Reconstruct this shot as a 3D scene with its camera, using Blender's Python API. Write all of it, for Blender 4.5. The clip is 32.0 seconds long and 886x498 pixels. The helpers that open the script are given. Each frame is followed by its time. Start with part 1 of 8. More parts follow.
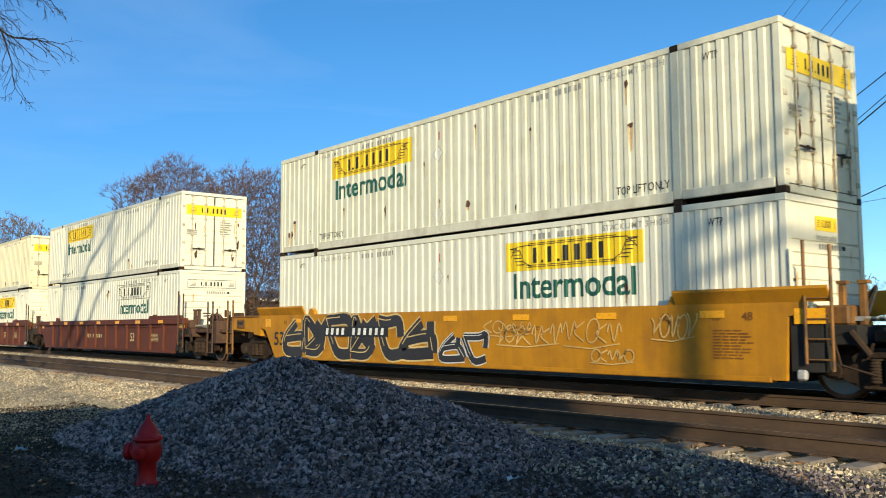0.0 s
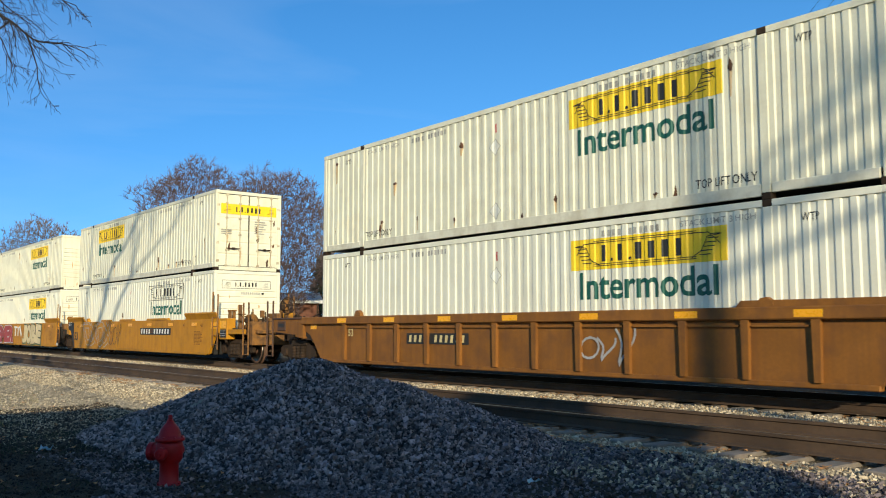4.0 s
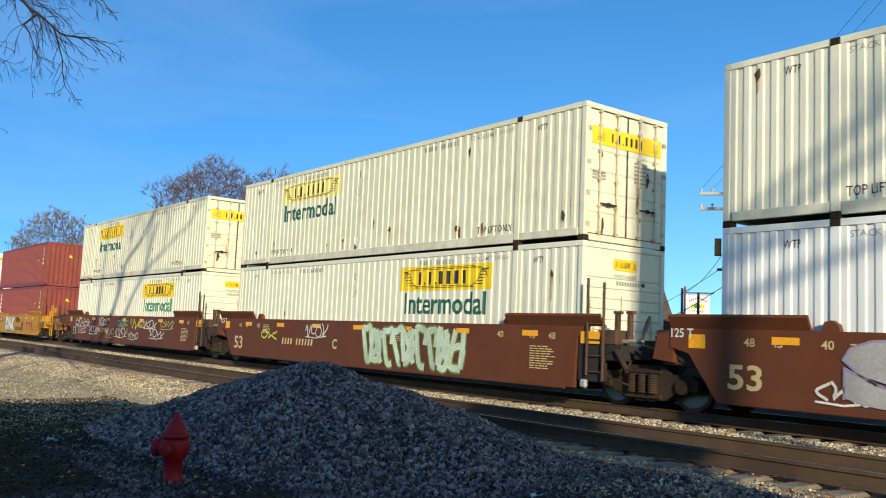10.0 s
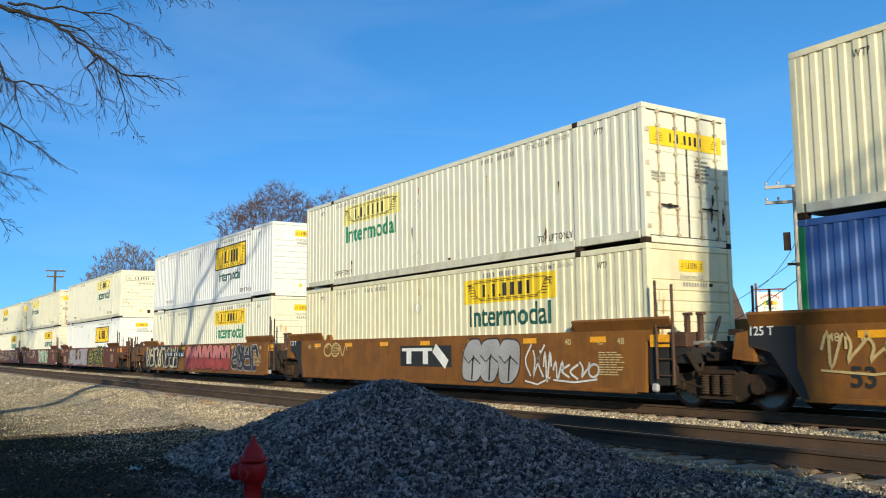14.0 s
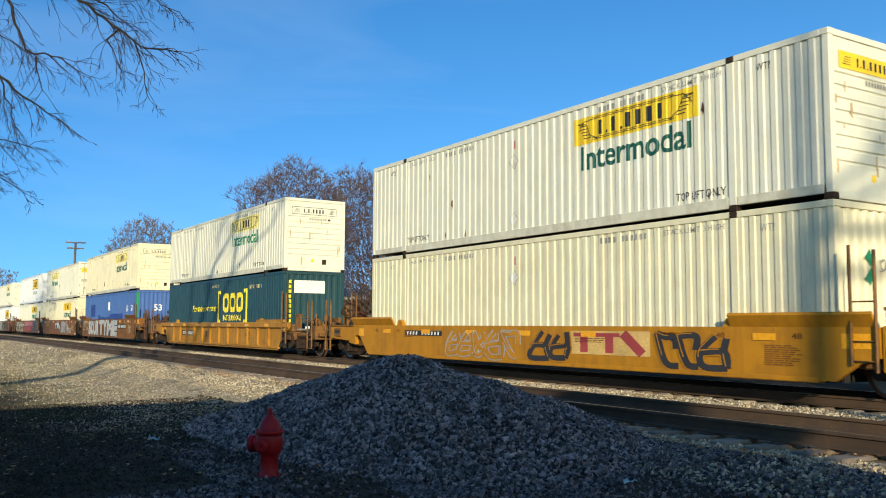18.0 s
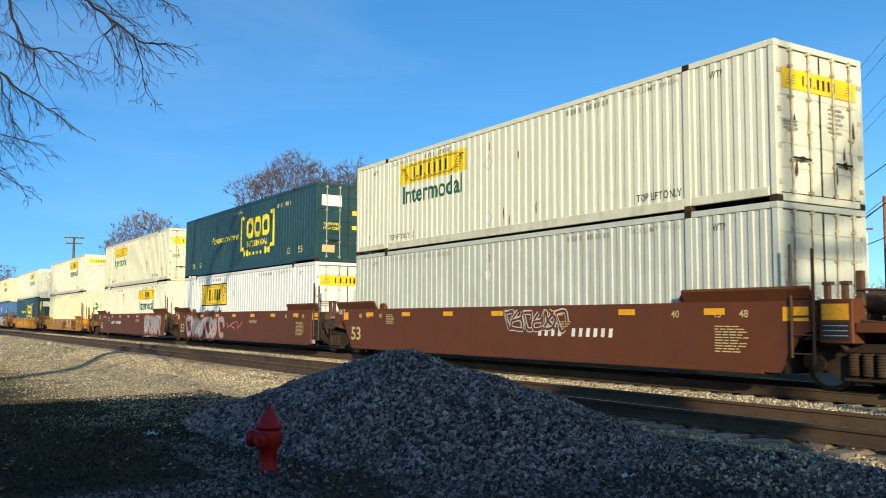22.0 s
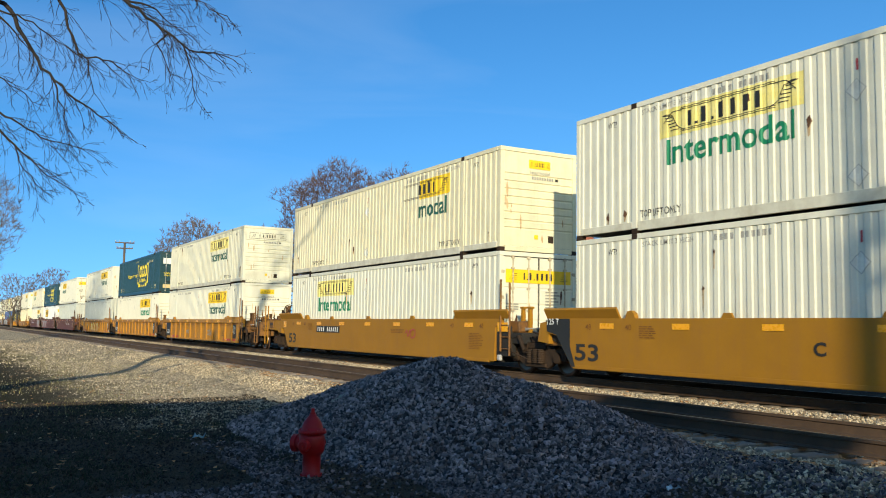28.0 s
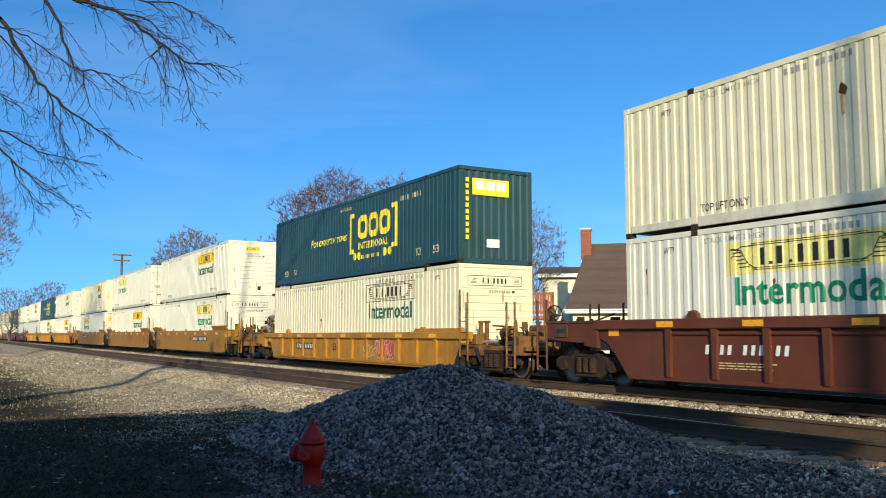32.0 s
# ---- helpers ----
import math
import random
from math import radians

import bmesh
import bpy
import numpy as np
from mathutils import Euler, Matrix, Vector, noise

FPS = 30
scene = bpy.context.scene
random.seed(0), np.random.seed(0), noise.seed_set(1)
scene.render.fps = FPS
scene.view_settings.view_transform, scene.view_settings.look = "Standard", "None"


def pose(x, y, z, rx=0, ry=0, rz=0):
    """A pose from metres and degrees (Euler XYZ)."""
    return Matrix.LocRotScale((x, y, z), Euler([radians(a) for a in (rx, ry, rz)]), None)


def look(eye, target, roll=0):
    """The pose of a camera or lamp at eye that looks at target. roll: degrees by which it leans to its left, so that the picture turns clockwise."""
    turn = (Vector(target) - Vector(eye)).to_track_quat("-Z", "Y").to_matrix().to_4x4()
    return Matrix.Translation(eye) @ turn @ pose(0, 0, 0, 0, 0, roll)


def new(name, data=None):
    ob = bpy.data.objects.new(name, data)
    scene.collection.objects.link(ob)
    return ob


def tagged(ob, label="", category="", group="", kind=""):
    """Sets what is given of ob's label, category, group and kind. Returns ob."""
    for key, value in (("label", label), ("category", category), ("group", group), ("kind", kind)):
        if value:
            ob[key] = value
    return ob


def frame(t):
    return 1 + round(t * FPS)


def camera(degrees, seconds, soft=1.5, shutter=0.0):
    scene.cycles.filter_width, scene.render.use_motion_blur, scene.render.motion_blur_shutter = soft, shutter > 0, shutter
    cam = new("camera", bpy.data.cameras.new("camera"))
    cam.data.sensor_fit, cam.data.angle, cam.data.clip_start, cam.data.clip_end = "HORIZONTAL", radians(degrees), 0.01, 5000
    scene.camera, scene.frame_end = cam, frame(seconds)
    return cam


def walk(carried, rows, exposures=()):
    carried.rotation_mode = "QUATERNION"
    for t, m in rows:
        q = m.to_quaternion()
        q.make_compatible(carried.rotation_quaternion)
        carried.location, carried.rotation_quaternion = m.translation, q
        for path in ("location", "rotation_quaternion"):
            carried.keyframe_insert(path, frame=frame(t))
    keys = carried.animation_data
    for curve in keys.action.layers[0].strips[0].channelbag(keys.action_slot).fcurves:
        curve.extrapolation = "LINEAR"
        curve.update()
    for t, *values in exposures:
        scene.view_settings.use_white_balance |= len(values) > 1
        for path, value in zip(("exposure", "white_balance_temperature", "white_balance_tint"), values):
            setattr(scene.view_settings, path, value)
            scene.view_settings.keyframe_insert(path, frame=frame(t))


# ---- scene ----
# World: x runs along the railway, y away from the camera across the tracks, z up, rail tops at 0.
EXPOSURE = 0.29
EYE = Vector((0.0, 0.0, 1.14))
cam = camera(53.4, 32.0, soft=1.0, shutter=0.05)
# seconds, yaw to the left of the cross-track direction, pitch up, lean to the right
PATH = [(0, 50.26, 5.05, 0.25), (0.5, 50.47, 4.94, 0.20), (1, 50.55, 4.87, 0.04), (1.5, 50.54, 5.06, -0.14), (2, 50.47, 5.25, -0.48),
        (2.5, 50.41, 5.16, -0.42), (3, 50.39, 5.00, -0.25), (3.5, 51.21, 4.98, 0.15), (5.5, 52.27, 5.72, -0.50), (6, 52.68, 5.57, -0.80),
        (6.5, 53.72, 5.86, -0.25), (7, 54.53, 5.47, -0.37), (7.5, 54.32, 5.48, -0.58), (8, 53.66, 5.60, -0.88), (8.5, 52.96, 5.75, -1.45),
        (9, 52.49, 5.82, -2.02), (9.5, 52.39, 5.83, -2.41), (10, 52.49, 5.77, -2.54), (10.5, 52.50, 6.04, -2.76), (11, 53.10, 6.66, -2.11),
        (11.5, 54.46, 7.20, -0.97), (12, 55.73, 7.01, -0.16), (12.5, 56.44, 6.98, 0.23), (13, 56.89, 7.02, 0.62), (13.5, 56.91, 7.03, 0.83),
        (14, 56.55, 6.54, 0.50), (14.5, 56.69, 6.37, -0.56), (16.5, 57.74, 5.57, -0.75), (17, 57.70, 5.49, -0.66), (17.5, 57.57, 5.24, -0.35),
        (18, 57.67, 4.99, -0.27), (18.5, 57.72, 4.96, -0.33), (19, 57.73, 4.85, -0.62), (19.5, 57.48, 4.79, -0.63), (20, 57.43, 4.85, -0.44),
        (20.5, 57.46, 4.65, -0.36), (21, 57.59, 4.76, -0.28), (21.5, 57.60, 4.72, -0.12), (22, 57.59, 4.66, -0.24), (22.5, 57.53, 4.72, -0.21),
        (23, 57.94, 4.88, -0.23), (23.5, 58.00, 4.91, -0.19), (24, 58.14, 5.06, -0.33), (24.5, 58.43, 5.22, -0.24), (25, 58.53, 5.20, -0.32),
        (25.5, 59.12, 5.09, 0.20), (27.5, 60.53, 5.61, -0.93), (28, 60.46, 5.12, -0.92), (28.5, 60.52, 4.91, -0.86), (29, 60.51, 4.76, -0.84),
        (29.5, 60.56, 4.97, -0.73), (30, 60.58, 5.20, -0.47), (30.5, 60.48, 5.30, -0.53), (31, 60.34, 5.40, -0.49), (31.5, 60.23, 5.50, -0.35),
        (32, 60.31, 5.62, -0.09)]

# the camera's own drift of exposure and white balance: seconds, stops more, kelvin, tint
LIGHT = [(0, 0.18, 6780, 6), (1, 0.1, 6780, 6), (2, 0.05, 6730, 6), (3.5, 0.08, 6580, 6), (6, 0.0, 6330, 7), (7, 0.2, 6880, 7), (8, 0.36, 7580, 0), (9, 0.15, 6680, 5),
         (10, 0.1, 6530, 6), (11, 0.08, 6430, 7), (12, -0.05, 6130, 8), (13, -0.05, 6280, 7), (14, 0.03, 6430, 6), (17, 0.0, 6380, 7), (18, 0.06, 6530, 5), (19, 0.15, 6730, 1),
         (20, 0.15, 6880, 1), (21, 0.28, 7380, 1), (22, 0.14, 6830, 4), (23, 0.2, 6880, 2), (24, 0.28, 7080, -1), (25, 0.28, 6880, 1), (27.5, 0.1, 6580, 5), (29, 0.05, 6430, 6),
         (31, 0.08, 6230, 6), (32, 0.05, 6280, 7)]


def aim(yaw, pitch):
    a, b = radians(yaw), radians(pitch)
    return Vector((-math.sin(a) * math.cos(b), math.cos(a) * math.cos(b), math.sin(b)))


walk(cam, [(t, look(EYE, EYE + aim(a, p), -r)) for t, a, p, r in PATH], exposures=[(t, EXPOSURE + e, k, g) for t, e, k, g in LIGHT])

# ---- sky and sun: a low winter sun behind the camera ----
SUN = Vector((0.878, -0.479, 0.2924)).normalized()
world = bpy.data.worlds.new("sky")
scene.world = world
world.use_nodes = True
wn = world.node_tree.nodes
sky = wn.new("ShaderNodeTexSky")
sky.sky_type = "NISHITA"
sky.sun_disc = False
sky.sun_elevation = math.asin(SUN.z)
sky.sun_rotation = math.atan2(SUN.x, SUN.y)
sky.air_density, sky.dust_density, sky.ozone_density = 1.0, 0.1, 3.2
wn["Background"].inputs["Strength"].default_value = 0.145
vivid = wn.new("ShaderNodeHueSaturation")
vivid.inputs["Hue"].default_value, vivid.inputs["Saturation"].default_value, vivid.inputs["Value"].default_value = 0.503, 1.25, 1.13
world.node_tree.links.new(sky.outputs[0], vivid.inputs["Color"])
gaze, tilt, lift, unit = wn.new("ShaderNodeTexCoord"), wn.new("ShaderNodeMapping"), wn.new("ShaderNodeVectorMath"), wn.new("ShaderNodeVectorMath")
tilt.inputs["Rotation"].default_value = (0.0, radians(11.0), 0.0)
lift.inputs[1].default_value, unit.operation = (0.0, 0.0, 0.0), "NORMALIZE"
world.node_tree.links.new(gaze.outputs["Generated"], tilt.inputs[0])
world.node_tree.links.new(tilt.outputs[0], lift.inputs[0])
world.node_tree.links.new(lift.outputs[0], unit.inputs[0])
world.node_tree.links.new(unit.outputs[0], sky.inputs[0])
# faint high cirrus
where, stretch, veil = wn.new("ShaderNodeTexCoord"), wn.new("ShaderNodeMapping"), wn.new("ShaderNodeTexNoise")
stretch.inputs["Scale"].default_value, stretch.inputs["Rotation"].default_value = (1.2, 2.2, 9.0), (0.15, -0.2, 0.4)
veil.inputs["Scale"].default_value, veil.inputs["Detail"].default_value, veil.inputs["Distortion"].default_value = 1.1, 7.0, 0.6
thin, cirrus = wn.new("ShaderNodeMapRange"), wn.new("ShaderNodeMix")
thin.inputs[1].default_value, thin.inputs[2].default_value, thin.inputs[3].default_value, thin.inputs[4].default_value = 0.5, 0.78, 0.0, 0.09
cirrus.data_type = "RGBA"
cirrus.inputs["B"].default_value = (5.5, 6.0, 6.6, 1)
for a_, b_ in ((where.outputs["Generated"], stretch.inputs[0]), (stretch.outputs[0], veil.inputs["Vector"]), (veil.outputs["Fac"], thin.inputs[0]),
               (thin.outputs[0], cirrus.inputs["Factor"]), (vivid.outputs[0], cirrus.inputs["A"]), (cirrus.outputs["Result"], wn["Background"].inputs["Color"])):
    world.node_tree.links.new(a_, b_)
sun_data = bpy.data.lights.new("sun", "SUN")
sun_data.energy, sun_data.angle, sun_data.color = 4.4, radians(0.55), (1.0, 0.87, 0.64)
sun = new("sun", sun_data)
sun.matrix_world = look(SUN * 200, (0, 0, 0))
# ---- materials ----
def material(name, base, rough=0.6, metal=0.0, var=0.12, scale=1.2, fine=18.0, dirt=(0.10, 0.07, 0.045), amount=0.0, streak=0.0, bump=0.0, grain=60.0,
             shift=0.0, specular=0.4):
    """Paint, metal, wood or soil: a base colour varied at two scales, with dirt in blotches or in streaks that run down, and a fine relief."""
    m = bpy.data.materials.new(name)
    m.use_nodes = True
    nt = m.node_tree
    n, link = nt.nodes, nt.links.new
    bsdf = n["Principled BSDF"]
    bsdf.inputs["Roughness"].default_value = rough
    bsdf.inputs["Metallic"].default_value = metal
    bsdf.inputs["Specular IOR Level"].default_value = specular
    tc, info = n.new("ShaderNodeTexCoord"), n.new("ShaderNodeObjectInfo")
    spread = n.new("ShaderNodeMath")
    spread.operation = "MULTIPLY"
    spread.inputs[1].default_value = 41.0
    link(info.outputs["Random"], spread.inputs[0])
    move = n.new("ShaderNodeVectorMath")
    link(tc.outputs["Object"], move.inputs[0])
    link(spread.outputs[0], move.inputs[1])

    def noise_at(size, stretch=(1, 1, 1), detail=4.0):
        mp, tex = n.new("ShaderNodeMapping"), n.new("ShaderNodeTexNoise")
        mp.inputs["Scale"].default_value = stretch
        tex.inputs["Scale"].default_value, tex.inputs["Detail"].default_value = size, detail
        link(move.outputs[0], mp.inputs[0])
        link(mp.outputs[0], tex.inputs["Vector"])
        return tex.outputs["Fac"]

    def ramp(value, lo, hi, a, b):
        r = n.new("ShaderNodeMapRange")
        r.inputs[1].default_value, r.inputs[2].default_value, r.inputs[3].default_value, r.inputs[4].default_value = lo, hi, a, b
        link(value, r.inputs[0])
        return r.outputs[0]

    def times(a, b):
        t = n.new("ShaderNodeMath")
        t.operation = "MULTIPLY"
        link(a, t.inputs[0])
        link(b, t.inputs[1])
        return t.outputs[0]

    big, small = noise_at(scale), noise_at(fine)
    value = times(ramp(big, 0.3, 0.7, 1 - var, 1 + var), ramp(small, 0.3, 0.7, 1 - var * 0.6, 1 + var * 0.6))
    if shift:
        value = times(value, ramp(info.outputs["Random"], 0, 1, 1 - shift, 1 + shift))
    hue = n.new("ShaderNodeVectorMath")
    hue.operation = "SCALE"
    hue.inputs[0].default_value = base
    link(value, hue.inputs["Scale"])
    colour = hue.outputs[0]
    for k, size, stretch in ((amount, scale * 2.2, (1, 1, 1)), (streak, 1.0, (5.0, 5.0, 0.35))):
        if k:
            mix = n.new("ShaderNodeMix")
            mix.data_type = "RGBA"
            link(ramp(noise_at(size, stretch, 7.0), 0.47, 0.72, 0, k), mix.inputs["Factor"])
            link(colour, mix.inputs["A"])
            mix.inputs["B"].default_value = (*dirt, 1)
            colour = mix.outputs["Result"]
    link(colour, bsdf.inputs["Base Color"])
    link(ramp(small, 0.3, 0.7, max(rough - 0.08, 0.02), min(rough + 0.08, 1)), bsdf.inputs["Roughness"])
    if bump:
        b = n.new("ShaderNodeBump")
        b.inputs["Strength"].default_value, b.inputs["Distance"].default_value = bump, 0.01
        link(noise_at(grain, detail=3.0), b.inputs["Height"])
        link(b.outputs[0], bsdf.inputs["Normal"])
    return m


WHITE = material("white container paint", (0.69, 0.667, 0.535), 0.45, var=0.04, amount=0.12, streak=0.14, dirt=(0.42, 0.36, 0.25))
CREAM = material("cream container paint", (0.72, 0.66, 0.45), 0.5, var=0.05, amount=0.18, streak=0.20, dirt=(0.42, 0.32, 0.18))
AGED = material("aged white container paint", (0.665, 0.642, 0.495), 0.5, var=0.05, amount=0.24, streak=0.20, dirt=(0.40, 0.33, 0.21))
BRIGHT = material("fresh white container paint", (0.71, 0.71, 0.685), 0.4, var=0.03, amount=0.08, streak=0.12, dirt=(0.42, 0.38, 0.32))
GRIMED = material("grimed white rail paint", (0.62, 0.595, 0.47), 0.6, var=0.08, amount=0.45, streak=0.3, dirt=(0.34, 0.28, 0.18), scale=1.6)
RUSTSPOT = material("dark rust stain", (0.075, 0.035, 0.018), 0.8, var=0.35, amount=0.5, dirt=(0.22, 0.10, 0.04))
RUSTWASH = material("pale rust wash", (0.50, 0.34, 0.17), 0.6, var=0.25, amount=0.6, dirt=(0.62, 0.50, 0.33))
GREY = material("pale grey container paint", (0.50, 0.52, 0.46), 0.5, var=0.05, amount=0.15, streak=0.22, dirt=(0.25, 0.22, 0.17))
TEAL = material("dark teal container paint", (0.014, 0.052, 0.062), 0.4, var=0.10, amount=0.12, streak=0.2, dirt=(0.07, 0.09, 0.09))
BLUE = material("blue container paint", (0.06, 0.13, 0.35), 0.45, var=0.08, amount=0.12, streak=0.15, dirt=(0.10, 0.11, 0.14))
DEEPBLUE = material("deep blue patch paint", (0.02, 0.045, 0.20), 0.45, var=0.08)
GREEN = material("green post paint", (0.02, 0.25, 0.07), 0.45, var=0.06)
REDBOX = material("red oxide container paint", (0.215, 0.045, 0.033), 0.5, var=0.10, amount=0.2, streak=0.25, dirt=(0.12, 0.04, 0.03))
OCHRE = material("ochre car paint", (0.45, 0.198, 0.012), 0.55, specular=0.2, var=0.08, amount=0.35, streak=0.35, dirt=(0.20, 0.085, 0.02))
GOLD = material("golden car paint", (0.315, 0.148, 0.012), 0.55, specular=0.2, var=0.06, amount=0.2, streak=0.25, dirt=(0.25, 0.12, 0.035))
YELLOW = material("yellow car paint", (0.41, 0.19, 0.020), 0.55, specular=0.25, var=0.10, amount=0.45, streak=0.45, dirt=(0.15, 0.07, 0.025))
SHORTYELLOW = material("bright yellow car paint", (0.47, 0.23, 0.014), 0.5, specular=0.25, var=0.07, amount=0.30, streak=0.35, dirt=(0.20, 0.09, 0.02))
BROWN = material("rusty brown car paint", (0.215, 0.088, 0.018), 0.6, specular=0.2, var=0.14, amount=0.6, streak=0.5, dirt=(0.11, 0.05, 0.022))
MAROON = material("maroon car paint", (0.122, 0.038, 0.016), 0.55, specular=0.2, var=0.10, amount=0.3, streak=0.35, dirt=(0.075, 0.04, 0.03))
MAROON_OLD = material("worn maroon car paint", (0.118, 0.034, 0.018), 0.6, specular=0.2, var=0.14, amount=0.5, streak=0.5, dirt=(0.07, 0.035, 0.025))
GRIMYGOLD = material("grimy yellow end paint", (0.20, 0.088, 0.018), 0.7, var=0.25, amount=0.9, streak=0.5, dirt=(0.055, 0.032, 0.018), scale=2.0, bump=0.2)
GRIMYRUST = material("grimy rusty end paint", (0.085, 0.042, 0.024), 0.8, var=0.25, amount=0.7, streak=0.4, dirt=(0.035, 0.022, 0.015), scale=2.0, bump=0.2)
RODPAINT = material("chipped rusty rod paint", (0.50, 0.43, 0.30), 0.6, var=0.2, amount=0.7, dirt=(0.16, 0.085, 0.045), scale=3.0)
GASKET = material("black rubber gasket", (0.03, 0.026, 0.022), 0.8, var=0.25)
PLACARD = material("bare pale metal placard", (0.68, 0.67, 0.58), 0.6, var=0.12, amount=0.3, dirt=(0.30, 0.24, 0.16))
STEEL = material("grimy cast steel", (0.034, 0.023, 0.016), 0.85, 0.0, specular=0.12, var=0.3, amount=0.5, dirt=(0.075, 0.042, 0.025), bump=0.4)
DARK = material("near-black underframe", (0.018, 0.016, 0.014), 0.85, var=0.3, bump=0.3)
WHEELFACE = material("rusty wheel face", (0.085, 0.042, 0.024), 0.85, 0.0, var=0.25, amount=0.4, dirt=(0.05, 0.035, 0.025))
TREAD = material("polished wheel tread", (0.14, 0.12, 0.10), 0.35, 1.0, var=0.05)
GALV = material("galvanised steel", (0.45, 0.45, 0.43), 0.45, 0.6, var=0.12, amount=0.2)
BLACKPAINT = material("black lettering paint", (0.022, 0.022, 0.02), 0.6, var=0.15)
SIGNYELLOW = material("yellow sign paint", (0.80, 0.53, 0.015), 0.45, var=0.07, amount=0.12, dirt=(0.45, 0.32, 0.08))
PALEYELLOW = material("faded yellow sign paint", (0.78, 0.66, 0.20), 0.5, var=0.10, amount=0.35, dirt=(0.70, 0.66, 0.46))
SIGNWHITE = material("white sign paint", (0.74, 0.74, 0.66), 0.5, var=0.05, amount=0.1)
DEEPGREEN = material("dark green lettering paint", (0.012, 0.085, 0.06), 0.5, var=0.15)
MIDGREEN = material("green lettering paint", (0.012, 0.20, 0.09), 0.5, var=0.15)
PALEINK = material("worn grey plate edge", (0.42, 0.41, 0.35), 0.6, var=0.2)
FAINT = material("faded grey lettering paint", (0.30, 0.29, 0.25), 0.6, var=0.25)
WHITEPAINT = material("white lettering paint", (0.72, 0.71, 0.66), 0.55, var=0.12)
TANPAINT = material("cream lettering paint", (0.55, 0.43, 0.20), 0.55, var=0.12)
LOGOYELLOW = material("yellow lettering paint", (0.80, 0.62, 0.03), 0.5, var=0.08)
REFLECT = material("amber reflector sheet", (0.80, 0.36, 0.01), 0.3, var=0.06)
REDMARK = material("red marking paint", (0.38, 0.035, 0.025), 0.5, var=0.15)
MAGENTA = material("faded crimson marking paint", (0.33, 0.05, 0.05), 0.55, var=0.15)
SPRAYWHITE = material("white spray paint", (0.62, 0.62, 0.58), 0.6, var=0.2, amount=0.3, dirt=(0.35, 0.30, 0.25))
SPRAYGREY = material("silver spray paint", (0.33, 0.32, 0.31), 0.6, 0.0, var=0.2)
SPRAYBLACK = material("black spray paint", (0.03, 0.028, 0.03), 0.6, var=0.2)
SPRAYRED = material("red spray paint", (0.34, 0.055, 0.045), 0.6, var=0.2)
SPRAYPINK = material("pink spray paint", (0.50, 0.17, 0.15), 0.6, var=0.2)
SPRAYTAN = material("tan spray paint", (0.55, 0.40, 0.17), 0.6, var=0.2)
SPRAYCREAM = material("cream spray paint", (0.58, 0.47, 0.27), 0.6, var=0.2, amount=0.3, dirt=(0.42, 0.27, 0.10))
SPRAYSILVER = material("streaky silver spray paint", (0.50, 0.49, 0.46), 0.5, var=0.2, amount=0.3, streak=0.6, dirt=(0.26, 0.22, 0.17))
SPRAYFADE = material("faded cream spray paint", (0.56, 0.36, 0.12), 0.6, var=0.25)
SPRAYPALE = material("pale mint spray paint", (0.45, 0.55, 0.42), 0.6, var=0.25, amount=0.4, dirt=(0.45, 0.42, 0.12))
SPRAYSTRAW = material("straw spray paint", (0.56, 0.51, 0.22), 0.6, var=0.2)
SPRAYMOSS = material("moss green spray paint", (0.12, 0.17, 0.06), 0.6, var=0.2)
SPRAYBRIGHTRED = material("bright red spray paint", (0.48, 0.05, 0.045), 0.6, var=0.2)
SPRAYGREEN = material("pale green spray paint", (0.30, 0.52, 0.36), 0.6, var=0.2)
SPRAYLIME = material("lime spray paint", (0.50, 0.55, 0.08), 0.6, var=0.2)
SPRAYVIOLET = material("violet spray paint", (0.30, 0.24, 0.38), 0.6, var=0.2)
RAILSIDE = material("rusty rail web", (0.082, 0.050, 0.029), 0.8, 0.1, var=0.25, amount=0.5, dirt=(0.045, 0.03, 0.02), bump=0.3)
RAILTOP = material("worn rail head", (0.15, 0.11, 0.08), 0.42, 0.8, var=0.15)
TIEWOOD = material("weathered creosoted tie wood", (0.20, 0.165, 0.13), 0.9, var=0.25, fine=9, amount=0.4, dirt=(0.08, 0.06, 0.05), bump=0.6, grain=25, shift=0.25)
STONEBLUE = material("crushed blue-grey stone", (0.185, 0.152, 0.148), 0.8, var=0.2, shift=0.0, bump=0.5)
# heap core: near-black so the shade in gaps between stones is painted in
GAPSHADE = material("stone fines with painted gap shade", (0.008, 0.007, 0.006), 0.95, var=0.3, bump=0.8)
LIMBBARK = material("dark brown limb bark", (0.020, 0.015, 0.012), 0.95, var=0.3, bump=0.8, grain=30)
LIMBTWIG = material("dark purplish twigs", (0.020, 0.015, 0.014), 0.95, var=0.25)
BARK = material("grey-brown bark", (0.10, 0.078, 0.062), 0.9, var=0.3, bump=0.8, grain=30)
TWIG = material("thin bare twigs", (0.115, 0.090, 0.078), 0.9, var=0.25)
REDTWIG = material("reddish bare twigs", (0.090, 0.062, 0.058), 0.9, var=0.25)
NEEDLE = material("dark conifer needles", (0.020, 0.035, 0.018), 0.8, var=0.4)
HYDRANT = material("glossy red hydrant enamel", (0.29, 0.006, 0.008), 0.5, specular=0.25, var=0.12, amount=0.15, dirt=(0.14, 0.012, 0.012), bump=0.15)
SHINGLE = material("brown roof shingle", (0.105, 0.066, 0.047), 0.9, var=0.12, bump=0.5, grain=40, shift=0.10)
CREAMSIDING = material("cream clapboard paint", (0.72, 0.67, 0.48), 0.6, var=0.06, amount=0.15)
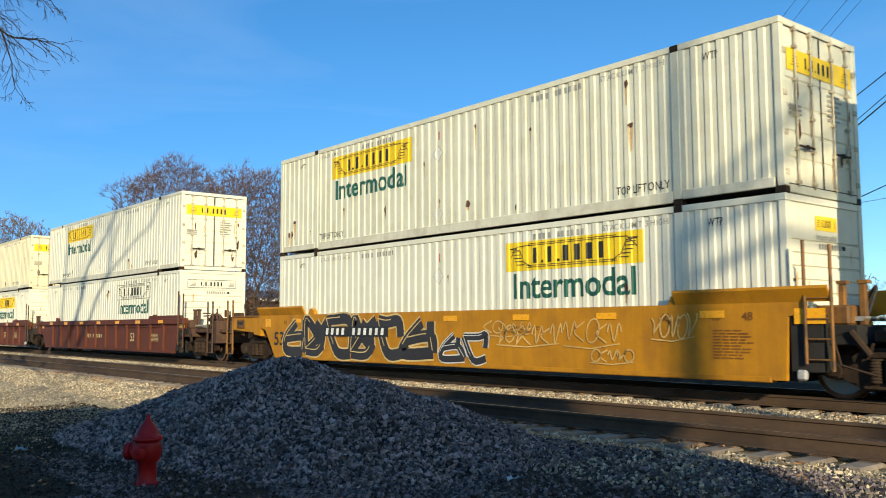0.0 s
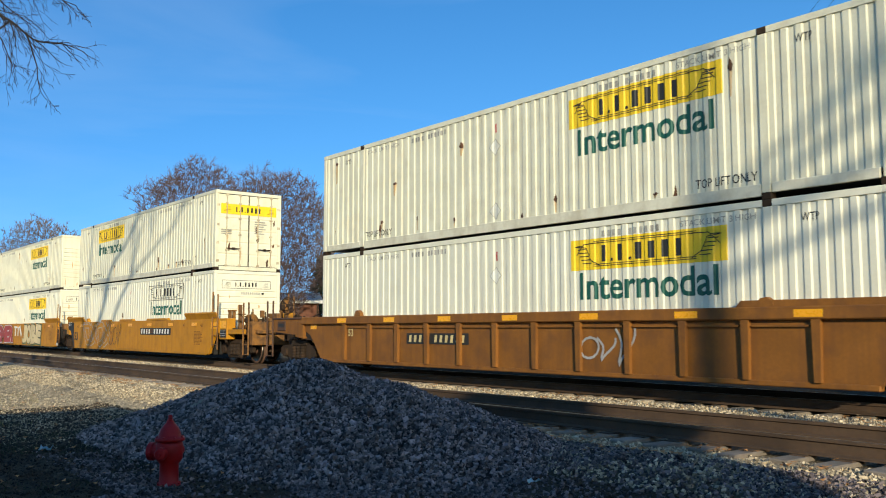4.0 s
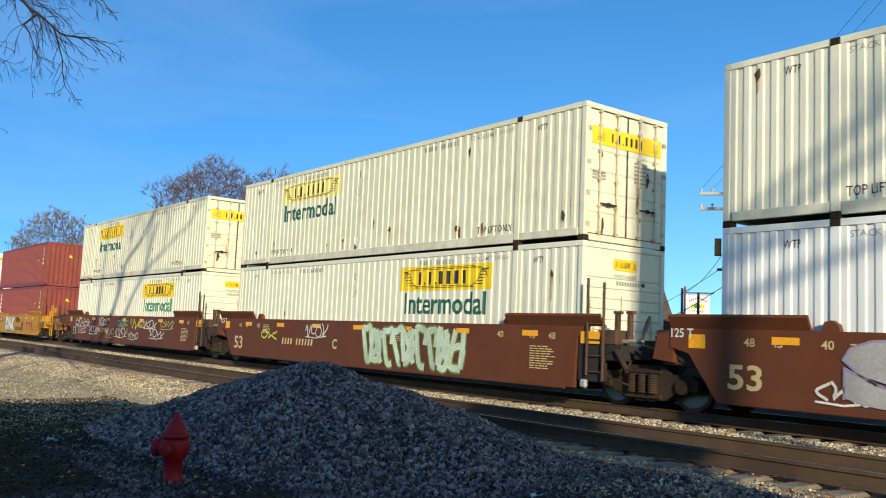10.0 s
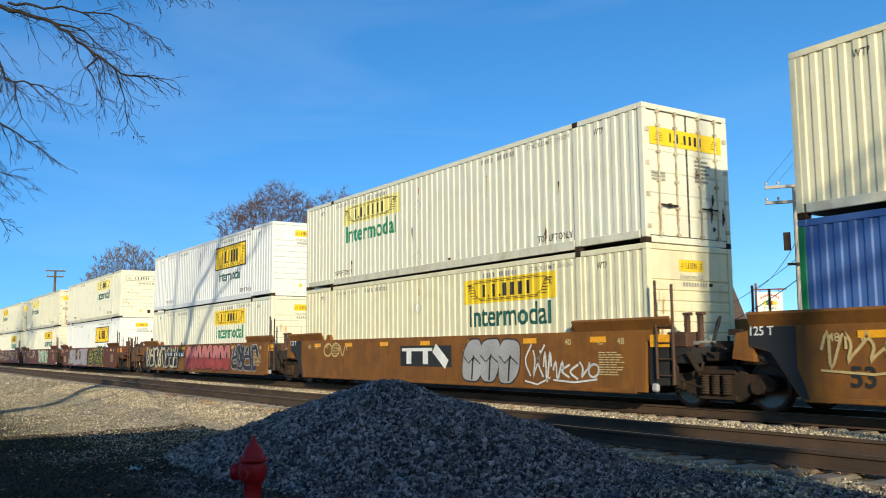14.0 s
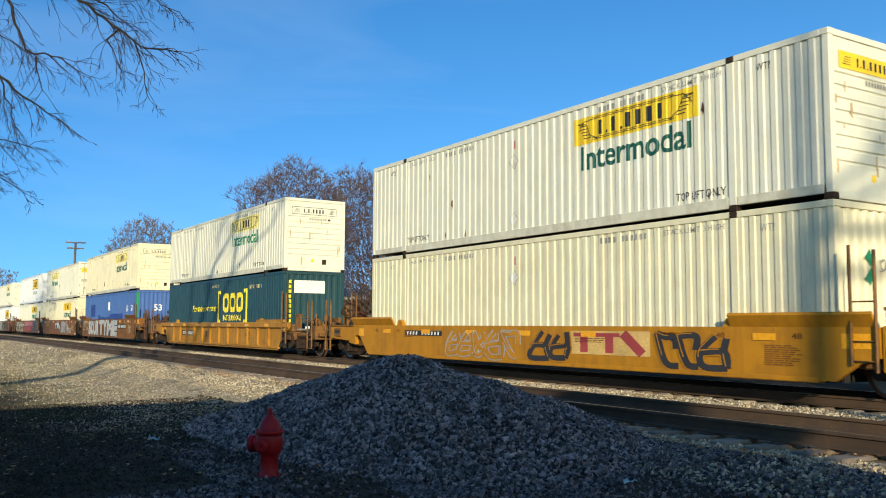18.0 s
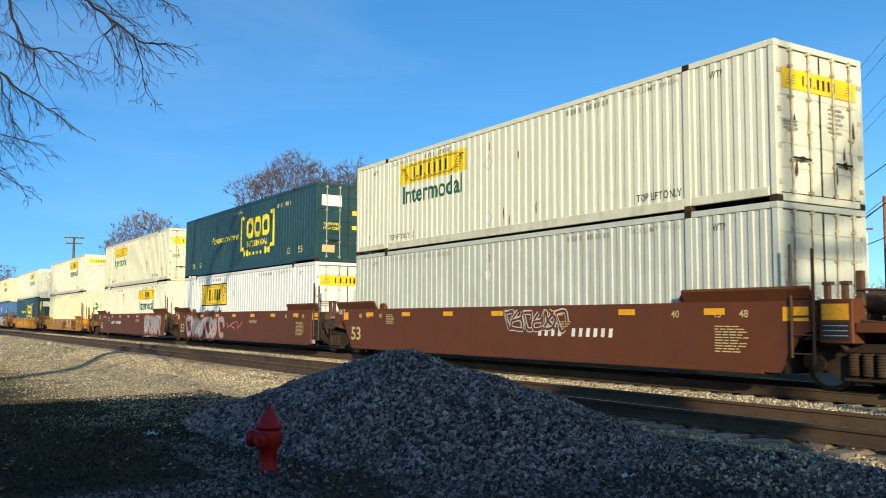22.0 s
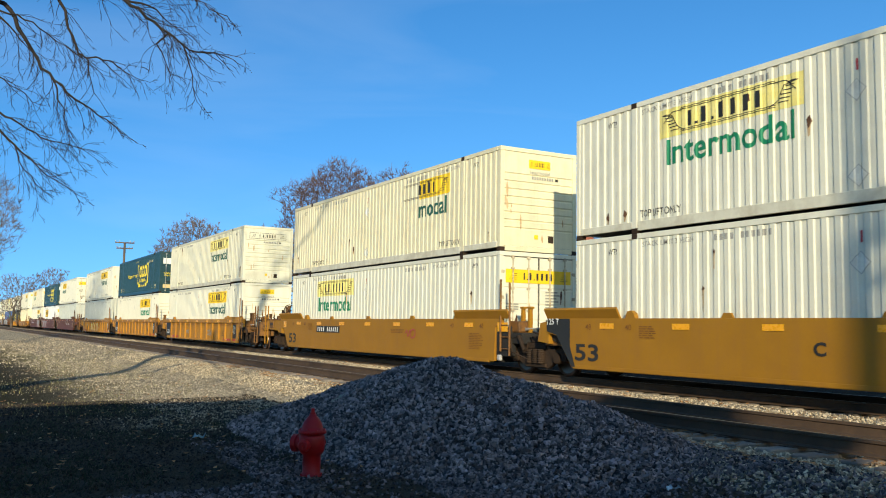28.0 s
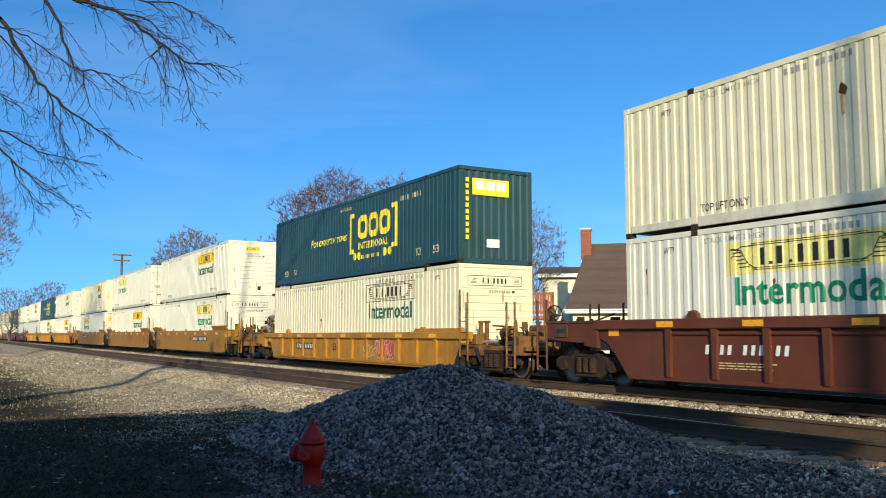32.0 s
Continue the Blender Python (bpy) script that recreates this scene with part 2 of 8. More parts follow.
TRIMWHITE = material("white trim paint", (0.78, 0.77, 0.72), 0.5, var=0.05)
BRICK = material("red chimney brick", (0.26, 0.085, 0.052), 0.85, var=0.25, bump=0.4, shift=0.2)
REDWOOD = material("red-stained deck timber", (0.33, 0.11, 0.065), 0.8, var=0.2, shift=0.15)
POLEWOOD = material("grey weathered pole timber", (0.36, 0.33, 0.285), 0.9, var=0.2, bump=0.5, grain=30)
POLERED = material("rusty red pole paint", (0.20, 0.07, 0.05), 0.7, var=0.2)
CABLE = material("black cable", (0.02, 0.02, 0.022), 0.6, var=0.1)
SIGNCREAM = material("cream sign face", (0.70, 0.66, 0.42), 0.4, var=0.06)
SIGNBLUE = material("blue sign paint", (0.05, 0.20, 0.50), 0.4, var=0.06)
SIGNRED = material("red sign paint", (0.52, 0.035, 0.04), 0.4, var=0.06)
WINDOWGLASS = material("dark window glass", (0.02, 0.025, 0.03), 0.05, var=0.05, specular=0.8)
LITTER = material("pale blue plastic", (0.55, 0.74, 0.80), 0.35, var=0.1)
RAG = material("dirty grey-green cloth", (0.30, 0.31, 0.24), 0.9, var=0.2)
PLASTER = material("pale grey house wall", (0.50, 0.48, 0.44), 0.8, var=0.1, bump=0.3)
GRASSBLADE = material("dry winter grass", (0.22, 0.19, 0.075), 0.85, var=0.3)
GRASSGREEN = material("dull green grass", (0.022, 0.028, 0.010), 0.85, var=0.3)


def island_shade(m, spread=0.35):
    """Gives every loose stone or blade of a joined mesh a shade of its own."""
    nt = m.node_tree
    geo, rng = nt.nodes.new("ShaderNodeNewGeometry"), nt.nodes.new("ShaderNodeMapRange")
    rng.inputs[3].default_value, rng.inputs[4].default_value = 1 - spread, 1 + spread
    bias = nt.nodes.new("ShaderNodeMath")
    bias.operation, bias.inputs[1].default_value = "POWER", 1.5
    nt.links.new(geo.outputs["Random Per Island"], bias.inputs[0])
    nt.links.new(bias.outputs[0], rng.inputs[0])
    mul = nt.nodes.new("ShaderNodeVectorMath")
    mul.operation = "SCALE"
    bsdf = nt.nodes["Principled BSDF"]
    nt.links.new(bsdf.inputs["Base Color"].links[0].from_socket, mul.inputs[0])
    nt.links.new(rng.outputs[0], mul.inputs["Scale"])
    nt.links.new(mul.outputs[0], bsdf.inputs["Base Color"])


STONEDARK = material("dark loose gravel", (0.118, 0.094, 0.092), 0.85, var=0.2, bump=0.5)
STONETAN = material("tan ballast stone", (0.38, 0.31, 0.21), 0.85, var=0.2, bump=0.5)
DUFF = material("dark leaf mould and grit", (0.042, 0.031, 0.021), 0.95, var=0.3, bump=0.5)
island_shade(DUFF, 0.8)
for m_ in (STONEBLUE, STONETAN, STONEDARK):
    island_shade(m_, 0.62 if m_ is STONETAN else 0.85)
LEAFBROWN = material("dry brown leaf", (0.30, 0.15, 0.055), 0.7, var=0.25)
for m_ in (GRASSBLADE, GRASSGREEN, LEAFBROWN):
    island_shade(m_, 0.35)


def ground_material():
    """Gravelly soil: tan ballast near the rails, grey gravel about the heap, grass to the west."""
    m = bpy.data.materials.new("gravelly ground")
    m.use_nodes = True
    nt = m.node_tree
    n, link = nt.nodes, nt.links.new
    bsdf = n["Principled BSDF"]
    bsdf.inputs["Roughness"].default_value = 1.0
    bsdf.inputs["Specular IOR Level"].default_value = 0.05
    geo = n.new("ShaderNodeNewGeometry")
    sep = n.new("ShaderNodeSeparateXYZ")
    link(geo.outputs["Position"], sep.inputs[0])

    def tex(kind, size, detail=5.0):
        t = n.new(kind)
        t.inputs["Scale"].default_value = size
        if kind == "ShaderNodeTexNoise":
            t.inputs["Detail"].default_value = detail
        link(geo.outputs["Position"], t.inputs["Vector"])
        return t

    def remap(v, a, b, c=0.0, d=1.0):
        r = n.new("ShaderNodeMapRange")
        r.inputs[1].default_value, r.inputs[2].default_value, r.inputs[3].default_value, r.inputs[4].default_value = a, b, c, d
        link(v, r.inputs[0])
        return r.outputs[0]

    def mixed(f, a, b):
        x = n.new("ShaderNodeMix")
        x.data_type = "RGBA"
        link(f, x.inputs["Factor"])
        for s, v in (("A", a), ("B", b)):
            if isinstance(v, tuple):
                x.inputs[s].default_value = (*v, 1)
            else:
                link(v, x.inputs[s])
        return x.outputs["Result"]

    def calc(op, a, b):
        x = n.new("ShaderNodeMath")
        x.operation = op
        for k, v in enumerate((a, b)):
            if isinstance(v, (int, float)):
                x.inputs[k].default_value = v
            else:
                link(v, x.inputs[k])
        return x.outputs[0]

    cells, big, mid, fine = tex("ShaderNodeTexVoronoi", 34.0), tex("ShaderNodeTexNoise", 0.35), tex("ShaderNodeTexNoise", 2.2), tex("ShaderNodeTexNoise", 45.0)
    stone = mixed(remap(cells.outputs["Color"], 0.1, 0.9), (0.20, 0.155, 0.095), (0.62, 0.505, 0.34))
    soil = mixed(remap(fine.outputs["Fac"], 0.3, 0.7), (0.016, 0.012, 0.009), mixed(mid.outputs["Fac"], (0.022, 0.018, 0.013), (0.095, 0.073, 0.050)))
    gravel = mixed(remap(mid.outputs["Fac"], 0.30, 0.55, 0.55, 1.0), soil, stone)
    dry = mixed(fine.outputs["Fac"], (0.10, 0.085, 0.025), (0.36, 0.28, 0.10))
    # near grass is coloured almost black to deepen the house's shade
    shaded = mixed(remap(fine.outputs["Fac"], 0.35, 0.7), (0.007, 0.009, 0.004), (0.034, 0.038, 0.015))
    grass = mixed(remap(calc("ADD", sep.outputs["Y"], calc("MULTIPLY", calc("SUBTRACT", mid.outputs["Fac"], 0.5), 3.0)), 2.6, 4.2), shaded, dry)
    wobble = calc("MULTIPLY", calc("SUBTRACT", big.outputs["Fac"], 0.5), 14.0)
    west = remap(calc("ADD", calc("SUBTRACT", sep.outputs["X"], calc("MULTIPLY", sep.outputs["Y"], 2.2)), wobble), -24.0, -34.0)
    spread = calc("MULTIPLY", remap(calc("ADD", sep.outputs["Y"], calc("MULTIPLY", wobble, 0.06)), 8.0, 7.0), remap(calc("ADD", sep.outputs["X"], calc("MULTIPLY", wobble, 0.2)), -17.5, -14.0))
    # below y 4.5 gravel turns to darker soil, again painting in house shade
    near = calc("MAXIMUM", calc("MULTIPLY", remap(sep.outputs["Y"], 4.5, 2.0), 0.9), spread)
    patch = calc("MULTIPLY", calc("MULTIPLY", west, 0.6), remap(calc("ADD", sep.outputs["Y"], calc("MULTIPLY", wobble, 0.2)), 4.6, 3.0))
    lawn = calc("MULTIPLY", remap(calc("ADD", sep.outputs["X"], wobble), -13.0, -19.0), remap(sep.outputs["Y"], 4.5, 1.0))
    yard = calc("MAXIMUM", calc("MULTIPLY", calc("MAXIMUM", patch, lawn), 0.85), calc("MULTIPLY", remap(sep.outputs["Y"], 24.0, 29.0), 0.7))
    # near-black band paints the shade beneath and behind the train into the ground
    undershade = calc("MULTIPLY", remap(sep.outputs["Y"], 12.6, 13.0), remap(sep.outputs["Y"], 25.0, 21.0))
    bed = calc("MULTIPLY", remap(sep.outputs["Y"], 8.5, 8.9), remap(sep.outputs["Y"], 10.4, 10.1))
    gravel = mixed(calc("MAXIMUM", undershade, calc("MULTIPLY", bed, 0.8)), gravel, mixed(fine.outputs["Fac"], (0.012, 0.010, 0.008), (0.05, 0.040, 0.030)))
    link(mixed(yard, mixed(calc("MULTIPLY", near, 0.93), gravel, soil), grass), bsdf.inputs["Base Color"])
    b = n.new("ShaderNodeBump")
    b.inputs["Strength"].default_value, b.inputs["Distance"].default_value = 0.8, 0.04
    link(calc("ADD", cells.outputs["Distance"], fine.outputs["Fac"]), b.inputs["Height"])
    link(b.outputs[0], bsdf.inputs["Normal"])
    return m


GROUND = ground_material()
# ---- building helpers ----
SHARED = {}


def mesh_of(bm, name, smooth=False):
    me = bpy.data.meshes.new(name)
    bm.normal_update()
    bm.to_mesh(me)
    bm.free()
    if smooth:
        for p in me.polygons:
            p.use_smooth = True
    return me


SMALL_MARKS = {"rust_stain", "rust_wash", "door_rust", "door_stain", "nose_rust", "graffiti_line", "stencil_stack_limit", "stencil_top_lift", "stencil_wtp", "number_mark", "end_number_mark", "small_print", "end_column_mark", "web_mark", "number_column", "type_column", "owner_column", "end_number_column", "dot_mark", "end_panel_mark", "hinge"}


def link_mesh(name, me, mat, parent=None, m=None, label=""):
    """One object on a mesh that others may share, with a material of its own."""
    if not me.materials:
        me.materials.append(None)
    o = new(name, me)
    o.material_slots[0].link = "OBJECT"
    o.material_slots[0].material = mat
    if parent:
        o.parent = parent
    if m is not None:
        o.matrix_basis = m
    if label:
        tagged(o, label)
    if name in SMALL_MARKS:
        tagged(o, kind="stuff")
    return o


def part(name, bm, mat, parent, label="", smooth=False):
    return link_mesh(name, mesh_of(bm, name, smooth), mat, parent, None, label)


def shared(key, build, smooth=False):
    if key not in SHARED:
        SHARED[key] = mesh_of(build(), key, smooth)
    return SHARED[key]


def thing(name, label, category, group="", kind="", m=None):
    o = new(name)
    o.empty_display_size = 0.3
    if m is not None:
        o.matrix_basis = m
    return tagged(o, label, category, group, kind)


def box(bm, x0, x1, y0, y1, z0, z1, bevel=0.0):
    v = [bm.verts.new((x, y, z)) for x in (x0, x1) for y in (y0, y1) for z in (z0, z1)]
    f = [bm.faces.new([v[i] for i in q]) for q in ((0, 1, 3, 2), (4, 6, 7, 5), (0, 4, 5, 1), (2, 3, 7, 6), (0, 2, 6, 4), (1, 5, 7, 3))]
    if bevel:
        edges = {e for q in f for e in q.edges}
        bmesh.ops.bevel(bm, geom=list(edges), offset=bevel, segments=1, affect="EDGES")
    return bm


def prism(bm, poly, y0, y1):
    """A plate with an outline in x and z, from y0 to y1."""
    a = [bm.verts.new((x, y0, z)) for x, z in poly]
    b = [bm.verts.new((x, y1, z)) for x, z in poly]
    bm.faces.new(a)
    bm.faces.new(b[::-1])
    for i in range(len(poly)):
        j = (i + 1) % len(poly)
        bm.faces.new((a[j], a[i], b[i], b[j]))
    return bm


def rod(bm, p, q, r0, r1=None, n=8, cap=True):
    p, q = Vector(p), Vector(q)
    r1 = r0 if r1 is None else r1
    d = (q - p).normalized()
    s = d.orthogonal().normalized()
    t = d.cross(s)
    a = [bm.verts.new(p + (s * math.cos(k) + t * math.sin(k)) * r0) for k in (2 * math.pi * i / n for i in range(n))]
    b = [bm.verts.new(q + (s * math.cos(k) + t * math.sin(k)) * r1) for k in (2 * math.pi * i / n for i in range(n))]
    for i in range(n):
        bm.faces.new((a[i], a[(i + 1) % n], b[(i + 1) % n], b[i]))
    if cap:
        bm.faces.new(a[::-1])
        bm.faces.new(b)
    return bm


def lathe(bm, profile, n=24, axis="z", at=(0, 0, 0)):
    """A turned form: profile of (radius, height) about z or y."""
    rings = []
    for r, h in profile:
        ring = []
        for i in range(n):
            k = 2 * math.pi * i / n
            c = (r * math.cos(k), r * math.sin(k), h) if axis == "z" else (r * math.cos(k), h, r * math.sin(k))
            ring.append(bm.verts.new(Vector(c) + Vector(at)))
        rings.append(ring)
    for a, b in zip(rings, rings[1:]):
        for i in range(n):
            bm.faces.new((a[i], a[(i + 1) % n], b[(i + 1) % n], b[i]))
    bm.faces.new(rings[0][::-1])
    bm.faces.new(rings[-1])
    bmesh.ops.recalc_face_normals(bm, faces=bm.faces)
    return bm


B = bmesh.new
TEXTS = {}


def text_mesh(words, fat=0.0):
    """The words in the built-in font as flat faces in x and z, one unit of width and height."""
    key = (words, fat)
    if key not in TEXTS:
        cu = bpy.data.curves.new("words", "FONT")
        cu.body, cu.resolution_u, cu.offset = words, 3, fat
        o = new("words", cu)
        bpy.context.view_layer.update()
        me = bpy.data.meshes.new_from_object(o.evaluated_get(bpy.context.evaluated_depsgraph_get()))
        bpy.data.objects.remove(o)
        co = np.array([v.co[:2] for v in me.vertices])
        lo, hi = co.min(0), co.max(0)
        TEXTS[key] = ((co - lo) / (hi - lo), [tuple(p.vertices) for p in me.polygons])
        bpy.data.meshes.remove(me)
    return TEXTS[key]


def words_on(bm, words, x0, x1, z0, z1, y=0.0, fat=0.0, slant=0.0):
    co, faces = text_mesh(words, fat)
    v = [bm.verts.new((x0 + a * (x1 - x0) + slant * b * (z1 - z0), y, z0 + b * (z1 - z0))) for a, b in co]
    for f in faces:
        try:
            bm.faces.new([v[i] for i in f])
        except ValueError:
            pass
    return bm


def panel(bm, x0, x1, z0, z1, y=0.0):
    bm.faces.new([bm.verts.new(c) for c in ((x0, y, z0), (x1, y, z0), (x1, y, z1), (x0, y, z1))])
    return bm


def outline(bm, x0, x1, z0, z1, w, y=0.0):
    for a in ((x0, x1, z0, z0 + w), (x0, x1, z1 - w, z1), (x0, x0 + w, z0 + w, z1 - w), (x1 - w, x1, z0 + w, z1 - w)):
        panel(bm, *a, y)
    return bm


def stroke(bm, pts, w, y=0.0):
    """A painted line of width w through points in x and z."""
    pts = [Vector((a, b)) for a, b in pts]
    row = []
    for i, p in enumerate(pts):
        d = (pts[min(i + 1, len(pts) - 1)] - pts[max(i - 1, 0)]).normalized()
        s = Vector((-d.y, d.x)) * w / 2
        row.append((bm.verts.new((p.x + s.x, y, p.y + s.y)), bm.verts.new((p.x - s.x, y, p.y - s.y))))
    for a, b in zip(row, row[1:]):
        bm.faces.new((a[0], a[1], b[1], b[0]))
    return bm


def ring(bm, cx, cz, rx, rz, hole, n=28):
    """A flat rounded-square ring in x and z; hole: the share of its radius that is open."""
    row = []
    for k in range(n):
        u, v = math.cos(2 * math.pi * k / n), math.sin(2 * math.pi * k / n)
        u, v = abs(u) ** 0.62 * (1 if u > 0 else -1), abs(v) ** 0.62 * (1 if v > 0 else -1)
        row.append((bm.verts.new((cx + u * rx, 0, cz + v * rz)), bm.verts.new((cx + u * rx * hole, 0, cz + v * rz * hole))))
    for a, b in zip(row, row[1:] + row[:1]):
        bm.faces.new((a[0], a[1], b[1], b[0]))
    return bm


def tubes(segments, sides=3):
    """Vertices and faces of many tapered tubes (p, q, r0, r1)."""
    vs, fs = [], []
    for p, q, r0, r1 in segments:
        d = (q - p).normalized()
        s = d.orthogonal().normalized()
        t = d.cross(s)
        k0 = len(vs)
        for c, r in ((p, r0), (q, r1)):
            for i in range(sides):
                a = 2 * math.pi * i / sides
                vs.append(c + (s * math.cos(a) + t * math.sin(a)) * r)
        for i in range(sides):
            j = (i + 1) % sides
            fs.append((k0 + i, k0 + j, k0 + sides + j, k0 + sides + i))
    return vs, fs


def tube_mesh(name, segments, sides=3, smooth=True):
    vs, fs = tubes(segments, sides)
    me = bpy.data.meshes.new(name)
    me.from_pydata([tuple(v) for v in vs], [], fs)
    if smooth:
        me.polygons.foreach_set("use_smooth", [True] * len(fs))
    return me


def chain_mesh(name, pts, r, sides=6):
    """One bent tube through the points."""
    vs, fs = [], []
    for i, p in enumerate(pts):
        d = (pts[min(i + 1, len(pts) - 1)] - pts[max(i - 1, 0)]).normalized()
        s = d.cross(Vector((0.1, 0.2, 1))).normalized()
        t = d.cross(s)
        vs += [tuple(p + (s * math.cos(a) + t * math.sin(a)) * r) for a in (2 * math.pi * k / sides for k in range(sides))]
        if i:
            fs += [((i - 1) * sides + k, (i - 1) * sides + (k + 1) % sides, i * sides + (k + 1) % sides, i * sides + k) for k in range(sides)]
    me = bpy.data.meshes.new(name)
    me.from_pydata(vs, [], fs)
    me.polygons.foreach_set("use_smooth", [True] * len(fs))
    return me
# ---- ground ----
def smooth_step(a, b, x):
    t = min(max((x - a) / (b - a), 0.0), 1.0)
    return t * t * (3 - 2 * t)


def ground_z(x, y):
    z = -0.60 + 0.36 * smooth_step(5.9, 7.9, y) - 0.06 * smooth_step(16.2, 18.4, y)
    z += 0.10 * smooth_step(10.55, 10.9, y) * (1 - smooth_step(12.4, 13.0, y))
    rough = 0.0 if 7.9 < y < 16.2 else 0.05 if -60 < x < 30 and -12 < y < 30 else 0.02
    return z + rough * noise.noise((x * 0.45, y * 0.45, 3.1)) + rough * 0.5 * noise.noise((x * 1.7, y * 1.7, 9.0))


def spaced(lo, hi, near_lo, near_hi, fine, grow=1.25):
    row = list(np.arange(near_lo, near_hi + fine / 2, fine))
    for sign, end in ((-1, lo), (1, hi)):
        step, at = fine, (near_lo if sign < 0 else near_hi)
        while abs(at) < abs(end):
            step *= grow
            at += sign * step
            row.append(at)
    return sorted(row)


def build_ground():
    xs, ys = spaced(-2500, 2500, -50, 6, 0.4), spaced(-2500, 2500, -4, 19, 0.35)
    vs = [(x, y, ground_z(x, y)) for y in ys for x in xs]
    w = len(xs)
    fs = [(j * w + i, j * w + i + 1, (j + 1) * w + i + 1, (j + 1) * w + i) for j in range(len(ys) - 1) for i in range(w - 1)]
    me = bpy.data.meshes.new("ground")
    me.from_pydata(vs, [], fs)
    me.polygons.foreach_set("use_smooth", [True] * len(fs))
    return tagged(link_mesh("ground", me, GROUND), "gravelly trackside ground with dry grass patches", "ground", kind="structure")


build_ground()


def stones(name, places, sizes, mat, parent=None):
    """Many broken stones in one mesh: squashed and chipped blocks."""
    rng = np.random.default_rng(len(places))
    base = np.array([(x, y, z) for x in (-1, 1) for y in (-1, 1) for z in (-1, 1)]) * 0.62
    tri = np.array([(0, 1, 3), (0, 3, 2), (4, 6, 7), (4, 7, 5), (0, 4, 5), (0, 5, 1), (2, 3, 7), (2, 7, 6), (0, 2, 6), (0, 6, 4), (1, 5, 7), (1, 7, 3)])
    n = len(places)
    q = rng.normal(size=(n, 4))
    q /= np.linalg.norm(q, axis=1)[:, None]
    w, x, y, z = q.T
    rot = np.stack([1 - 2 * (y * y + z * z), 2 * (x * y - z * w), 2 * (x * z + y * w), 2 * (x * y + z * w), 1 - 2 * (x * x + z * z), 2 * (y * z - x * w),
                    2 * (x * z - y * w), 2 * (y * z + x * w), 1 - 2 * (x * x + y * y)], 1).reshape(n, 3, 3)
    shape = base[None] * rng.uniform(0.4, 1.25, (n, 1, 3)) * rng.uniform(0.5, 1.2, (n, 8, 1)) + rng.normal(0, 0.14, (n, 8, 3))
    co = np.einsum("nij,nkj->nki", rot, shape) * np.asarray(sizes)[:, None, None] + np.asarray(places)[:, None, :]
    faces = (tri[None] + 8 * np.arange(n)[:, None, None]).reshape(-1, 3)
    me = bpy.data.meshes.new(name)
    me.from_pydata(co.reshape(-1, 3).tolist(), [], faces.tolist())
    return link_mesh(name, me, mat, parent)


# ---- heap of crushed stone ----
HEAP = (-11.5, 6.35)


def heap_height(x, y):
    dx, dy = x - HEAP[0], y - HEAP[1]
    dx, dy = dx * 0.985 + dy * 0.17, dy * 0.985 - dx * 0.17
    r = math.hypot(dx / (5.2 if dx < 0 else 4.6), dy / 2.15)
    e = (math.sqrt(r * r + 0.012) - 0.11) / 0.89
    h = 1.24 * max(0.0, 1 - e) ** 1.15
    return h + (0.07 * noise.noise((x * 1.3, y * 1.3, 0)) + 0.04 * noise.noise((x * 3.4, y * 3.4, 5))) * min(1, h * 2.5)


def build_heap():
    top = thing("gravel_heap", "heap of dark blue-grey crushed stone beside the track", "gravel heap", kind="stuff")
    xs, ys = np.arange(-17.4, -6.0, 0.12), np.arange(3.4, 9.2, 0.12)
    w = len(xs)
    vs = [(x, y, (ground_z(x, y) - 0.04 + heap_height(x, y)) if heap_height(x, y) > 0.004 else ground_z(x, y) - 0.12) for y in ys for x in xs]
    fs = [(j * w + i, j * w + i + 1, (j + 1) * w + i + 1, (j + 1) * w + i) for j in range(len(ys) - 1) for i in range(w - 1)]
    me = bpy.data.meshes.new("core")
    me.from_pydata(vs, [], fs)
    link_mesh("core", me, GAPSHADE, top)
    rng = np.random.default_rng(5)
    spots, size = [], []
    while len(spots) < 50000:
        x, y = rng.uniform(-17.2, -6.4), rng.uniform(3.7, 9.0)
        h = heap_height(x, y)
        if h > 0.02:
            s = rng.uniform(0.014, 0.042) * (1.4 if rng.random() < 0.06 else 1)
            spots.append((x, y, ground_z(x, y) - 0.04 + h + s * rng.uniform(0.0, 0.75)))
            size.append(s)
    stones("stone_cover", spots, size, STONEBLUE, top)
    return top


build_heap()


def scatter(name, count, inside, lo, hi, mat, seed, label):
    rng = np.random.default_rng(seed)
    spots, size = [], []
    while len(spots) < count:
        x, y, keep = inside(rng)
        if keep:
            s = rng.uniform(lo, hi)
            spots.append((x, y, ground_z(x, y) + s * 0.15))
            size.append(s)
    return tagged(stones(name, spots, size, mat), label, "gravel", kind="stuff")


def fan(rng, near, far, a0, a1):
    a, d = radians(rng.uniform(a0, a1)), math.sqrt(rng.uniform(near ** 2, far ** 2))
    return -d * math.sin(a), d * math.cos(a)


def spill(rng):
    x, y = fan(rng, 6.0, 17.5, 20, 88)
    bare = math.hypot((x + 7.6) / 2.6, (y - 4.15) / 0.75) < 0.85 + 0.5 * noise.noise((x * 2, y * 2, 1))
    return x, y, y < 8.0 and (y > 3.2 or x > -9.5) and (not bare or rng.random() < 0.12) and rng.random() < smooth_step(-14.0, -8.0, x + 0.3 * noise.noise((x, y, 0)) * 6) * (0.35 + 0.65 * smooth_step(0.45, 0.6, 0.5 + 0.5 * noise.noise((x * 0.8, y * 0.8, 2))))


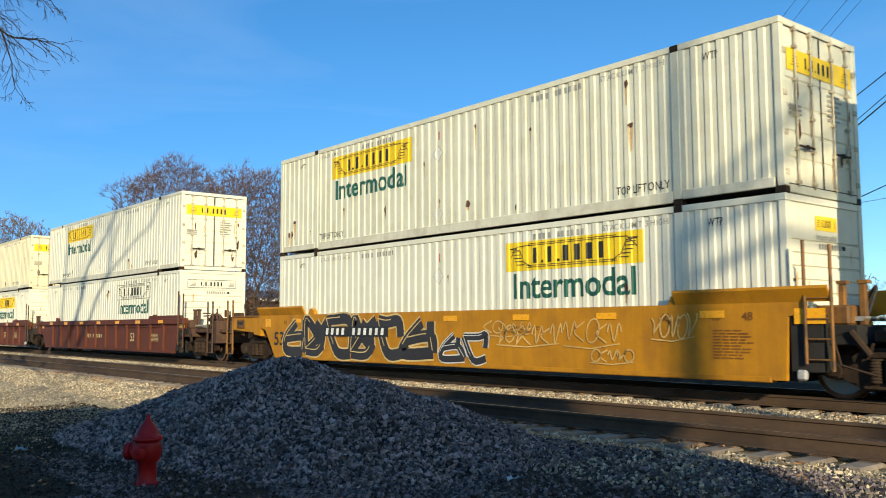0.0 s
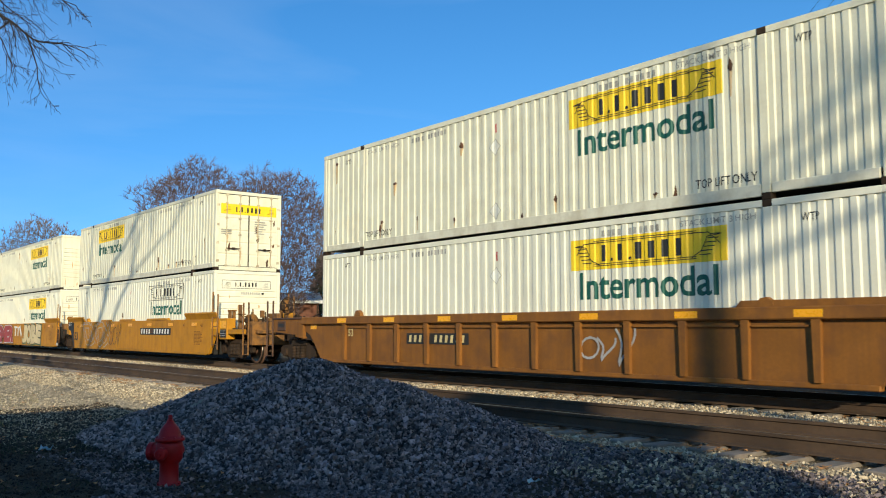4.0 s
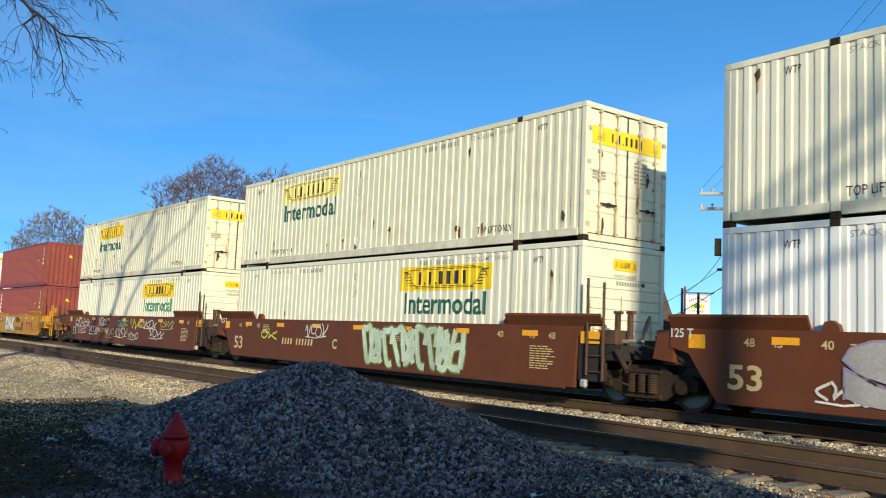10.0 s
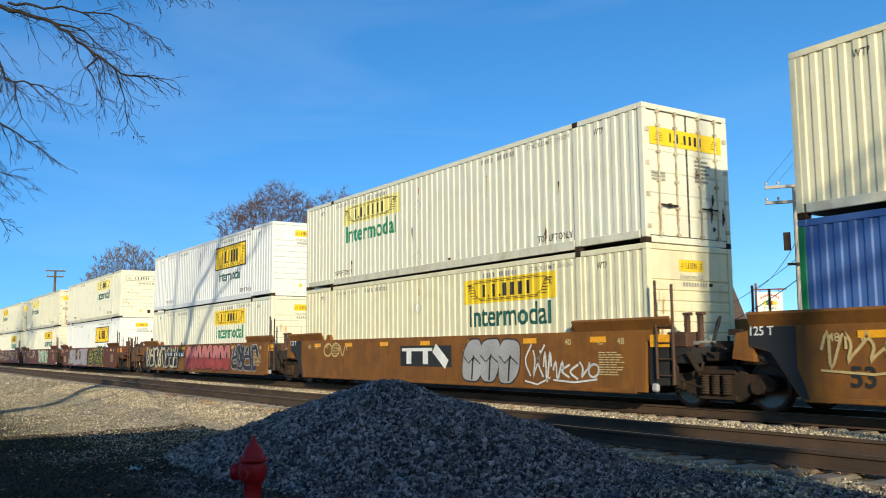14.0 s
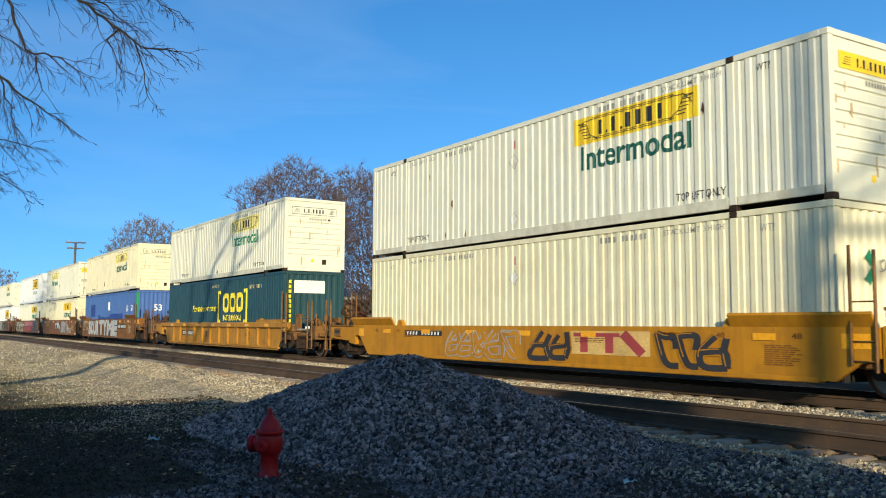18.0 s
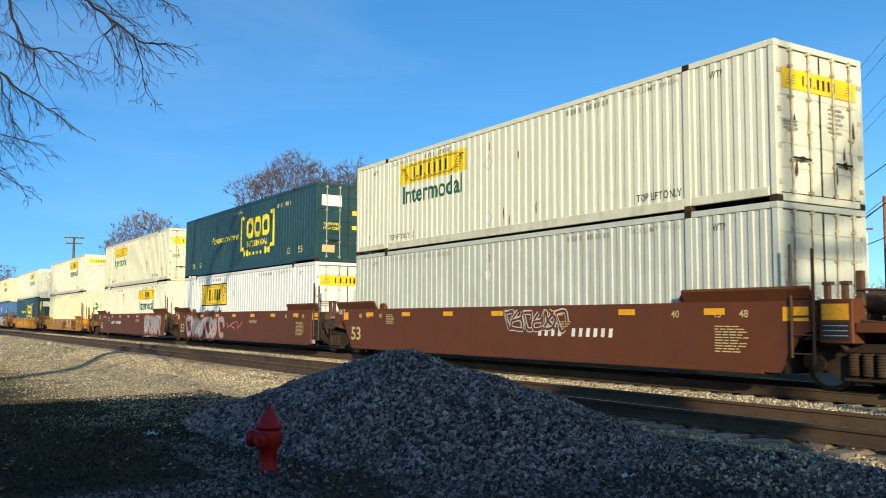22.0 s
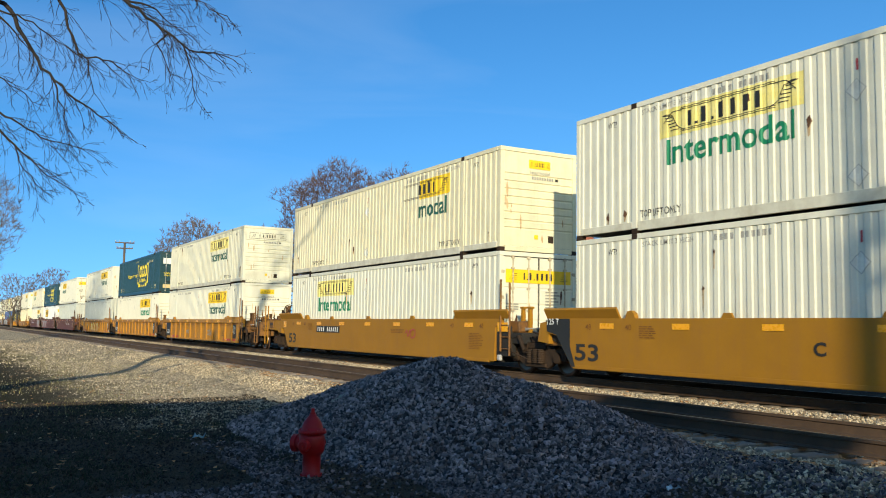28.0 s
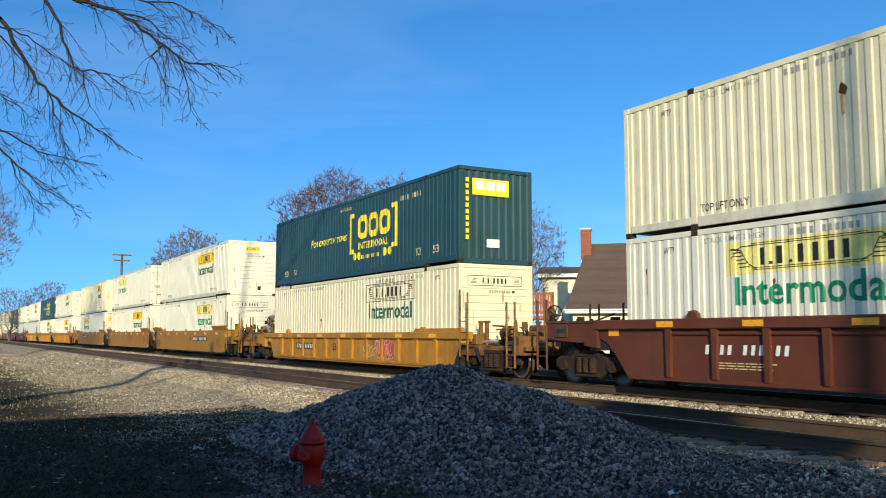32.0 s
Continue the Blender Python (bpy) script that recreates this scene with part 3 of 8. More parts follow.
scatter("loose_gravel", 42000, spill, 0.013, 0.040, STONEDARK, 11, "loose blue-grey gravel spread over the ground")
scatter("ballast_stones", 60000, lambda r: (r.uniform(-42, -3), r.choice([r.uniform(6.9, 8.6), r.uniform(10.5, 13.1), r.uniform(9.1, 10.2)], p=[0.45, 0.48, 0.07]), True),
        0.013, 0.034, STONETAN, 12, "tan ballast stones along the tracks")
scatter("far_gravel", 14000, lambda r: (*fan(r, 40, 90, 72, 89), True), 0.022, 0.06, STONETAN, 19, "pale gravel along the distant railway")
def apron(rng):
    x, y = fan(rng, 14, 42, 62, 88)
    return x, y, rng.random() < 0.06 + 0.94 * smooth_step(2.2, 4.6, y + 0.8 * noise.noise((x * 0.5, y * 0.5, 6)))


scatter("gravel_apron", 36000, apron, 0.010, 0.028, STONETAN, 13, "pale gravel strewn between grass and track")


def foreground(rng):
    x, y = fan(rng, 6.0, 22.0, 40, 89)
    return x, y, y < 6.5 and x > -21 and heap_height(x, y) < 0.02 and rng.random() < 0.35 + 0.65 * smooth_step(-8, -13, x)


scatter("leaf_mould", 26000, foreground, 0.010, 0.030, DUFF, 17, "dark leaf mould and grit strewn on soil")


def build_leaves():
    """Brown oak leaves, curled, caught against the ties and strewn over the gravel."""
    rng = np.random.default_rng(31)
    vs, fs = [], []
    while len(fs) < 5200:
        if rng.random() < 0.7:
            x, y = rng.uniform(-30, -2), rng.choice([rng.uniform(7.6, 8.9), rng.uniform(10.4, 12.6)], p=[0.7, 0.3])
        else:
            x, y = fan(rng, 9, 34, 60, 88)
        if noise.noise((x * 1.1, y * 1.6, 8)) < 0.02:
            continue
        z, a, w = ground_z(x, y) + rng.uniform(0.015, 0.05), rng.uniform(0, 6.28), rng.uniform(0.02, 0.045)
        c, d = math.cos(a) * w, math.sin(a) * w
        k = len(vs)
        vs += [(x - c, y - d, z + rng.uniform(0, 0.03)), (x + d * 0.6, y - c * 0.6, z), (x + c, y + d, z + rng.uniform(0, 0.03)), (x - d * 0.6, y + c * 0.6, z + 0.005)]
        fs += [(k, k + 1, k + 2), (k, k + 2, k + 3)]
    me = bpy.data.meshes.new("dry_leaves")
    me.from_pydata(vs, [], fs)
    tagged(link_mesh("dry_leaves", me, LEAFBROWN), "curled brown fallen leaves along the track", "leaves", kind="stuff")


build_leaves()


def build_grass():
    rng = np.random.default_rng(21)
    for name, mat, count, label in (("dry_grass", GRASSBLADE, 4500, "tufts of dry winter grass"), ("green_grass", GRASSGREEN, 16000, "thin dull green grass in shade")):
        vs, fs = [], []
        while len(fs) < count:
            if mat is GRASSBLADE:
                x, y = fan(rng, 18, 50, 76, 89)
                if noise.noise((x * 0.3, y * 0.3, 4)) < -0.1:
                    continue
            else:
                x, y = fan(rng, 7.5, 20, 70, 89)
                if noise.noise((x * 0.5, y * 0.5, 4)) < -0.12 + 0.3 * rng.random() or x > -9 + y:
                    continue
            z, h, a = ground_z(x, y), rng.uniform(0.02, 0.10 if mat is GRASSBLADE else 0.055), rng.uniform(0, 6.28)
            dx, dy, lx, ly = 0.008 * math.cos(a), 0.008 * math.sin(a), rng.normal(0, 0.03), rng.normal(0, 0.03)
            k = len(vs)
            vs += [(x - dx, y - dy, z - 0.01), (x + dx, y + dy, z - 0.01), (x + lx, y + ly, z + h)]
            fs.append((k, k + 1, k + 2))
        me = bpy.data.meshes.new(name)
        me.from_pydata(vs, [], fs)
        tagged(link_mesh(name, me, mat), label, "grass", kind="stuff")


build_grass()

# ---- tracks ----
NEAR_TRACK, FAR_TRACK = 9.65, 14.35
RAIL = [(-0.075, -0.18), (0.075, -0.18), (0.075, -0.165), (0.012, -0.145), (0.012, -0.045), (0.036, -0.035), (0.036, -0.006), (0.028, 0.0), (-0.028, 0.0), (-0.036, -0.006),
        (-0.036, -0.035), (-0.012, -0.045), (-0.012, -0.145), (-0.075, -0.165)]


def build_track(name, yc, label):
    top = thing(name, label, "railway track", kind="structure")
    for side in (-1, 1):
        y = yc + side * 0.755
        bm = B()
        rows = []
        for x in (-420, -120, -60, -30, -15, 0, 15, 60, 300):
            rows.append([bm.verts.new((x, y + a, z)) for a, z in RAIL])
        for a, b in zip(rows, rows[1:]):
            for i in range(len(RAIL)):
                j = (i + 1) % len(RAIL)
                bm.faces.new((a[i], a[j], b[j], b[i]))
        bmesh.ops.recalc_face_normals(bm, faces=bm.faces)
        rail = part("rail", bm, RAILSIDE, top)
        bm = B()
        box(bm, -420, 300, y - 0.027, y + 0.027, 0.0005, 0.002)
        part("running_surface", bm, RAILTOP, rail, "rail head worn smooth")
    tie = shared("tie", lambda: box(B(), -0.115, 0.115, -1.3, 1.3, -0.16, 0.0, 0.012))
    plate = shared("tie_plate", lambda: box(B(), -0.09, 0.09, -0.17, 0.17, 0.0, 0.012))
    for i in range(130):
        x = -68.0 + 0.52 * i + random.uniform(-0.02, 0.02)
        t = link_mesh("tie", tie, TIEWOOD, top, pose(x, yc + random.uniform(-0.05, 0.05), -0.195, 0, 0, random.uniform(-1, 1)))
        for side in (-1, 1) if yc < 12 and 20 < i < 128 else ():
            link_mesh("tie_plate", plate, RAILSIDE, t, pose(0, side * 0.755, 0.001))
    bm = B()
    for i in range(560):
        x = -68.0 - 0.52 * (i + 1) if i < 340 else -68.0 + 0.52 * (130 + i - 340)
        box(bm, x - 0.115, x + 0.115, yc - 1.3, yc + 1.3, -0.355, -0.195)
    tagged(part("distant_ties", bm, TIEWOOD, top), kind="stuff")


build_track("track_near", NEAR_TRACK, "empty railway track with rusty rails and worn timber ties")
build_track("track_far", FAR_TRACK, "railway track under the freight train")


# ---- hydrant ----
def build_hydrant():
    x, y = -9.87, 3.87
    h = thing("fire_hydrant", "red cast-iron fire hydrant standing in gravel", "hydrant", m=pose(x, y, ground_z(x, y) - 0.01, 0, 0, 20) @ Matrix.Scale(1.06, 4))
    bm = lathe(B(), [(0.125, 0), (0.125, 0.025), (0.108, 0.03), (0.104, 0.05), (0.100, 0.055), (0.098, 0.24), (0.118, 0.26), (0.138, 0.29), (0.142, 0.43), (0.125, 0.475)], 28)
    part("barrel", bm, HYDRANT, h, smooth=True)
    bm = lathe(B(), [(0.150, 0.475), (0.155, 0.485), (0.155, 0.505), (0.150, 0.512), (0.122, 0.520), (0.112, 0.56), (0.092, 0.61), (0.062, 0.65), (0.040, 0.668), (0.040, 0.685)], 28)
    bonnet = part("bonnet", bm, HYDRANT, h, smooth=True)
    part("operating_nut", lathe(B(), [(0.034, 0.685), (0.034, 0.70), (0.026, 0.705), (0.022, 0.745), (0.016, 0.75)], 5), HYDRANT, bonnet)
    bolt = shared("flange_bolt", lambda: lathe(B(), [(0.013, 0), (0.013, 0.014), (0.010, 0.016)], 6))
    for i in range(8):
        a = 2 * math.pi * (i + 0.5) / 8
        link_mesh("flange_bolt", bolt, HYDRANT, bonnet, pose(0.138 * math.cos(a), 0.138 * math.sin(a), 0.510))
        link_mesh("base_bolt", bolt, HYDRANT, h, pose(0.114 * math.cos(a), 0.114 * math.sin(a), 0.026))
    for k, (az, r, reach) in enumerate(((200, 0.098, 0.225), (110, 0.066, 0.205), (290, 0.066, 0.205))):
        bm = B()
        c, s = math.cos(radians(az)), math.sin(radians(az))
        for a, b, ra, rb in ((0.09, reach - 0.05, r * 0.86, r * 0.86), (reach - 0.06, reach - 0.05, r * 0.86, r), (reach - 0.05, reach, r, r), (reach, reach + 0.012, r, r * 0.75),
                             (reach + 0.012, reach + 0.035, 0.022, 0.020)):
            rod(bm, (c * a, s * a, 0.36), (c * b, s * b, 0.36), ra, rb, 18 if ra > 0.03 else 5)
        part("pumper_nozzle" if k == 0 else "hose_nozzle", bm, HYDRANT, h)
    bm = B()
    for i in range(9):
        z = 0.36 - 0.028 * i
        rod(bm, (-0.20, -0.075 - 0.004 * (i % 2), z), (-0.203, -0.072 + 0.004 * (i % 2), z - 0.03), 0.005, n=5)
    part("cap_chain", bm, STEEL, h, "short hanging steel chain")


build_hydrant()


def build_litter():
    for k, (x, y, w, turn) in enumerate(((-13.16, 3.40, 0.22, 30), (-6.77, 6.57, 0.16, 80), (-11.07, 4.93, 0.20, 10))):
        bm = B()
        vs = [[bm.verts.new((w * (i / 6 - 0.5), 0.5 * w * (j / 3 - 0.5) * (1 - 0.3 * abs(i - 3) / 3), 0.02 + 0.14 * abs(noise.noise((i * 0.9 + k * 5, j * 0.8, k))))) for j in range(4)] for i in range(7)]
        for i in range(6):
            for j in range(3):
                bm.faces.new((vs[i][j], vs[i + 1][j], vs[i + 1][j + 1], vs[i][j + 1]))
        bmesh.ops.solidify(bm, geom=bm.faces[:], thickness=0.004)
        o = link_mesh("plastic_scrap", mesh_of(bm, "plastic_scrap", True), LITTER if k < 2 else WHITEPAINT, None, pose(x, y, ground_z(x, y) + 0.01, 0, 0, turn))
        tagged(o, "crumpled pale plastic scrap lying on gravel", "litter", "litter on the ground")


build_litter()


def build_rag():
    """A crumpled sheet caught on the shoulder of the heap."""
    bm = B()
    vs = []
    for i in range(12):
        row = []
        for j in range(6):
            x, y = -12.72 + 0.36 * i / 11 + 0.05 * (j / 5), 5.36 + 0.34 * i / 11 - 0.13 * (j / 5) + 0.02 * math.sin(i)
            row.append(bm.verts.new((x, y, ground_z(x, y) - 0.04 + heap_height(x, y) + 0.03 + 0.06 * abs(noise.noise((i * 0.8, j * 1.1, 7))))))
        vs.append(row)
    for i in range(11):
        for j in range(5):
            bm.faces.new((vs[i][j], vs[i + 1][j], vs[i + 1][j + 1], vs[i][j + 1]))
    bmesh.ops.solidify(bm, geom=bm.faces[:], thickness=0.006)
    tagged(link_mesh("cloth_rag", mesh_of(bm, "cloth_rag", True), RAG), "crumpled grey-green cloth rag on crushed stone", "litter", "litter on the ground")


build_rag()


# ---- trees ----
def grow(rng, start, direction, length, radius, levels, spread, droop, segs, twigs, up=0.0):
    """Adds a limb and all that branches from it. segs: thick pieces; twigs: thin ones."""
    p, d = Vector(start), Vector(direction).normalized()
    steps = 5 if levels > 1 else 3
    r = radius
    for i in range(steps):
        d = (d + Vector((rng.normal(0, 0.13), rng.normal(0, 0.13), rng.normal(0, 0.10) - droop + up))).normalized()
        q = p + d * (length / steps)
        r2 = max(radius * (1 - 0.75 * (i + 1) / steps), 0.006)
        (segs if r > 0.045 else twigs).append((p, q, r, r2))
        if levels > 0 and i >= (1 if levels > 2 else 0):
            for _ in range(2 if levels < 3 or rng.random() < 0.6 else 1):
                side = d.cross(Vector((rng.normal(), rng.normal(), rng.normal()))).normalized()
                k = rng.uniform(spread * 0.7, spread * 1.25)
                grow(rng, q, d * math.cos(k) + side * math.sin(k), length * rng.uniform(0.48, 0.70), max(r2 * rng.uniform(0.5, 0.75), 0.006), levels - 1, spread, droop, segs, twigs, up)
        p, r = q, r2


def finish_tree(name, label, segs, twigs, twig_mat, base, thin=3, bark=BARK):
    top = thing(name, label, "tree", "bare trees")
    if segs:
        link_mesh("trunk", tube_mesh("trunk", segs, 7), bark, top)
    if twigs:
        link_mesh("crown", tube_mesh("crown", twigs, thin, False), twig_mat, top)
    return top


def place_at(az, tangent, dist):
    a = radians(az)
    return Vector((-dist * math.sin(a), dist * math.cos(a), EYE.z + tangent * dist))


def bare_tree(seed, az, dist, height, width, mat, label, nodes=1300, trunk=0.28, fork=0.20, thick=1.0, lean=0.0):
    """A bare crown grown outwards from the fork: each new tip joins the nearest limb, and limbs thicken with what they carry."""
    rng = np.random.default_rng(seed)
    base = place_at(az, 0, dist)
    base.z = -0.9
    z = height * fork
    root = np.array([0.0, 0.0, z])
    rz, rx, mid = height * (1 - fork) * 0.53, width * 0.5, height * (1 + fork) * 0.5 - height * 0.02
    tips = []
    while len(tips) < nodes:
        v = rng.uniform(-1, 1, 3)
        r = np.linalg.norm(v)
        edge = 0.93 + 0.16 * noise.noise(Vector(v * 1.6) + Vector((seed * 7.0, 0, 0))) + 0.14 * noise.noise(Vector(v * 4.5) + Vector((0, seed * 3.0, 0)))
        if r < edge and rng.random() < 0.25 + 0.75 * r:
            squash = 1.0 if v[2] > -0.2 else 0.8
            tips.append((v[0] * rx * squash + lean * v[2], v[1] * rx * squash, mid + v[2] * rz))
    tips = np.array(tips)
    tips = tips[np.argsort(np.linalg.norm(tips - root, axis=1))]
    pts, run, parent = np.zeros((nodes + 1, 3)), np.zeros(nodes + 1), np.zeros(nodes + 1, int)
    pts[0] = root
    for i, p in enumerate(tips, 1):
        d = np.linalg.norm(pts[:i] - p, axis=1)
        k = int(np.argmin(d + 0.55 * run[:i]))
        pts[i], run[i], parent[i] = p, run[k] + d[k], k
    load = np.ones(nodes + 1)
    for i in range(nodes, 0, -1):
        load[parent[i]] += load[i]
    fine = 0.0105 * thick * dist / 60
    rad = np.maximum(trunk * 0.8 * (load / nodes) ** 0.52, fine)
    segs, twigs = [(base, base + Vector((0.0, 0, z)), trunk, trunk * 0.8)], []
    for i in range(1, nodes + 1):
        p, q, k = base + Vector(pts[parent[i]]), base + Vector(pts[i]), rad[i]
        bend = (p + q) * 0.5 + Vector((rng.normal(0, 0.07), rng.normal(0, 0.07), 0.06)) * (q - p).length
        (segs if k > 0.045 else twigs).extend([(p, bend, min(k * 1.15, rad[parent[i]]), k * 1.05), (bend, q, k * 1.05, k)])
        if load[i] < 3:
            d = (q - p).normalized()
            for _ in range(6):
                e = q + (d + Vector((rng.normal(0, 0.6), rng.normal(0, 0.6), rng.normal(0.2, 0.4)))).normalized() * rng.uniform(0.15, 0.55) * height / 13
                twigs.append((q, e, fine, fine * 0.6))
    return finish_tree("bare_tree", label, segs, twigs, mat, base)


bare_tree(1, 67.3, 66, 14.3, 9.8, REDTWIG, "tall bare winter tree with dense reddish twigs", 6200)
bare_tree(2, 62.4, 70, 14.9, 10.5, REDTWIG, "tall bare winter tree with dense purplish-red twigs", 6400)
bare_tree(21, 71.6, 68, 10.0, 7.0, TWIG, "smaller bare tree beside taller winter trees", 1500)
bare_tree(3, 56.2, 58, 11.6, 8.5, TWIG, "bare grey tree behind the red deck", 3200, thick=0.8, trunk=0.33)
bare_tree(4, 43.4, 66, 13.7, 8.0, TWIG, "bare winter tree behind the brown-roofed house", 4200, thick=0.75)
bare_tree(5, 76.3, 105, 14.6, 10.0, TWIG, "broad distant bare winter tree", 2800, thick=0.9)
bare_tree(6, 74.0, 118, 13.5, 9.0, TWIG, "distant bare tree with a thin crown", 1200, thick=0.9)
bare_tree(7, 84.4, 190, 13.2, 9.0, TWIG, "far bare tree beside the railway", 900, thick=0.8)
bare_tree(8, 86.4, 185, 11.0, 9.0, TWIG, "far bare tree beside the railway", 800, thick=0.8)
bare_tree(9, 89.2, 72, 14.4, 8.0, TWIG, "bare tree on the near side of the railway", 1800, thick=0.8)
bare_tree(10, 29.5, 85, 6.5, 8.0, TWIG, "low bare tree beyond the street", 700)
bare_tree(12, 33.0, 95, 6.5, 9.0, TWIG, "low bare tree beyond the street", 700)
bare_tree(14, 25.5, 90, 7.0, 9.0, TWIG, "low bare tree beyond the street", 700)

# The overhanging tree: its trunk stands outside the view, its limbs droop into it. Limbs as thickness, whether they leave the trunk, and (bearing, slope) on the way.
BOUGHS = [(0.036, True, ((84.8, 0.365), (81.1, 0.352), (78.4, 0.321), (77.1, 0.304), (75.1, 0.302))),
          (0.015, False, ((78.4, 0.321), (79.1, 0.307), (78.2, 0.275))),
          (0.014, False, ((77.5, 0.310), (77.1, 0.290), (76.6, 0.250))),
          (0.018, False, ((81.1, 0.352), (79.7, 0.349), (77.4, 0.321))),
          (0.020, False, ((83.6, 0.367), (77.9, 0.370), (74.8, 0.347))),
          (0.030, True, ((85.8, 0.371), (84.4, 0.323), (83.6, 0.286), (81.7, 0.282), (80.7, 0.270))),
          (0.012, False, ((83.0, 0.280), (82.6, 0.245))),
          (0.034, True, ((87.8, 0.328), (86.1, 0.281), (84.9, 0.254), (82.3, 0.221), (81.2, 0.209)))]
LOW_BOUGHS = [(0.022, True, ((88.7, 0.325), (86.1, 0.281))),
              (0.014, False, ((84.9, 0.254), (84.6, 0.233), (83.7, 0.197))),
              (0.016, True, ((88.4, 0.323), (86.2, 0.313), (84.4, 0.293), (83.6, 0.284))),
              (0.020, True, ((88.7, 0.224), (86.2, 0.199), (84.9, 0.189), (83.2, 0.184))),
              (0.022, True, ((88.7, 0.215), (86.8, 0.181), (84.5, 0.148), (83.4, 0.137))),
              (0.012, False, ((86.8, 0.181), (86.5, 0.164), (85.2, 0.137))),
              (0.014, True, ((88.8, 0.259), (86.8, 0.240), (86.0, 0.228))),
              (0.030, True, ((88.0, 0.46), (82.0, 0.42), (77.0, 0.41), (72.0, 0.40)))]


def shoot(rng, p, d, length, r, levels, twigs):
    """A thin wavering twig that droops, with finer ones along it."""
    d = Vector(d).normalized()
    n = 6
    for i in range(n):
        d = (d + Vector((rng.normal(0, 0.14), rng.normal(0, 0.14), rng.normal(-0.04, 0.13)))).normalized()
        q = p + d * (length / n)
        r2 = max(r * (1 - 0.5 * (i + 1) / n), 0.0024)
        twigs.append((p, q, max(r * (1 - 0.5 * i / n), 0.0024), r2))
        if levels and i > 0 and rng.random() < 0.55:
            side = d.cross(Vector((rng.normal(), rng.normal(), rng.normal()))).normalized()
            shoot(rng, q, d * 0.9 + side * 0.5, length * rng.uniform(0.3, 0.55), r2 * 0.75, levels - 1, twigs)
        p = q


def overhanging_tree():
    rng = np.random.default_rng(77)
    segs, twigs = [], []
    base = Vector((-15.4, -4.4, -0.7))
    fork = base + Vector((0.2, 0.3, 5.2))
    segs += [(base, base + Vector((0.05, 0.1, 2.6)), 0.42, 0.36), (base + Vector((0.05, 0.1, 2.6)), fork, 0.36, 0.30)]
    crown = fork + Vector((-0.5, -0.6, 7.0))
    segs.append((fork, crown, 0.27, 0.17))
    tall = [(0.17, ((-15.2, -4.3, 6.5), (-14.4, -3.9, 8.6), (-12.8, -3.5, 10.8), (-11.6, -3.4, 12.4), (-10.7, -3.3, 14.1), (-8.4, -3.2, 15.3), (-7.4, -3.2, 16.6))),
            (0.13, ((-12.4, -3.5, 11.3), (-10.4, -3.6, 14.1), (-7.6, -3.6, 15.6), (-6.2, -3.6, 16.9))),
            (0.15, ((-14.4, -3.9, 8.6), (-11.7, -3.6, 10.2), (-10.1, -3.5, 11.6), (-8.1, -3.4, 13.4), (-6.1, -3.4, 14.2), (-3.6, -3.3, 15.1), (-2.4, -3.3, 16.2))),
            (0.12, ((-14.7, -4.0, 8.0), (-13.8, -3.7, 11.6), (-13.4, -3.5, 15.8), (-13.0, -3.4, 18.0))),
            (0.10, ((-8.1, -3.4, 13.4), (-7.0, -3.6, 15.0), (-5.2, -3.6, 16.6)))]
    for thick, way in tall:
        way = [Vector(c) for c in way]
        for j, (a, b) in enumerate(zip(way, way[1:])):
            mid = a.lerp(b, 0.5) + Vector((rng.normal(0, 0.10), rng.normal(0, 0.10), rng.normal(0, 0.10)))
            r = [thick * (1 - 0.75 * k / (2 * len(way) - 2)) for k in (2 * j, 2 * j + 1, 2 * j + 2)]
            segs += [(a, mid, r[0], r[1]), (mid, b, r[1], r[2])]
            if j > 1:
                grow(rng, b, (b - a).normalized() * 0.7 + Vector((rng.normal(0, 0.4), rng.normal(0, 0.3), 0.5)), 2.4, 0.04, 2, 0.5, 0, segs, twigs)
    for k, (thick, rooted, limb) in enumerate(BOUGHS + LOW_BOUGHS):
        pts = [place_at(az, slope, 15.0 - 0.19 * (90 - az)) for az, slope in limb]
        whole = sum((b - a).length for a, b in zip(pts, pts[1:]))
        gone, last = 0.0, None
        for j, (a, b) in enumerate(zip(pts, pts[1:])):
            n = max(2, round((b - a).length / 0.16))
            for i in range(n):
                p = last or a
                q = a.lerp(b, (i + 1) / n) + (Vector((rng.normal(0, 0.016), rng.normal(0, 0.016), rng.normal(0, 0.016))) if i < n - 1 else Vector())
                f = gone / whole
                segs.append((p, q, max(thick * (1 - 0.82 * f), 0.006), max(thick * (1 - 0.82 * (f + (q - p).length / whole)), 0.006)))
                gone, last = gone + (q - p).length, q
                d = (q - p).normalized()
                for _ in range(1 if f < 0.35 else 2):
                    side = d.cross(Vector((rng.normal(), rng.normal(), rng.normal()))).normalized()
                    shoot(rng, q, d * 0.95 + side * 0.5 + Vector((0, 0, -0.12)), rng.uniform(0.22, 0.68) * (1.0 if f < 0.75 else 0.65), max(0.0048, thick * 0.2), 2, twigs)
        if rooted:
            start = fork.lerp(crown, 0.05 * k)
            segs += [(start, start.lerp(pts[0], 0.5) + Vector((0, 0, 0.25)), thick * 2.6, thick * 1.8), (start.lerp(pts[0], 0.5) + Vector((0, 0, 0.25)), pts[0], thick * 1.8, thick)]
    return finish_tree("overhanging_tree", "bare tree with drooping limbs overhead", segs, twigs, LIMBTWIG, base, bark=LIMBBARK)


overhanging_tree()


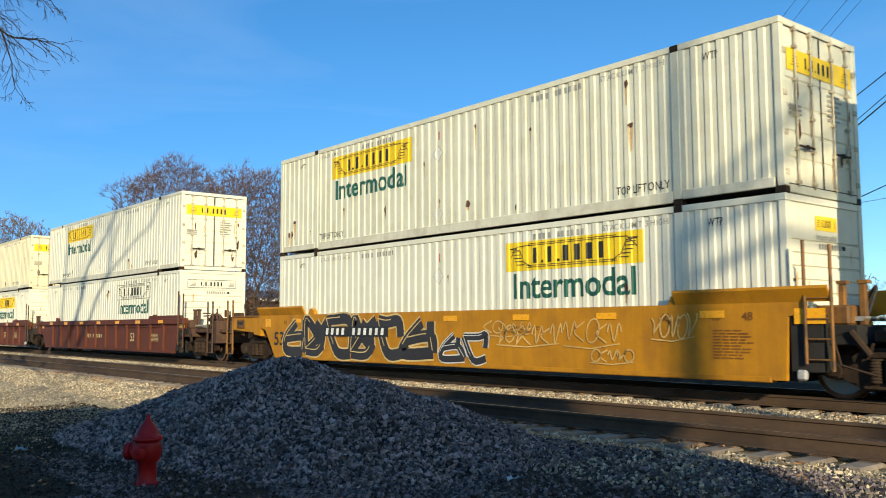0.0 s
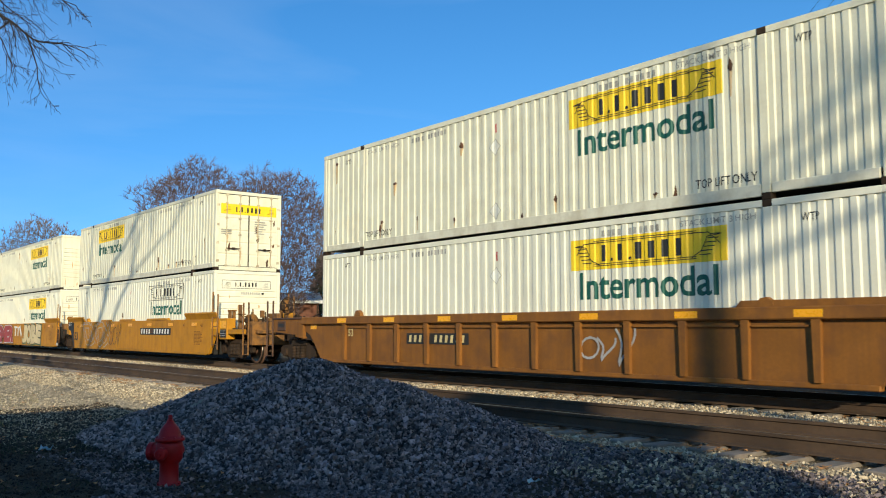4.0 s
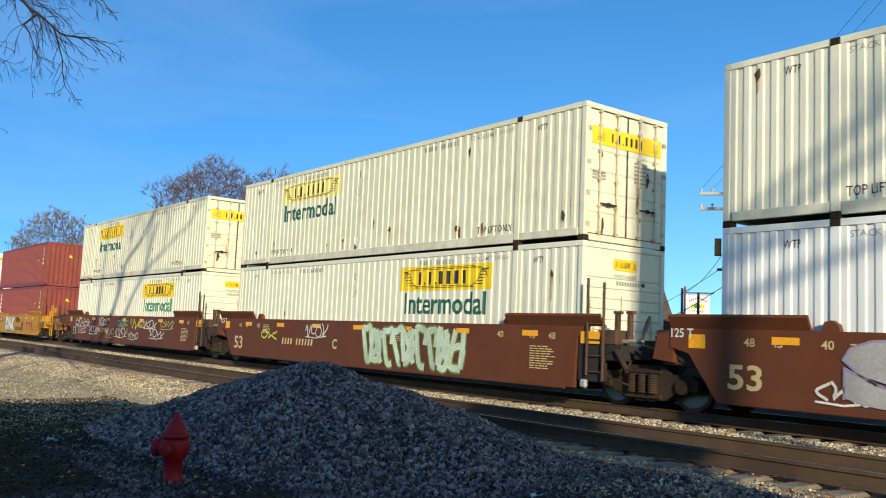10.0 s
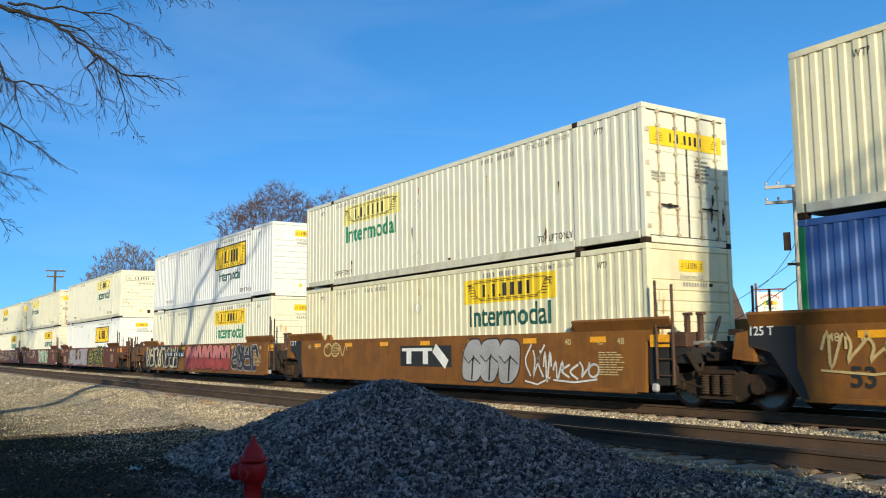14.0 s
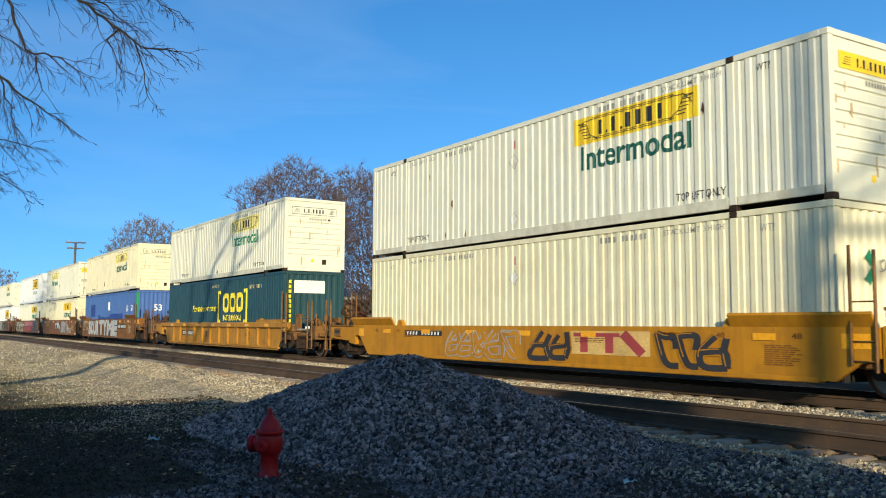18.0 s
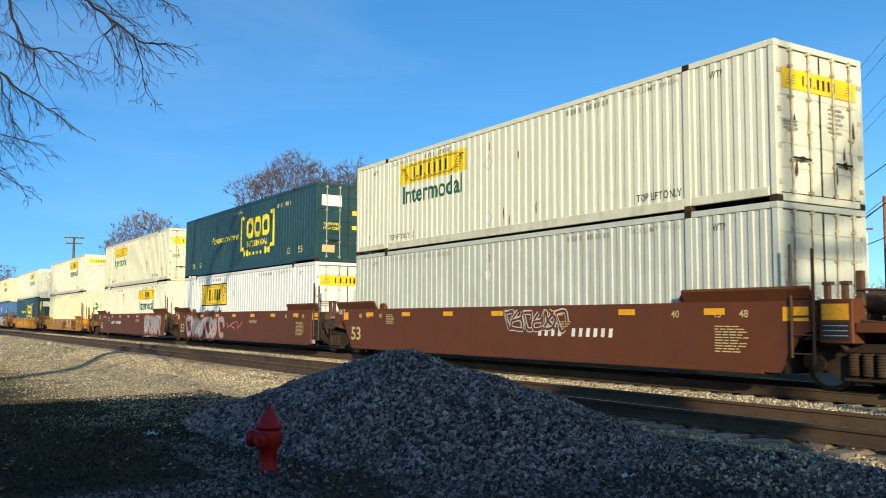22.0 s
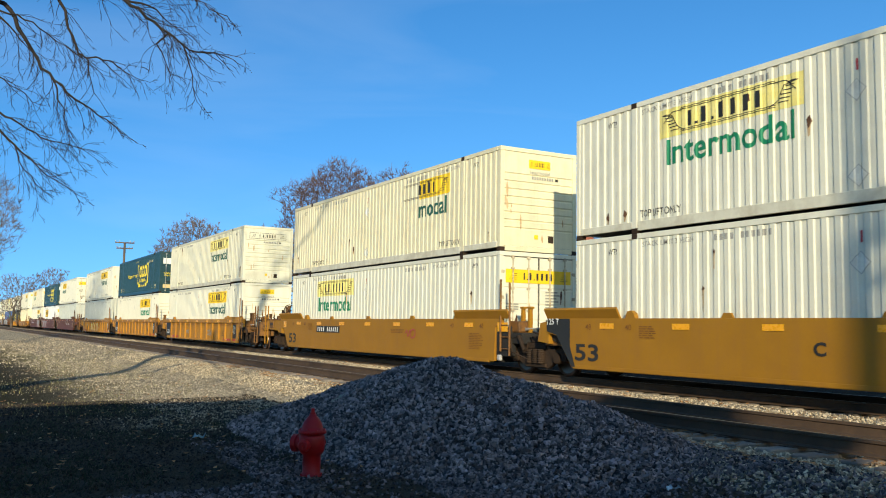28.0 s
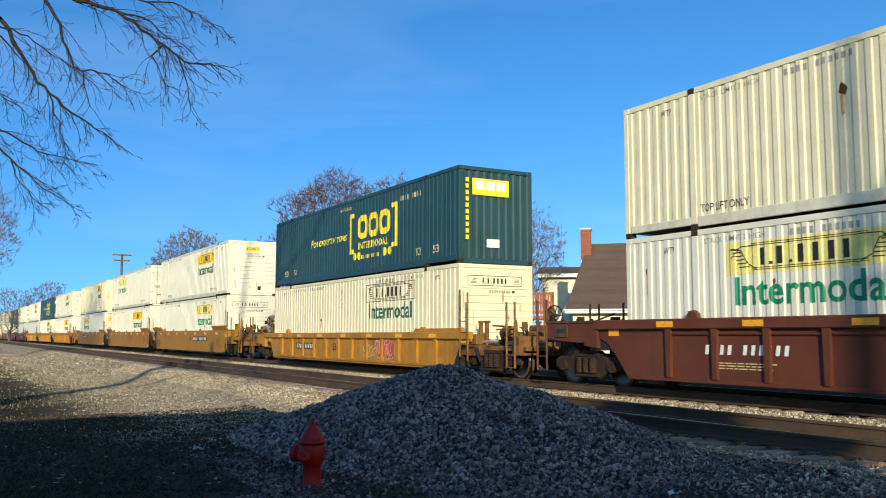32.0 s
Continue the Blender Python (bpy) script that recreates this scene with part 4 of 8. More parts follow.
def shade_tree():
    """The big tree east of the camera whose trunk and limbs shade the passing containers."""
    rng = np.random.default_rng(41)
    segs, twigs = [], []
    base = Vector((24.2, -5.15, -0.7))
    fork = base + Vector((0, 0, 14.6))
    segs += [(base, base + Vector((0, 0, 6)), 0.24, 0.22), (base + Vector((0, 0, 6)), fork, 0.22, 0.19)]
    right = Vector((0.479, 0.878, 0))
    for k, (rise, reach, r) in enumerate(((0.26, 7.0, 0.13), (0.20, 6.0, 0.11), (0.55, 5.0, 0.10), (0.9, 4.0, 0.09))):
        p = fork - Vector((0, 0, (0.2, 0.9, 0, -0.3)[k]))
        for i in range(6):
            q = p + (right * (reach / 6) + Vector((0, 0, rise * reach / 6 + rng.normal(0, 0.05))))
            segs.append((p, q, r * (1 - 0.12 * i), r * (1 - 0.12 * (i + 1))))
            if k > 1:
                grow(rng, q, right * 0.6 + Vector((rng.normal(0, 0.5), rng.normal(0, 0.5), 0.6)), 1.6, 0.03, 2, 0.6, 0, segs, twigs)
            p = q
    for sgn in (-1, 1):
        p = fork
        for i in range(5):
            q = p + Vector((sgn * 0.5, -0.3 * sgn, 1.0))
            segs.append((p, q, 0.12 - 0.02 * i, 0.10 - 0.02 * i))
            p = q
    return finish_tree("tall_tree", "tall bare tree standing beside the house", segs, twigs, TWIG, base)


shade_tree()


def conifer(az, dist, height):
    rng = np.random.default_rng(9)
    base = place_at(az, 0, dist)
    base.z = -0.9
    segs, needles = [(base, base + Vector((0, 0, height)), 0.16, 0.02)], []
    for i in range(420):
        f = rng.uniform(0.08, 1.0)
        a, reach = rng.uniform(0, 6.28), (1 - f) * height * 0.27 + 0.15
        p = base + Vector((0, 0, height * f))
        q = p + Vector((math.cos(a) * reach, math.sin(a) * reach, -0.15 * reach + rng.normal(0, 0.1)))
        needles.append((p, q, 0.03, 0.02))
        for j in range(5):
            m = p.lerp(q, rng.uniform(0.3, 1))
            needles.append((m, m + Vector((rng.normal(0, 0.3), rng.normal(0, 0.3), -rng.uniform(0.05, 0.35))), 0.06, 0.015))
    top = thing("conifer", "dark pointed evergreen tree", "tree")
    link_mesh("trunk", tube_mesh("trunk", segs, 6), BARK, top)
    link_mesh("needles", tube_mesh("needles", needles, 3, False), NEEDLE, top)


conifer(59.5, 78, 8.6)
conifer(57.9, 80, 7.0)


# ---- buildings and street furniture beyond the tracks ----
def build_house():
    """Cream house with a steep brown roof, turned to face the camera."""
    h = thing("house", "cream clapboard house with steep brown shingle roof", "house", m=Matrix.Translation(place_at(45.0, 0, 47.0) - Vector((0, 0, EYE.z + 0.9))) @ pose(0, 0, 0, 0, 0, 45))
    eave, ridge, half, rhalf, depth = 3.50, 7.35, 6.05, 5.35, 9.0
    bm = B()
    box(bm, -half + 0.35, half - 0.35, 0, depth, 0, eave)
    wall = part("wall", bm, CREAMSIDING, h)
    board = shared("clapboard", lambda: prism(B(), [(-half + 0.33, 0), (half - 0.33, 0), (half - 0.33, 0.17), (-half + 0.33, 0.17)], -0.03, 0.0))
    for i in range(19):
        link_mesh("clapboard", board, CREAMSIDING, wall, pose(0, -0.002, 0.2 + 0.175 * i, 4, 0, 0))
    bm = B()
    v = [bm.verts.new(c) for c in ((-half, -0.45, eave - 0.1), (half, -0.45, eave - 0.1), (half, depth + 0.45, eave - 0.1), (-half, depth + 0.45, eave - 0.1), (-rhalf, depth / 2, ridge), (rhalf, depth / 2, ridge),
                                   (-rhalf, depth / 2 + 0.01, ridge))]
    for f in ((0, 1, 5, 4), (2, 3, 4, 5), (1, 2, 5), (3, 0, 4), (3, 2, 1, 0)):
        bm.faces.new([v[i] for i in f])
    bmesh.ops.recalc_face_normals(bm, faces=bm.faces)
    roof = part("roof", bm, SHINGLE, h)
    slope = math.degrees(math.atan2(ridge - eave + 0.1, depth / 2 + 0.45))
    length = math.hypot(ridge - eave + 0.1, depth / 2 + 0.45)
    for i in range(28):
        f = (i + 0.5) / 28
        w = half + (rhalf - half) * f - 0.03
        course = shared("course%d" % i, lambda: box(B(), -w, w, -length / 56, length / 56 + 0.01, 0.0, 0.014))
        link_mesh("shingle_course", course, SHINGLE, roof, Matrix.Translation((0, -0.45 + f * (depth / 2 + 0.45), eave - 0.1 + f * (ridge - eave + 0.1))) @ pose(0, 0, 0.002, slope + 0.3, 0, 0))
    part("fascia", box(B(), -half - 0.03, half + 0.03, -0.52, -0.455, eave - 0.28, eave - 0.07), TRIMWHITE, h)
    part("gutter", box(B(), -half - 0.05, half + 0.05, -0.60, -0.525, eave - 0.15, eave - 0.06, 0.015), TRIMWHITE, h)
    bm = B()
    v = [bm.verts.new(c) for c in ((-half - 0.7, 1.3, eave - 0.7), (-half - 0.7, depth, eave - 0.7), (-rhalf - 0.35, depth / 2 + 0.2, ridge - 1.6), (-half + 0.4, 1.3, eave - 0.7), (-half + 0.4, depth, eave - 0.7), (-rhalf + 0.4, depth / 2 + 0.2, ridge - 1.6))]
    for f in ((0, 1, 2), (3, 5, 4), (0, 3, 4, 1), (1, 4, 5, 2), (2, 5, 3, 0)):
        bm.faces.new([v[i] for i in f])
    bmesh.ops.recalc_face_normals(bm, faces=bm.faces)
    part("gable_wing", bm, CREAMSIDING, h)
    for k in range(5):
        x = -4.3 + 2.15 * k
        w = part("window", box(B(), x - 0.5, x + 0.5, -0.06, 0.0, 1.2, 2.6), TRIMWHITE, h)
        part("pane", box(B(), x - 0.42, x + 0.42, -0.075, -0.064, 1.28, 2.52), WINDOWGLASS, w)
    ch = part("chimney", box(B(), -rhalf - 0.30, -rhalf + 0.25, depth / 2 - 0.9, depth / 2 - 0.35, ridge - 2.0, ridge + 0.75), BRICK, h)
    part("chimney_cap", box(B(), -rhalf - 0.36, -rhalf + 0.31, depth / 2 - 0.96, depth / 2 - 0.29, ridge + 0.752, ridge + 0.86, 0.02), PLASTER, ch)
    part("flashing", box(B(), -rhalf - 0.28, -rhalf + 0.55, depth / 2 - 1.02, depth / 2 - 0.91, ridge - 1.35, ridge - 1.0), TRIMWHITE, ch)
    brick = shared("brick", lambda: box(B(), -0.09, 0.09, -0.012, 0.0, -0.03, 0.03))
    for r in range(34):
        for c in range(3):
            link_mesh("brick", brick, BRICK, ch, pose(-rhalf - 0.21 + 0.19 * c + (0.08 if r % 2 else 0) - 0.03, depth / 2 - 0.901, ridge - 1.95 + 0.079 * r))


build_house()


def low_building(az0, az1, dist, top_t, mat, label, roof_mat, depth=8.0):
    a, b = place_at(az0, 0, dist), place_at(az1, 0, dist)
    d = (b - a).normalized()
    h = thing("house", label, "house", "low houses beyond the tracks")
    height = EYE.z + top_t * dist
    n = Vector((-d.y, d.x, 0))
    if n.dot(a) < 0:
        n = -n

    def slab(bm, s0, s1, t0, t1, z0, z1, z2=None):
        z2 = z1 if z2 is None else z2
        v = [bm.verts.new((*(a + d * s + n * t).xy, z)) for s in (s0, s1) for t in (t0, t1) for z in (z0, z1 if t == t0 else z2)]
        for q in ((0, 1, 3, 2), (4, 6, 7, 5), (0, 4, 5, 1), (2, 3, 7, 6), (0, 2, 6, 4), (1, 5, 7, 3)):
            bm.faces.new([v[i] for i in q])
        bmesh.ops.recalc_face_normals(bm, faces=bm.faces)
        return bm

    w = (b - a).length
    part("wall", slab(B(), 0, w, 0, depth, -0.95, height - 0.5), mat, h)
    part("roof", slab(B(), -0.3, w + 0.3, -0.4, depth / 2, height - 0.48, height - 0.30, height + 0.5), roof_mat, h)
    part("eaves_board", slab(B(), -0.3, w + 0.3, -0.46, -0.405, height - 0.52, height - 0.28), TRIMWHITE, h)
    for i in range(max(2, int(w / 3))):
        s = w * (i + 0.5) / max(2, int(w / 3))
        win = part("window", slab(B(), s - 0.5, s + 0.5, -0.05, -0.004, 0.2, 1.4), TRIMWHITE, h)
        part("pane", slab(B(), s - 0.42, s + 0.42, -0.07, -0.054, 0.28, 1.32), WINDOWGLASS, win)


low_building(53.9, 51.4, 60, 0.074, CREAMSIDING, "small cream house with white eaves", SHINGLE)
low_building(66.5, 59.6, 72, 0.036, MAROON, "low maroon shed with pale roof", GALV)
low_building(36.6, 28.0, 74, 0.020, TRIMWHITE, "low white store across the street", GALV)


def build_deck():
    """Red timber deck railing with a yard light on a post."""
    a, b = place_at(57.2, 0, 44), place_at(53.2, 0, 44)
    d, length = (b - a).normalized(), (b - a).length
    turn = math.degrees(math.atan2(d.y, d.x))
    o = thing("timber_deck", "red-stained timber deck with slatted railing", "deck", m=pose(a.x, a.y, 0, 0, 0, turn))
    part("platform", box(B(), 0, length, 0, 3.0, 1.95, 2.12), REDWOOD, o)
    post = shared("deck_post", lambda: box(B(), -0.06, 0.06, -0.06, 0.06, -0.95, 3.32, 0.01))
    for i in range(5):
        link_mesh("post", post, REDWOOD, o, pose(length * i / 4, 0.0, 0))
    for z in (2.25, 2.7, 3.15):
        part("railing_board", box(B(), 0, length, -0.045, -0.063, z, z + 0.14), REDWOOD, o)
    slat = shared("deck_slat", lambda: box(B(), -0.045, 0.045, -0.03, -0.01, 2.2, 3.2))
    for i in range(24):
        link_mesh("slat", slat, REDWOOD, o, pose(0.1 + (length - 0.2) * i / 23, 0, 0))
    p = place_at(56.0, 0, 43.5)
    l = thing("yard_light", "red post with a small yard light", "lamp", m=pose(p.x, p.y, 0))
    part("post", rod(B(), (0, 0, -0.9), (0, 0, 4.25), 0.09, 0.08), POLERED, l)
    part("lamp_arm", rod(B(), (0, 0, 4.15), (0.35, 0.3, 4.25), 0.03), POLERED, l)
    part("lamp_head", lathe(B(), [(0.05, 4.3), (0.14, 4.22), (0.16, 4.1), (0.08, 4.02)], 12, at=(0.4, 0.34, 0)), TRIMWHITE, l)


build_deck()


def utility_pole(az, dist, top_t, label, arms=((0, 1.1), (-0.62, 1.1)), gear=True, mat=POLEWOOD, turn=0.0, radius=0.14):
    p = place_at(az, 0, dist)
    top = EYE.z + top_t * dist
    o = thing("utility_pole", label, "utility pole", "utility poles", m=pose(p.x, p.y, 0, 0, 0, turn))
    part("pole", rod(B(), (0, 0, -0.95), (0, 0, top), radius, radius * 0.62, 12), mat, o)
    for dz, half in arms:
        arm = part("crossarm", box(B(), -half, half, -0.09 - radius * 0.5, 0.03 - radius * 0.5, top + dz - 0.12, top + dz, 0.01), mat, o)
        ins = shared("insulator", lambda: lathe(B(), [(0.02, 0), (0.02, 0.05), (0.05, 0.06), (0.05, 0.12), (0.03, 0.16)], 8))
        for s in (-0.95, -0.55, 0.55, 0.95):
            link_mesh("insulator", ins, GALV, arm, pose(half * s, -0.1, top + dz))
    if gear:
        part("transformer", lathe(B(), [(0.05, -0.02), (0.19, 0), (0.19, 0.75), (0.14, 0.82), (0.04, 0.86)], 16, at=(0.42, -0.15, top - 2.65)), GALV, o)
        part("cutout_box", box(B(), -0.5, -0.24, -0.25, 0.0, top - 2.6, top - 1.9, 0.02), STEEL, o)
        part("lower_bracket", box(B(), -0.4, 0.4, -0.2, -0.1, top - 3.2, top - 3.1), STEEL, o)
    return Vector((p.x, p.y, top))


P1 = utility_pole(34.5, 37.0, 0.172, "grey timber utility pole with two crossarms and a transformer", turn=37)
P2 = utility_pole(30.8, 40.0, 0.129, "plain rusty red street pole", arms=(), gear=False, mat=POLERED, radius=0.11)
utility_pole(80.4, 92.0, 0.086, "distant dark telegraph pole with two crossarms", arms=((0, 0.9), (-0.55, 0.75)), gear=False, mat=BARK, turn=80, radius=0.17)
P4 = utility_pole(37.0, 48.0, 0.068, "short rusty red service pole", arms=(), gear=False, mat=POLERED, radius=0.09)
P5 = utility_pole(8.0, 20.5, 0.69, "timber utility pole near the crossing", turn=20)


def cable(a, b, sag, r, name="overhead_wire"):
    n = 14
    pts = [Vector(a).lerp(Vector(b), i / n) - Vector((0, 0, sag * 4 * (i / n) * (1 - i / n))) for i in range(n + 1)]
    me = chain_mesh(name, pts, r, 5)
    tagged(link_mesh(name, me, CABLE), "thin black overhead wire between poles", "wire", "overhead wires")


for off in (-1.05, -0.6, 0.6, 1.05):
    side = Vector((math.cos(radians(37)), math.sin(radians(37)), 0)) * off
    cable(P1 + side + Vector((0, 0, 0.15)), P5 + side * 0.9 + Vector((0, 0, 0.15)), 0.25, 0.006)
cable(P1 - Vector((0, 0, 2.17)), P5 - Vector((0, 0, 5.0)), 0.15, 0.016)
cable(P1 - Vector((0, 0, 3.62)), P5 - Vector((0, 0, 5.0)), 0.15, 0.012)
cable(P1 - Vector((0, 0, 3.75)), P5 - Vector((0, 0, 5.2)), 0.15, 0.020)
cable(P1 - Vector((0, 0, 4.10)), P5 - Vector((0, 0, 8.8)), 0.2, 0.015)
cable(P1 - Vector((0, 0, 2.2)), P4 - Vector((0, 0, 0.3)), 0.3, 0.012)
cable(P1 - Vector((0, 0, 2.9)), place_at(40.5, 0.03, 44), 0.2, 0.012)
cable(P1 - Vector((0, 0, 3.7)), place_at(40.2, 0.015, 44), 0.2, 0.018)
cable(P1 - Vector((0, 0, 3.0)), P2 - Vector((0, 0, 0.3)), 0.2, 0.010)
cable(P2 - Vector((0, 0, 0.2)), place_at(20, 0.14, 38), 0.3, 0.010)


def hanging_sign(az0, az1, t_top, t_bot, dist, face, label, draw):
    """A framed board that faces the camera on its post; draw paints its face."""
    a, b = place_at(az0, 0, dist), place_at(az1, 0, dist)
    d, w = (b - a).normalized(), (b - a).length
    o = thing("store_sign", label, "sign", "roadside signs", m=pose(a.x, a.y, 0, 0, 0, math.degrees(math.atan2(d.y, d.x))))
    z0, z1 = EYE.z + t_bot * dist, EYE.z + t_top * dist
    part("cabinet", box(B(), 0, w, 0, 0.22, z0, z1, 0.015), TRIMWHITE, o)
    part("face", panel(B(), 0.04, w - 0.04, z0 + 0.04, z1 - 0.04, -0.006), face, o)
    draw(o, w, z0, z1)
    part("post", rod(B(), (w / 2, 0.11, -0.95), (w / 2, 0.11, z0), 0.06), POLEWOOD, o)
    part("hanger_bar", rod(B(), (-0.2, 0.11, z1 + 0.14), (w + 0.2, 0.11, z1 + 0.14), 0.035), POLERED, o)
    for x in (0.15, w - 0.15):
        part("hanger", rod(B(), (x, 0.11, z1), (x, 0.11, z1 + 0.14), 0.015), STEEL, o)


def shield_sign(o, w, z0, z1):
    h, c = z1 - z0, w / 2
    part("red_bend", stroke(B(), [(0.06, z0 + 0.50 * h), (0.45 * w, z1 - 0.08)], 0.22, -0.009), SIGNRED, o)
    bm = B()
    bm.faces.new([bm.verts.new((c + x * w, -0.012, z0 + z * h)) for x, z in ((-0.24, 0.78), (-0.26, 0.50), (-0.16, 0.38), (0, 0.30), (0.16, 0.38), (0.26, 0.50), (0.24, 0.78))])
    part("shield", bm, SIGNBLUE, o)
    part("gold_bar", panel(B(), c - 0.34 * w, c + 0.34 * w, z0 + 0.79 * h, z0 + 0.83 * h, -0.012), SIGNYELLOW, o)
    part("pale_bar", panel(B(), c - 0.13 * w, c + 0.15 * w, z0 + 0.60 * h, z0 + 0.70 * h, -0.016), SIGNWHITE, o)
    part("pale_bar", panel(B(), c - 0.18 * w, c + 0.20 * w, z0 + 0.46 * h, z0 + 0.55 * h, -0.016), SIGNWHITE, o)
    part("foot_line", panel(B(), 0.05, w - 0.05, z0 + 0.20 * h, z0 + 0.215 * h, -0.009), GALV, o)


def bow_sign(o, w, z0, z1):
    h = z1 - z0
    bm = B()
    for pts in (((0.08, 0.86), (0.5, 0.56), (0.08, 0.20)), ((0.92, 0.86), (0.92, 0.20), (0.5, 0.56))):
        bm.faces.new([bm.verts.new((x * w, -0.010, z0 + z * h)) for x, z in pts])
    part("red_bow", bm, SIGNRED, o)
    part("pale_bar", panel(B(), 0.14 * w, 0.86 * w, z0 + 0.46 * h, z0 + 0.55 * h, -0.014), SIGNWHITE, o)


def grocer_sign(o, w, z0, z1):
    h = z1 - z0
    for i in range(9):
        f = i / 8
        z = z0 + h * (0.66 + 0.14 * math.sin(math.pi * f))
        part("red_bar", panel(B(), w * (0.16 + 0.68 * f) - 0.03, w * (0.16 + 0.68 * f) + 0.03, z, z + 0.10 * h, -0.010), SIGNRED, o)
    for k, m in enumerate((SIGNYELLOW, MIDGREEN, SIGNRED, SIGNYELLOW)):
        bm = B()
        bmesh.ops.create_circle(bm, cap_ends=True, segments=12, radius=0.11 * h, matrix=Matrix.Translation((w * (0.3 + 0.13 * k), -0.010 - 0.003 * k, z0 + h * 0.45)) @ pose(0, 0, 0, 90, 0, 0))
        part("fruit_shape", bm, m, o)
    part("lettering", words_on(B(), "STORE", 0.25 * w, 0.75 * w, z0 + 0.13 * h, z0 + 0.25 * h, -0.010), BLACKPAINT, o)


hanging_sign(34.05, 31.75, 0.0925, 0.0415, 38.0, SIGNCREAM, "cream lightbox sign with a blue shield and red bend", shield_sign)
hanging_sign(30.30, 28.00, 0.0950, 0.0550, 38.0, SIGNCREAM, "square cream sign with a red bow shape", bow_sign)
hanging_sign(36.95, 35.50, 0.0583, 0.0370, 46.0, SIGNWHITE, "white grocer's sign with painted fruit", grocer_sign)


def banner_sign(o, w, z0, z1):
    h = z1 - z0
    bm = B()
    bm.faces.new([bm.verts.new((w * (0.5 + 0.30 * math.cos(a)), -0.010, z0 + h * (0.68 + 0.17 * math.sin(a)))) for a in (2 * math.pi * k / 14 for k in range(14))])
    part("orange_shape", bm, REFLECT, o)
    for k in range(4):
        part("red_bar", panel(B(), w * (0.12 + 0.20 * k), w * (0.22 + 0.20 * k), z0 + 0.06 * h, z0 + 0.34 * h, -0.010), SIGNRED, o)


hanging_sign(33.91, 32.93, 0.0298, 0.0010, 44.0, SIGNWHITE, "small white banner sign with an orange shape", banner_sign)


def shade_house():
    """The house behind the camera that shades the foreground: a tall block and a low wing."""
    h = thing("house_behind", "plain grey house with a low wing", "house")
    part("wall", box(B(), 3.4, 12.6, -13.0, -1.6, -0.8, 6.2), PLASTER, h)
    part("roof", prism(B(), [(3.3, 6.2), (12.8, 6.2), (12.8, 6.5), (12.3, 7.55), (10.4, 7.55), (6.8, 6.45), (3.3, 6.42)], -13.2, -1.5), SHINGLE, h)
    part("wing_wall", box(B(), -5.0, 3.39, -12.0, -1.6, -0.8, 4.15), PLASTER, h)
    part("wing_roof", box(B(), -5.1, 3.39, -12.1, -1.5, 4.152, 4.35), SHINGLE, h)
    for i in range(3):
        w = part("window", box(B(), 4.7 + 2.8 * i, 5.8 + 2.8 * i, -1.6, -1.56, 0.6, 2.0), TRIMWHITE, h)
        part("pane", box(B(), 4.78 + 2.8 * i, 5.72 + 2.8 * i, -1.56, -1.55, 0.68, 1.92), WINDOWGLASS, w)


shade_house()
# ---- the train ----
SIDE_Y = 13.05          # near face of the containers
WIDE, TALL, LONG = 2.6, 2.9, 16.15
LOWER_Z, UPPER_Z = 0.35, 3.25
MOVING = []


def travelled(t):
    """Metres the train has gone since the start: about 15 m/s, gaining slowly."""
    return 15.2234 * t + 0.21506 * t ** 2 / 32 + 0.57224 * t ** 3 / 1024 - 0.29546 * t ** 4 / 32768


def corrugation(kind):
    """Points (x, y) of a corrugated side wall from end to end."""
    length, posts, pitch, depth = {"53": (LONG, (2.03, LONG - 2.03), 0.272, 0.021), "40": (12.19, (), 0.278, 0.030)}[kind]
    cuts = [0.13] + [p + s for p in posts for s in (-0.08, 0.08)] + [length - 0.13]
    pts = []
    for a, b in zip(cuts[::2], cuts[1::2]):
        n = max(1, round((b - a) / pitch))
        w = (b - a) / n
        for i in range(n):
            x = a + i * w
            pts += [(x, 0.012), (x + 0.40 * w, 0.012), (x + 0.50 * w, 0.012 + depth), (x + 0.88 * w, 0.012 + depth)]
        pts.append((b, 0.012))
    return pts


CORR = {k: corrugation(k) for k in ("53", "40")}


def wall_y(kind, x):
    pts = CORR[kind]
    for (xa, ya), (xb, yb) in zip(pts, pts[1:]):
        if xa <= x <= xb:
            return ya + (yb - ya) * (x - xa) / max(xb - xa, 1e-6)
    return 0.0


def draped(bm, kind, lift=0.004):
    """Cuts paint at every fold of the wall and lays it on."""
    lo, hi = min(v.co.x for v in bm.verts), max(v.co.x for v in bm.verts)
    for x, _ in CORR[kind]:
        if lo < x < hi:
            bmesh.ops.bisect_plane(bm, geom=bm.verts[:] + bm.edges[:] + bm.faces[:], plane_co=(x, 0, 0), plane_no=(1, 0, 0))
    for v in bm.verts:
        v.co.y = wall_y(kind, v.co.x) - lift + v.co.y
    return bm


def side_wall(kind, far):
    bm = B()
    pts = CORR[kind]
    z0, z1 = (0.26, TALL - 0.11)
    rows = [(bm.verts.new((x, WIDE - y if far else y, z0)), bm.verts.new((x, WIDE - y if far else y, z1))) for x, y in pts]
    for (a, b), (c, d) in zip(rows, rows[1:]):
        if c.co.x - a.co.x < 0.3:
            bm.faces.new((a, c, d, b) if not far else (a, b, d, c))
    return bm


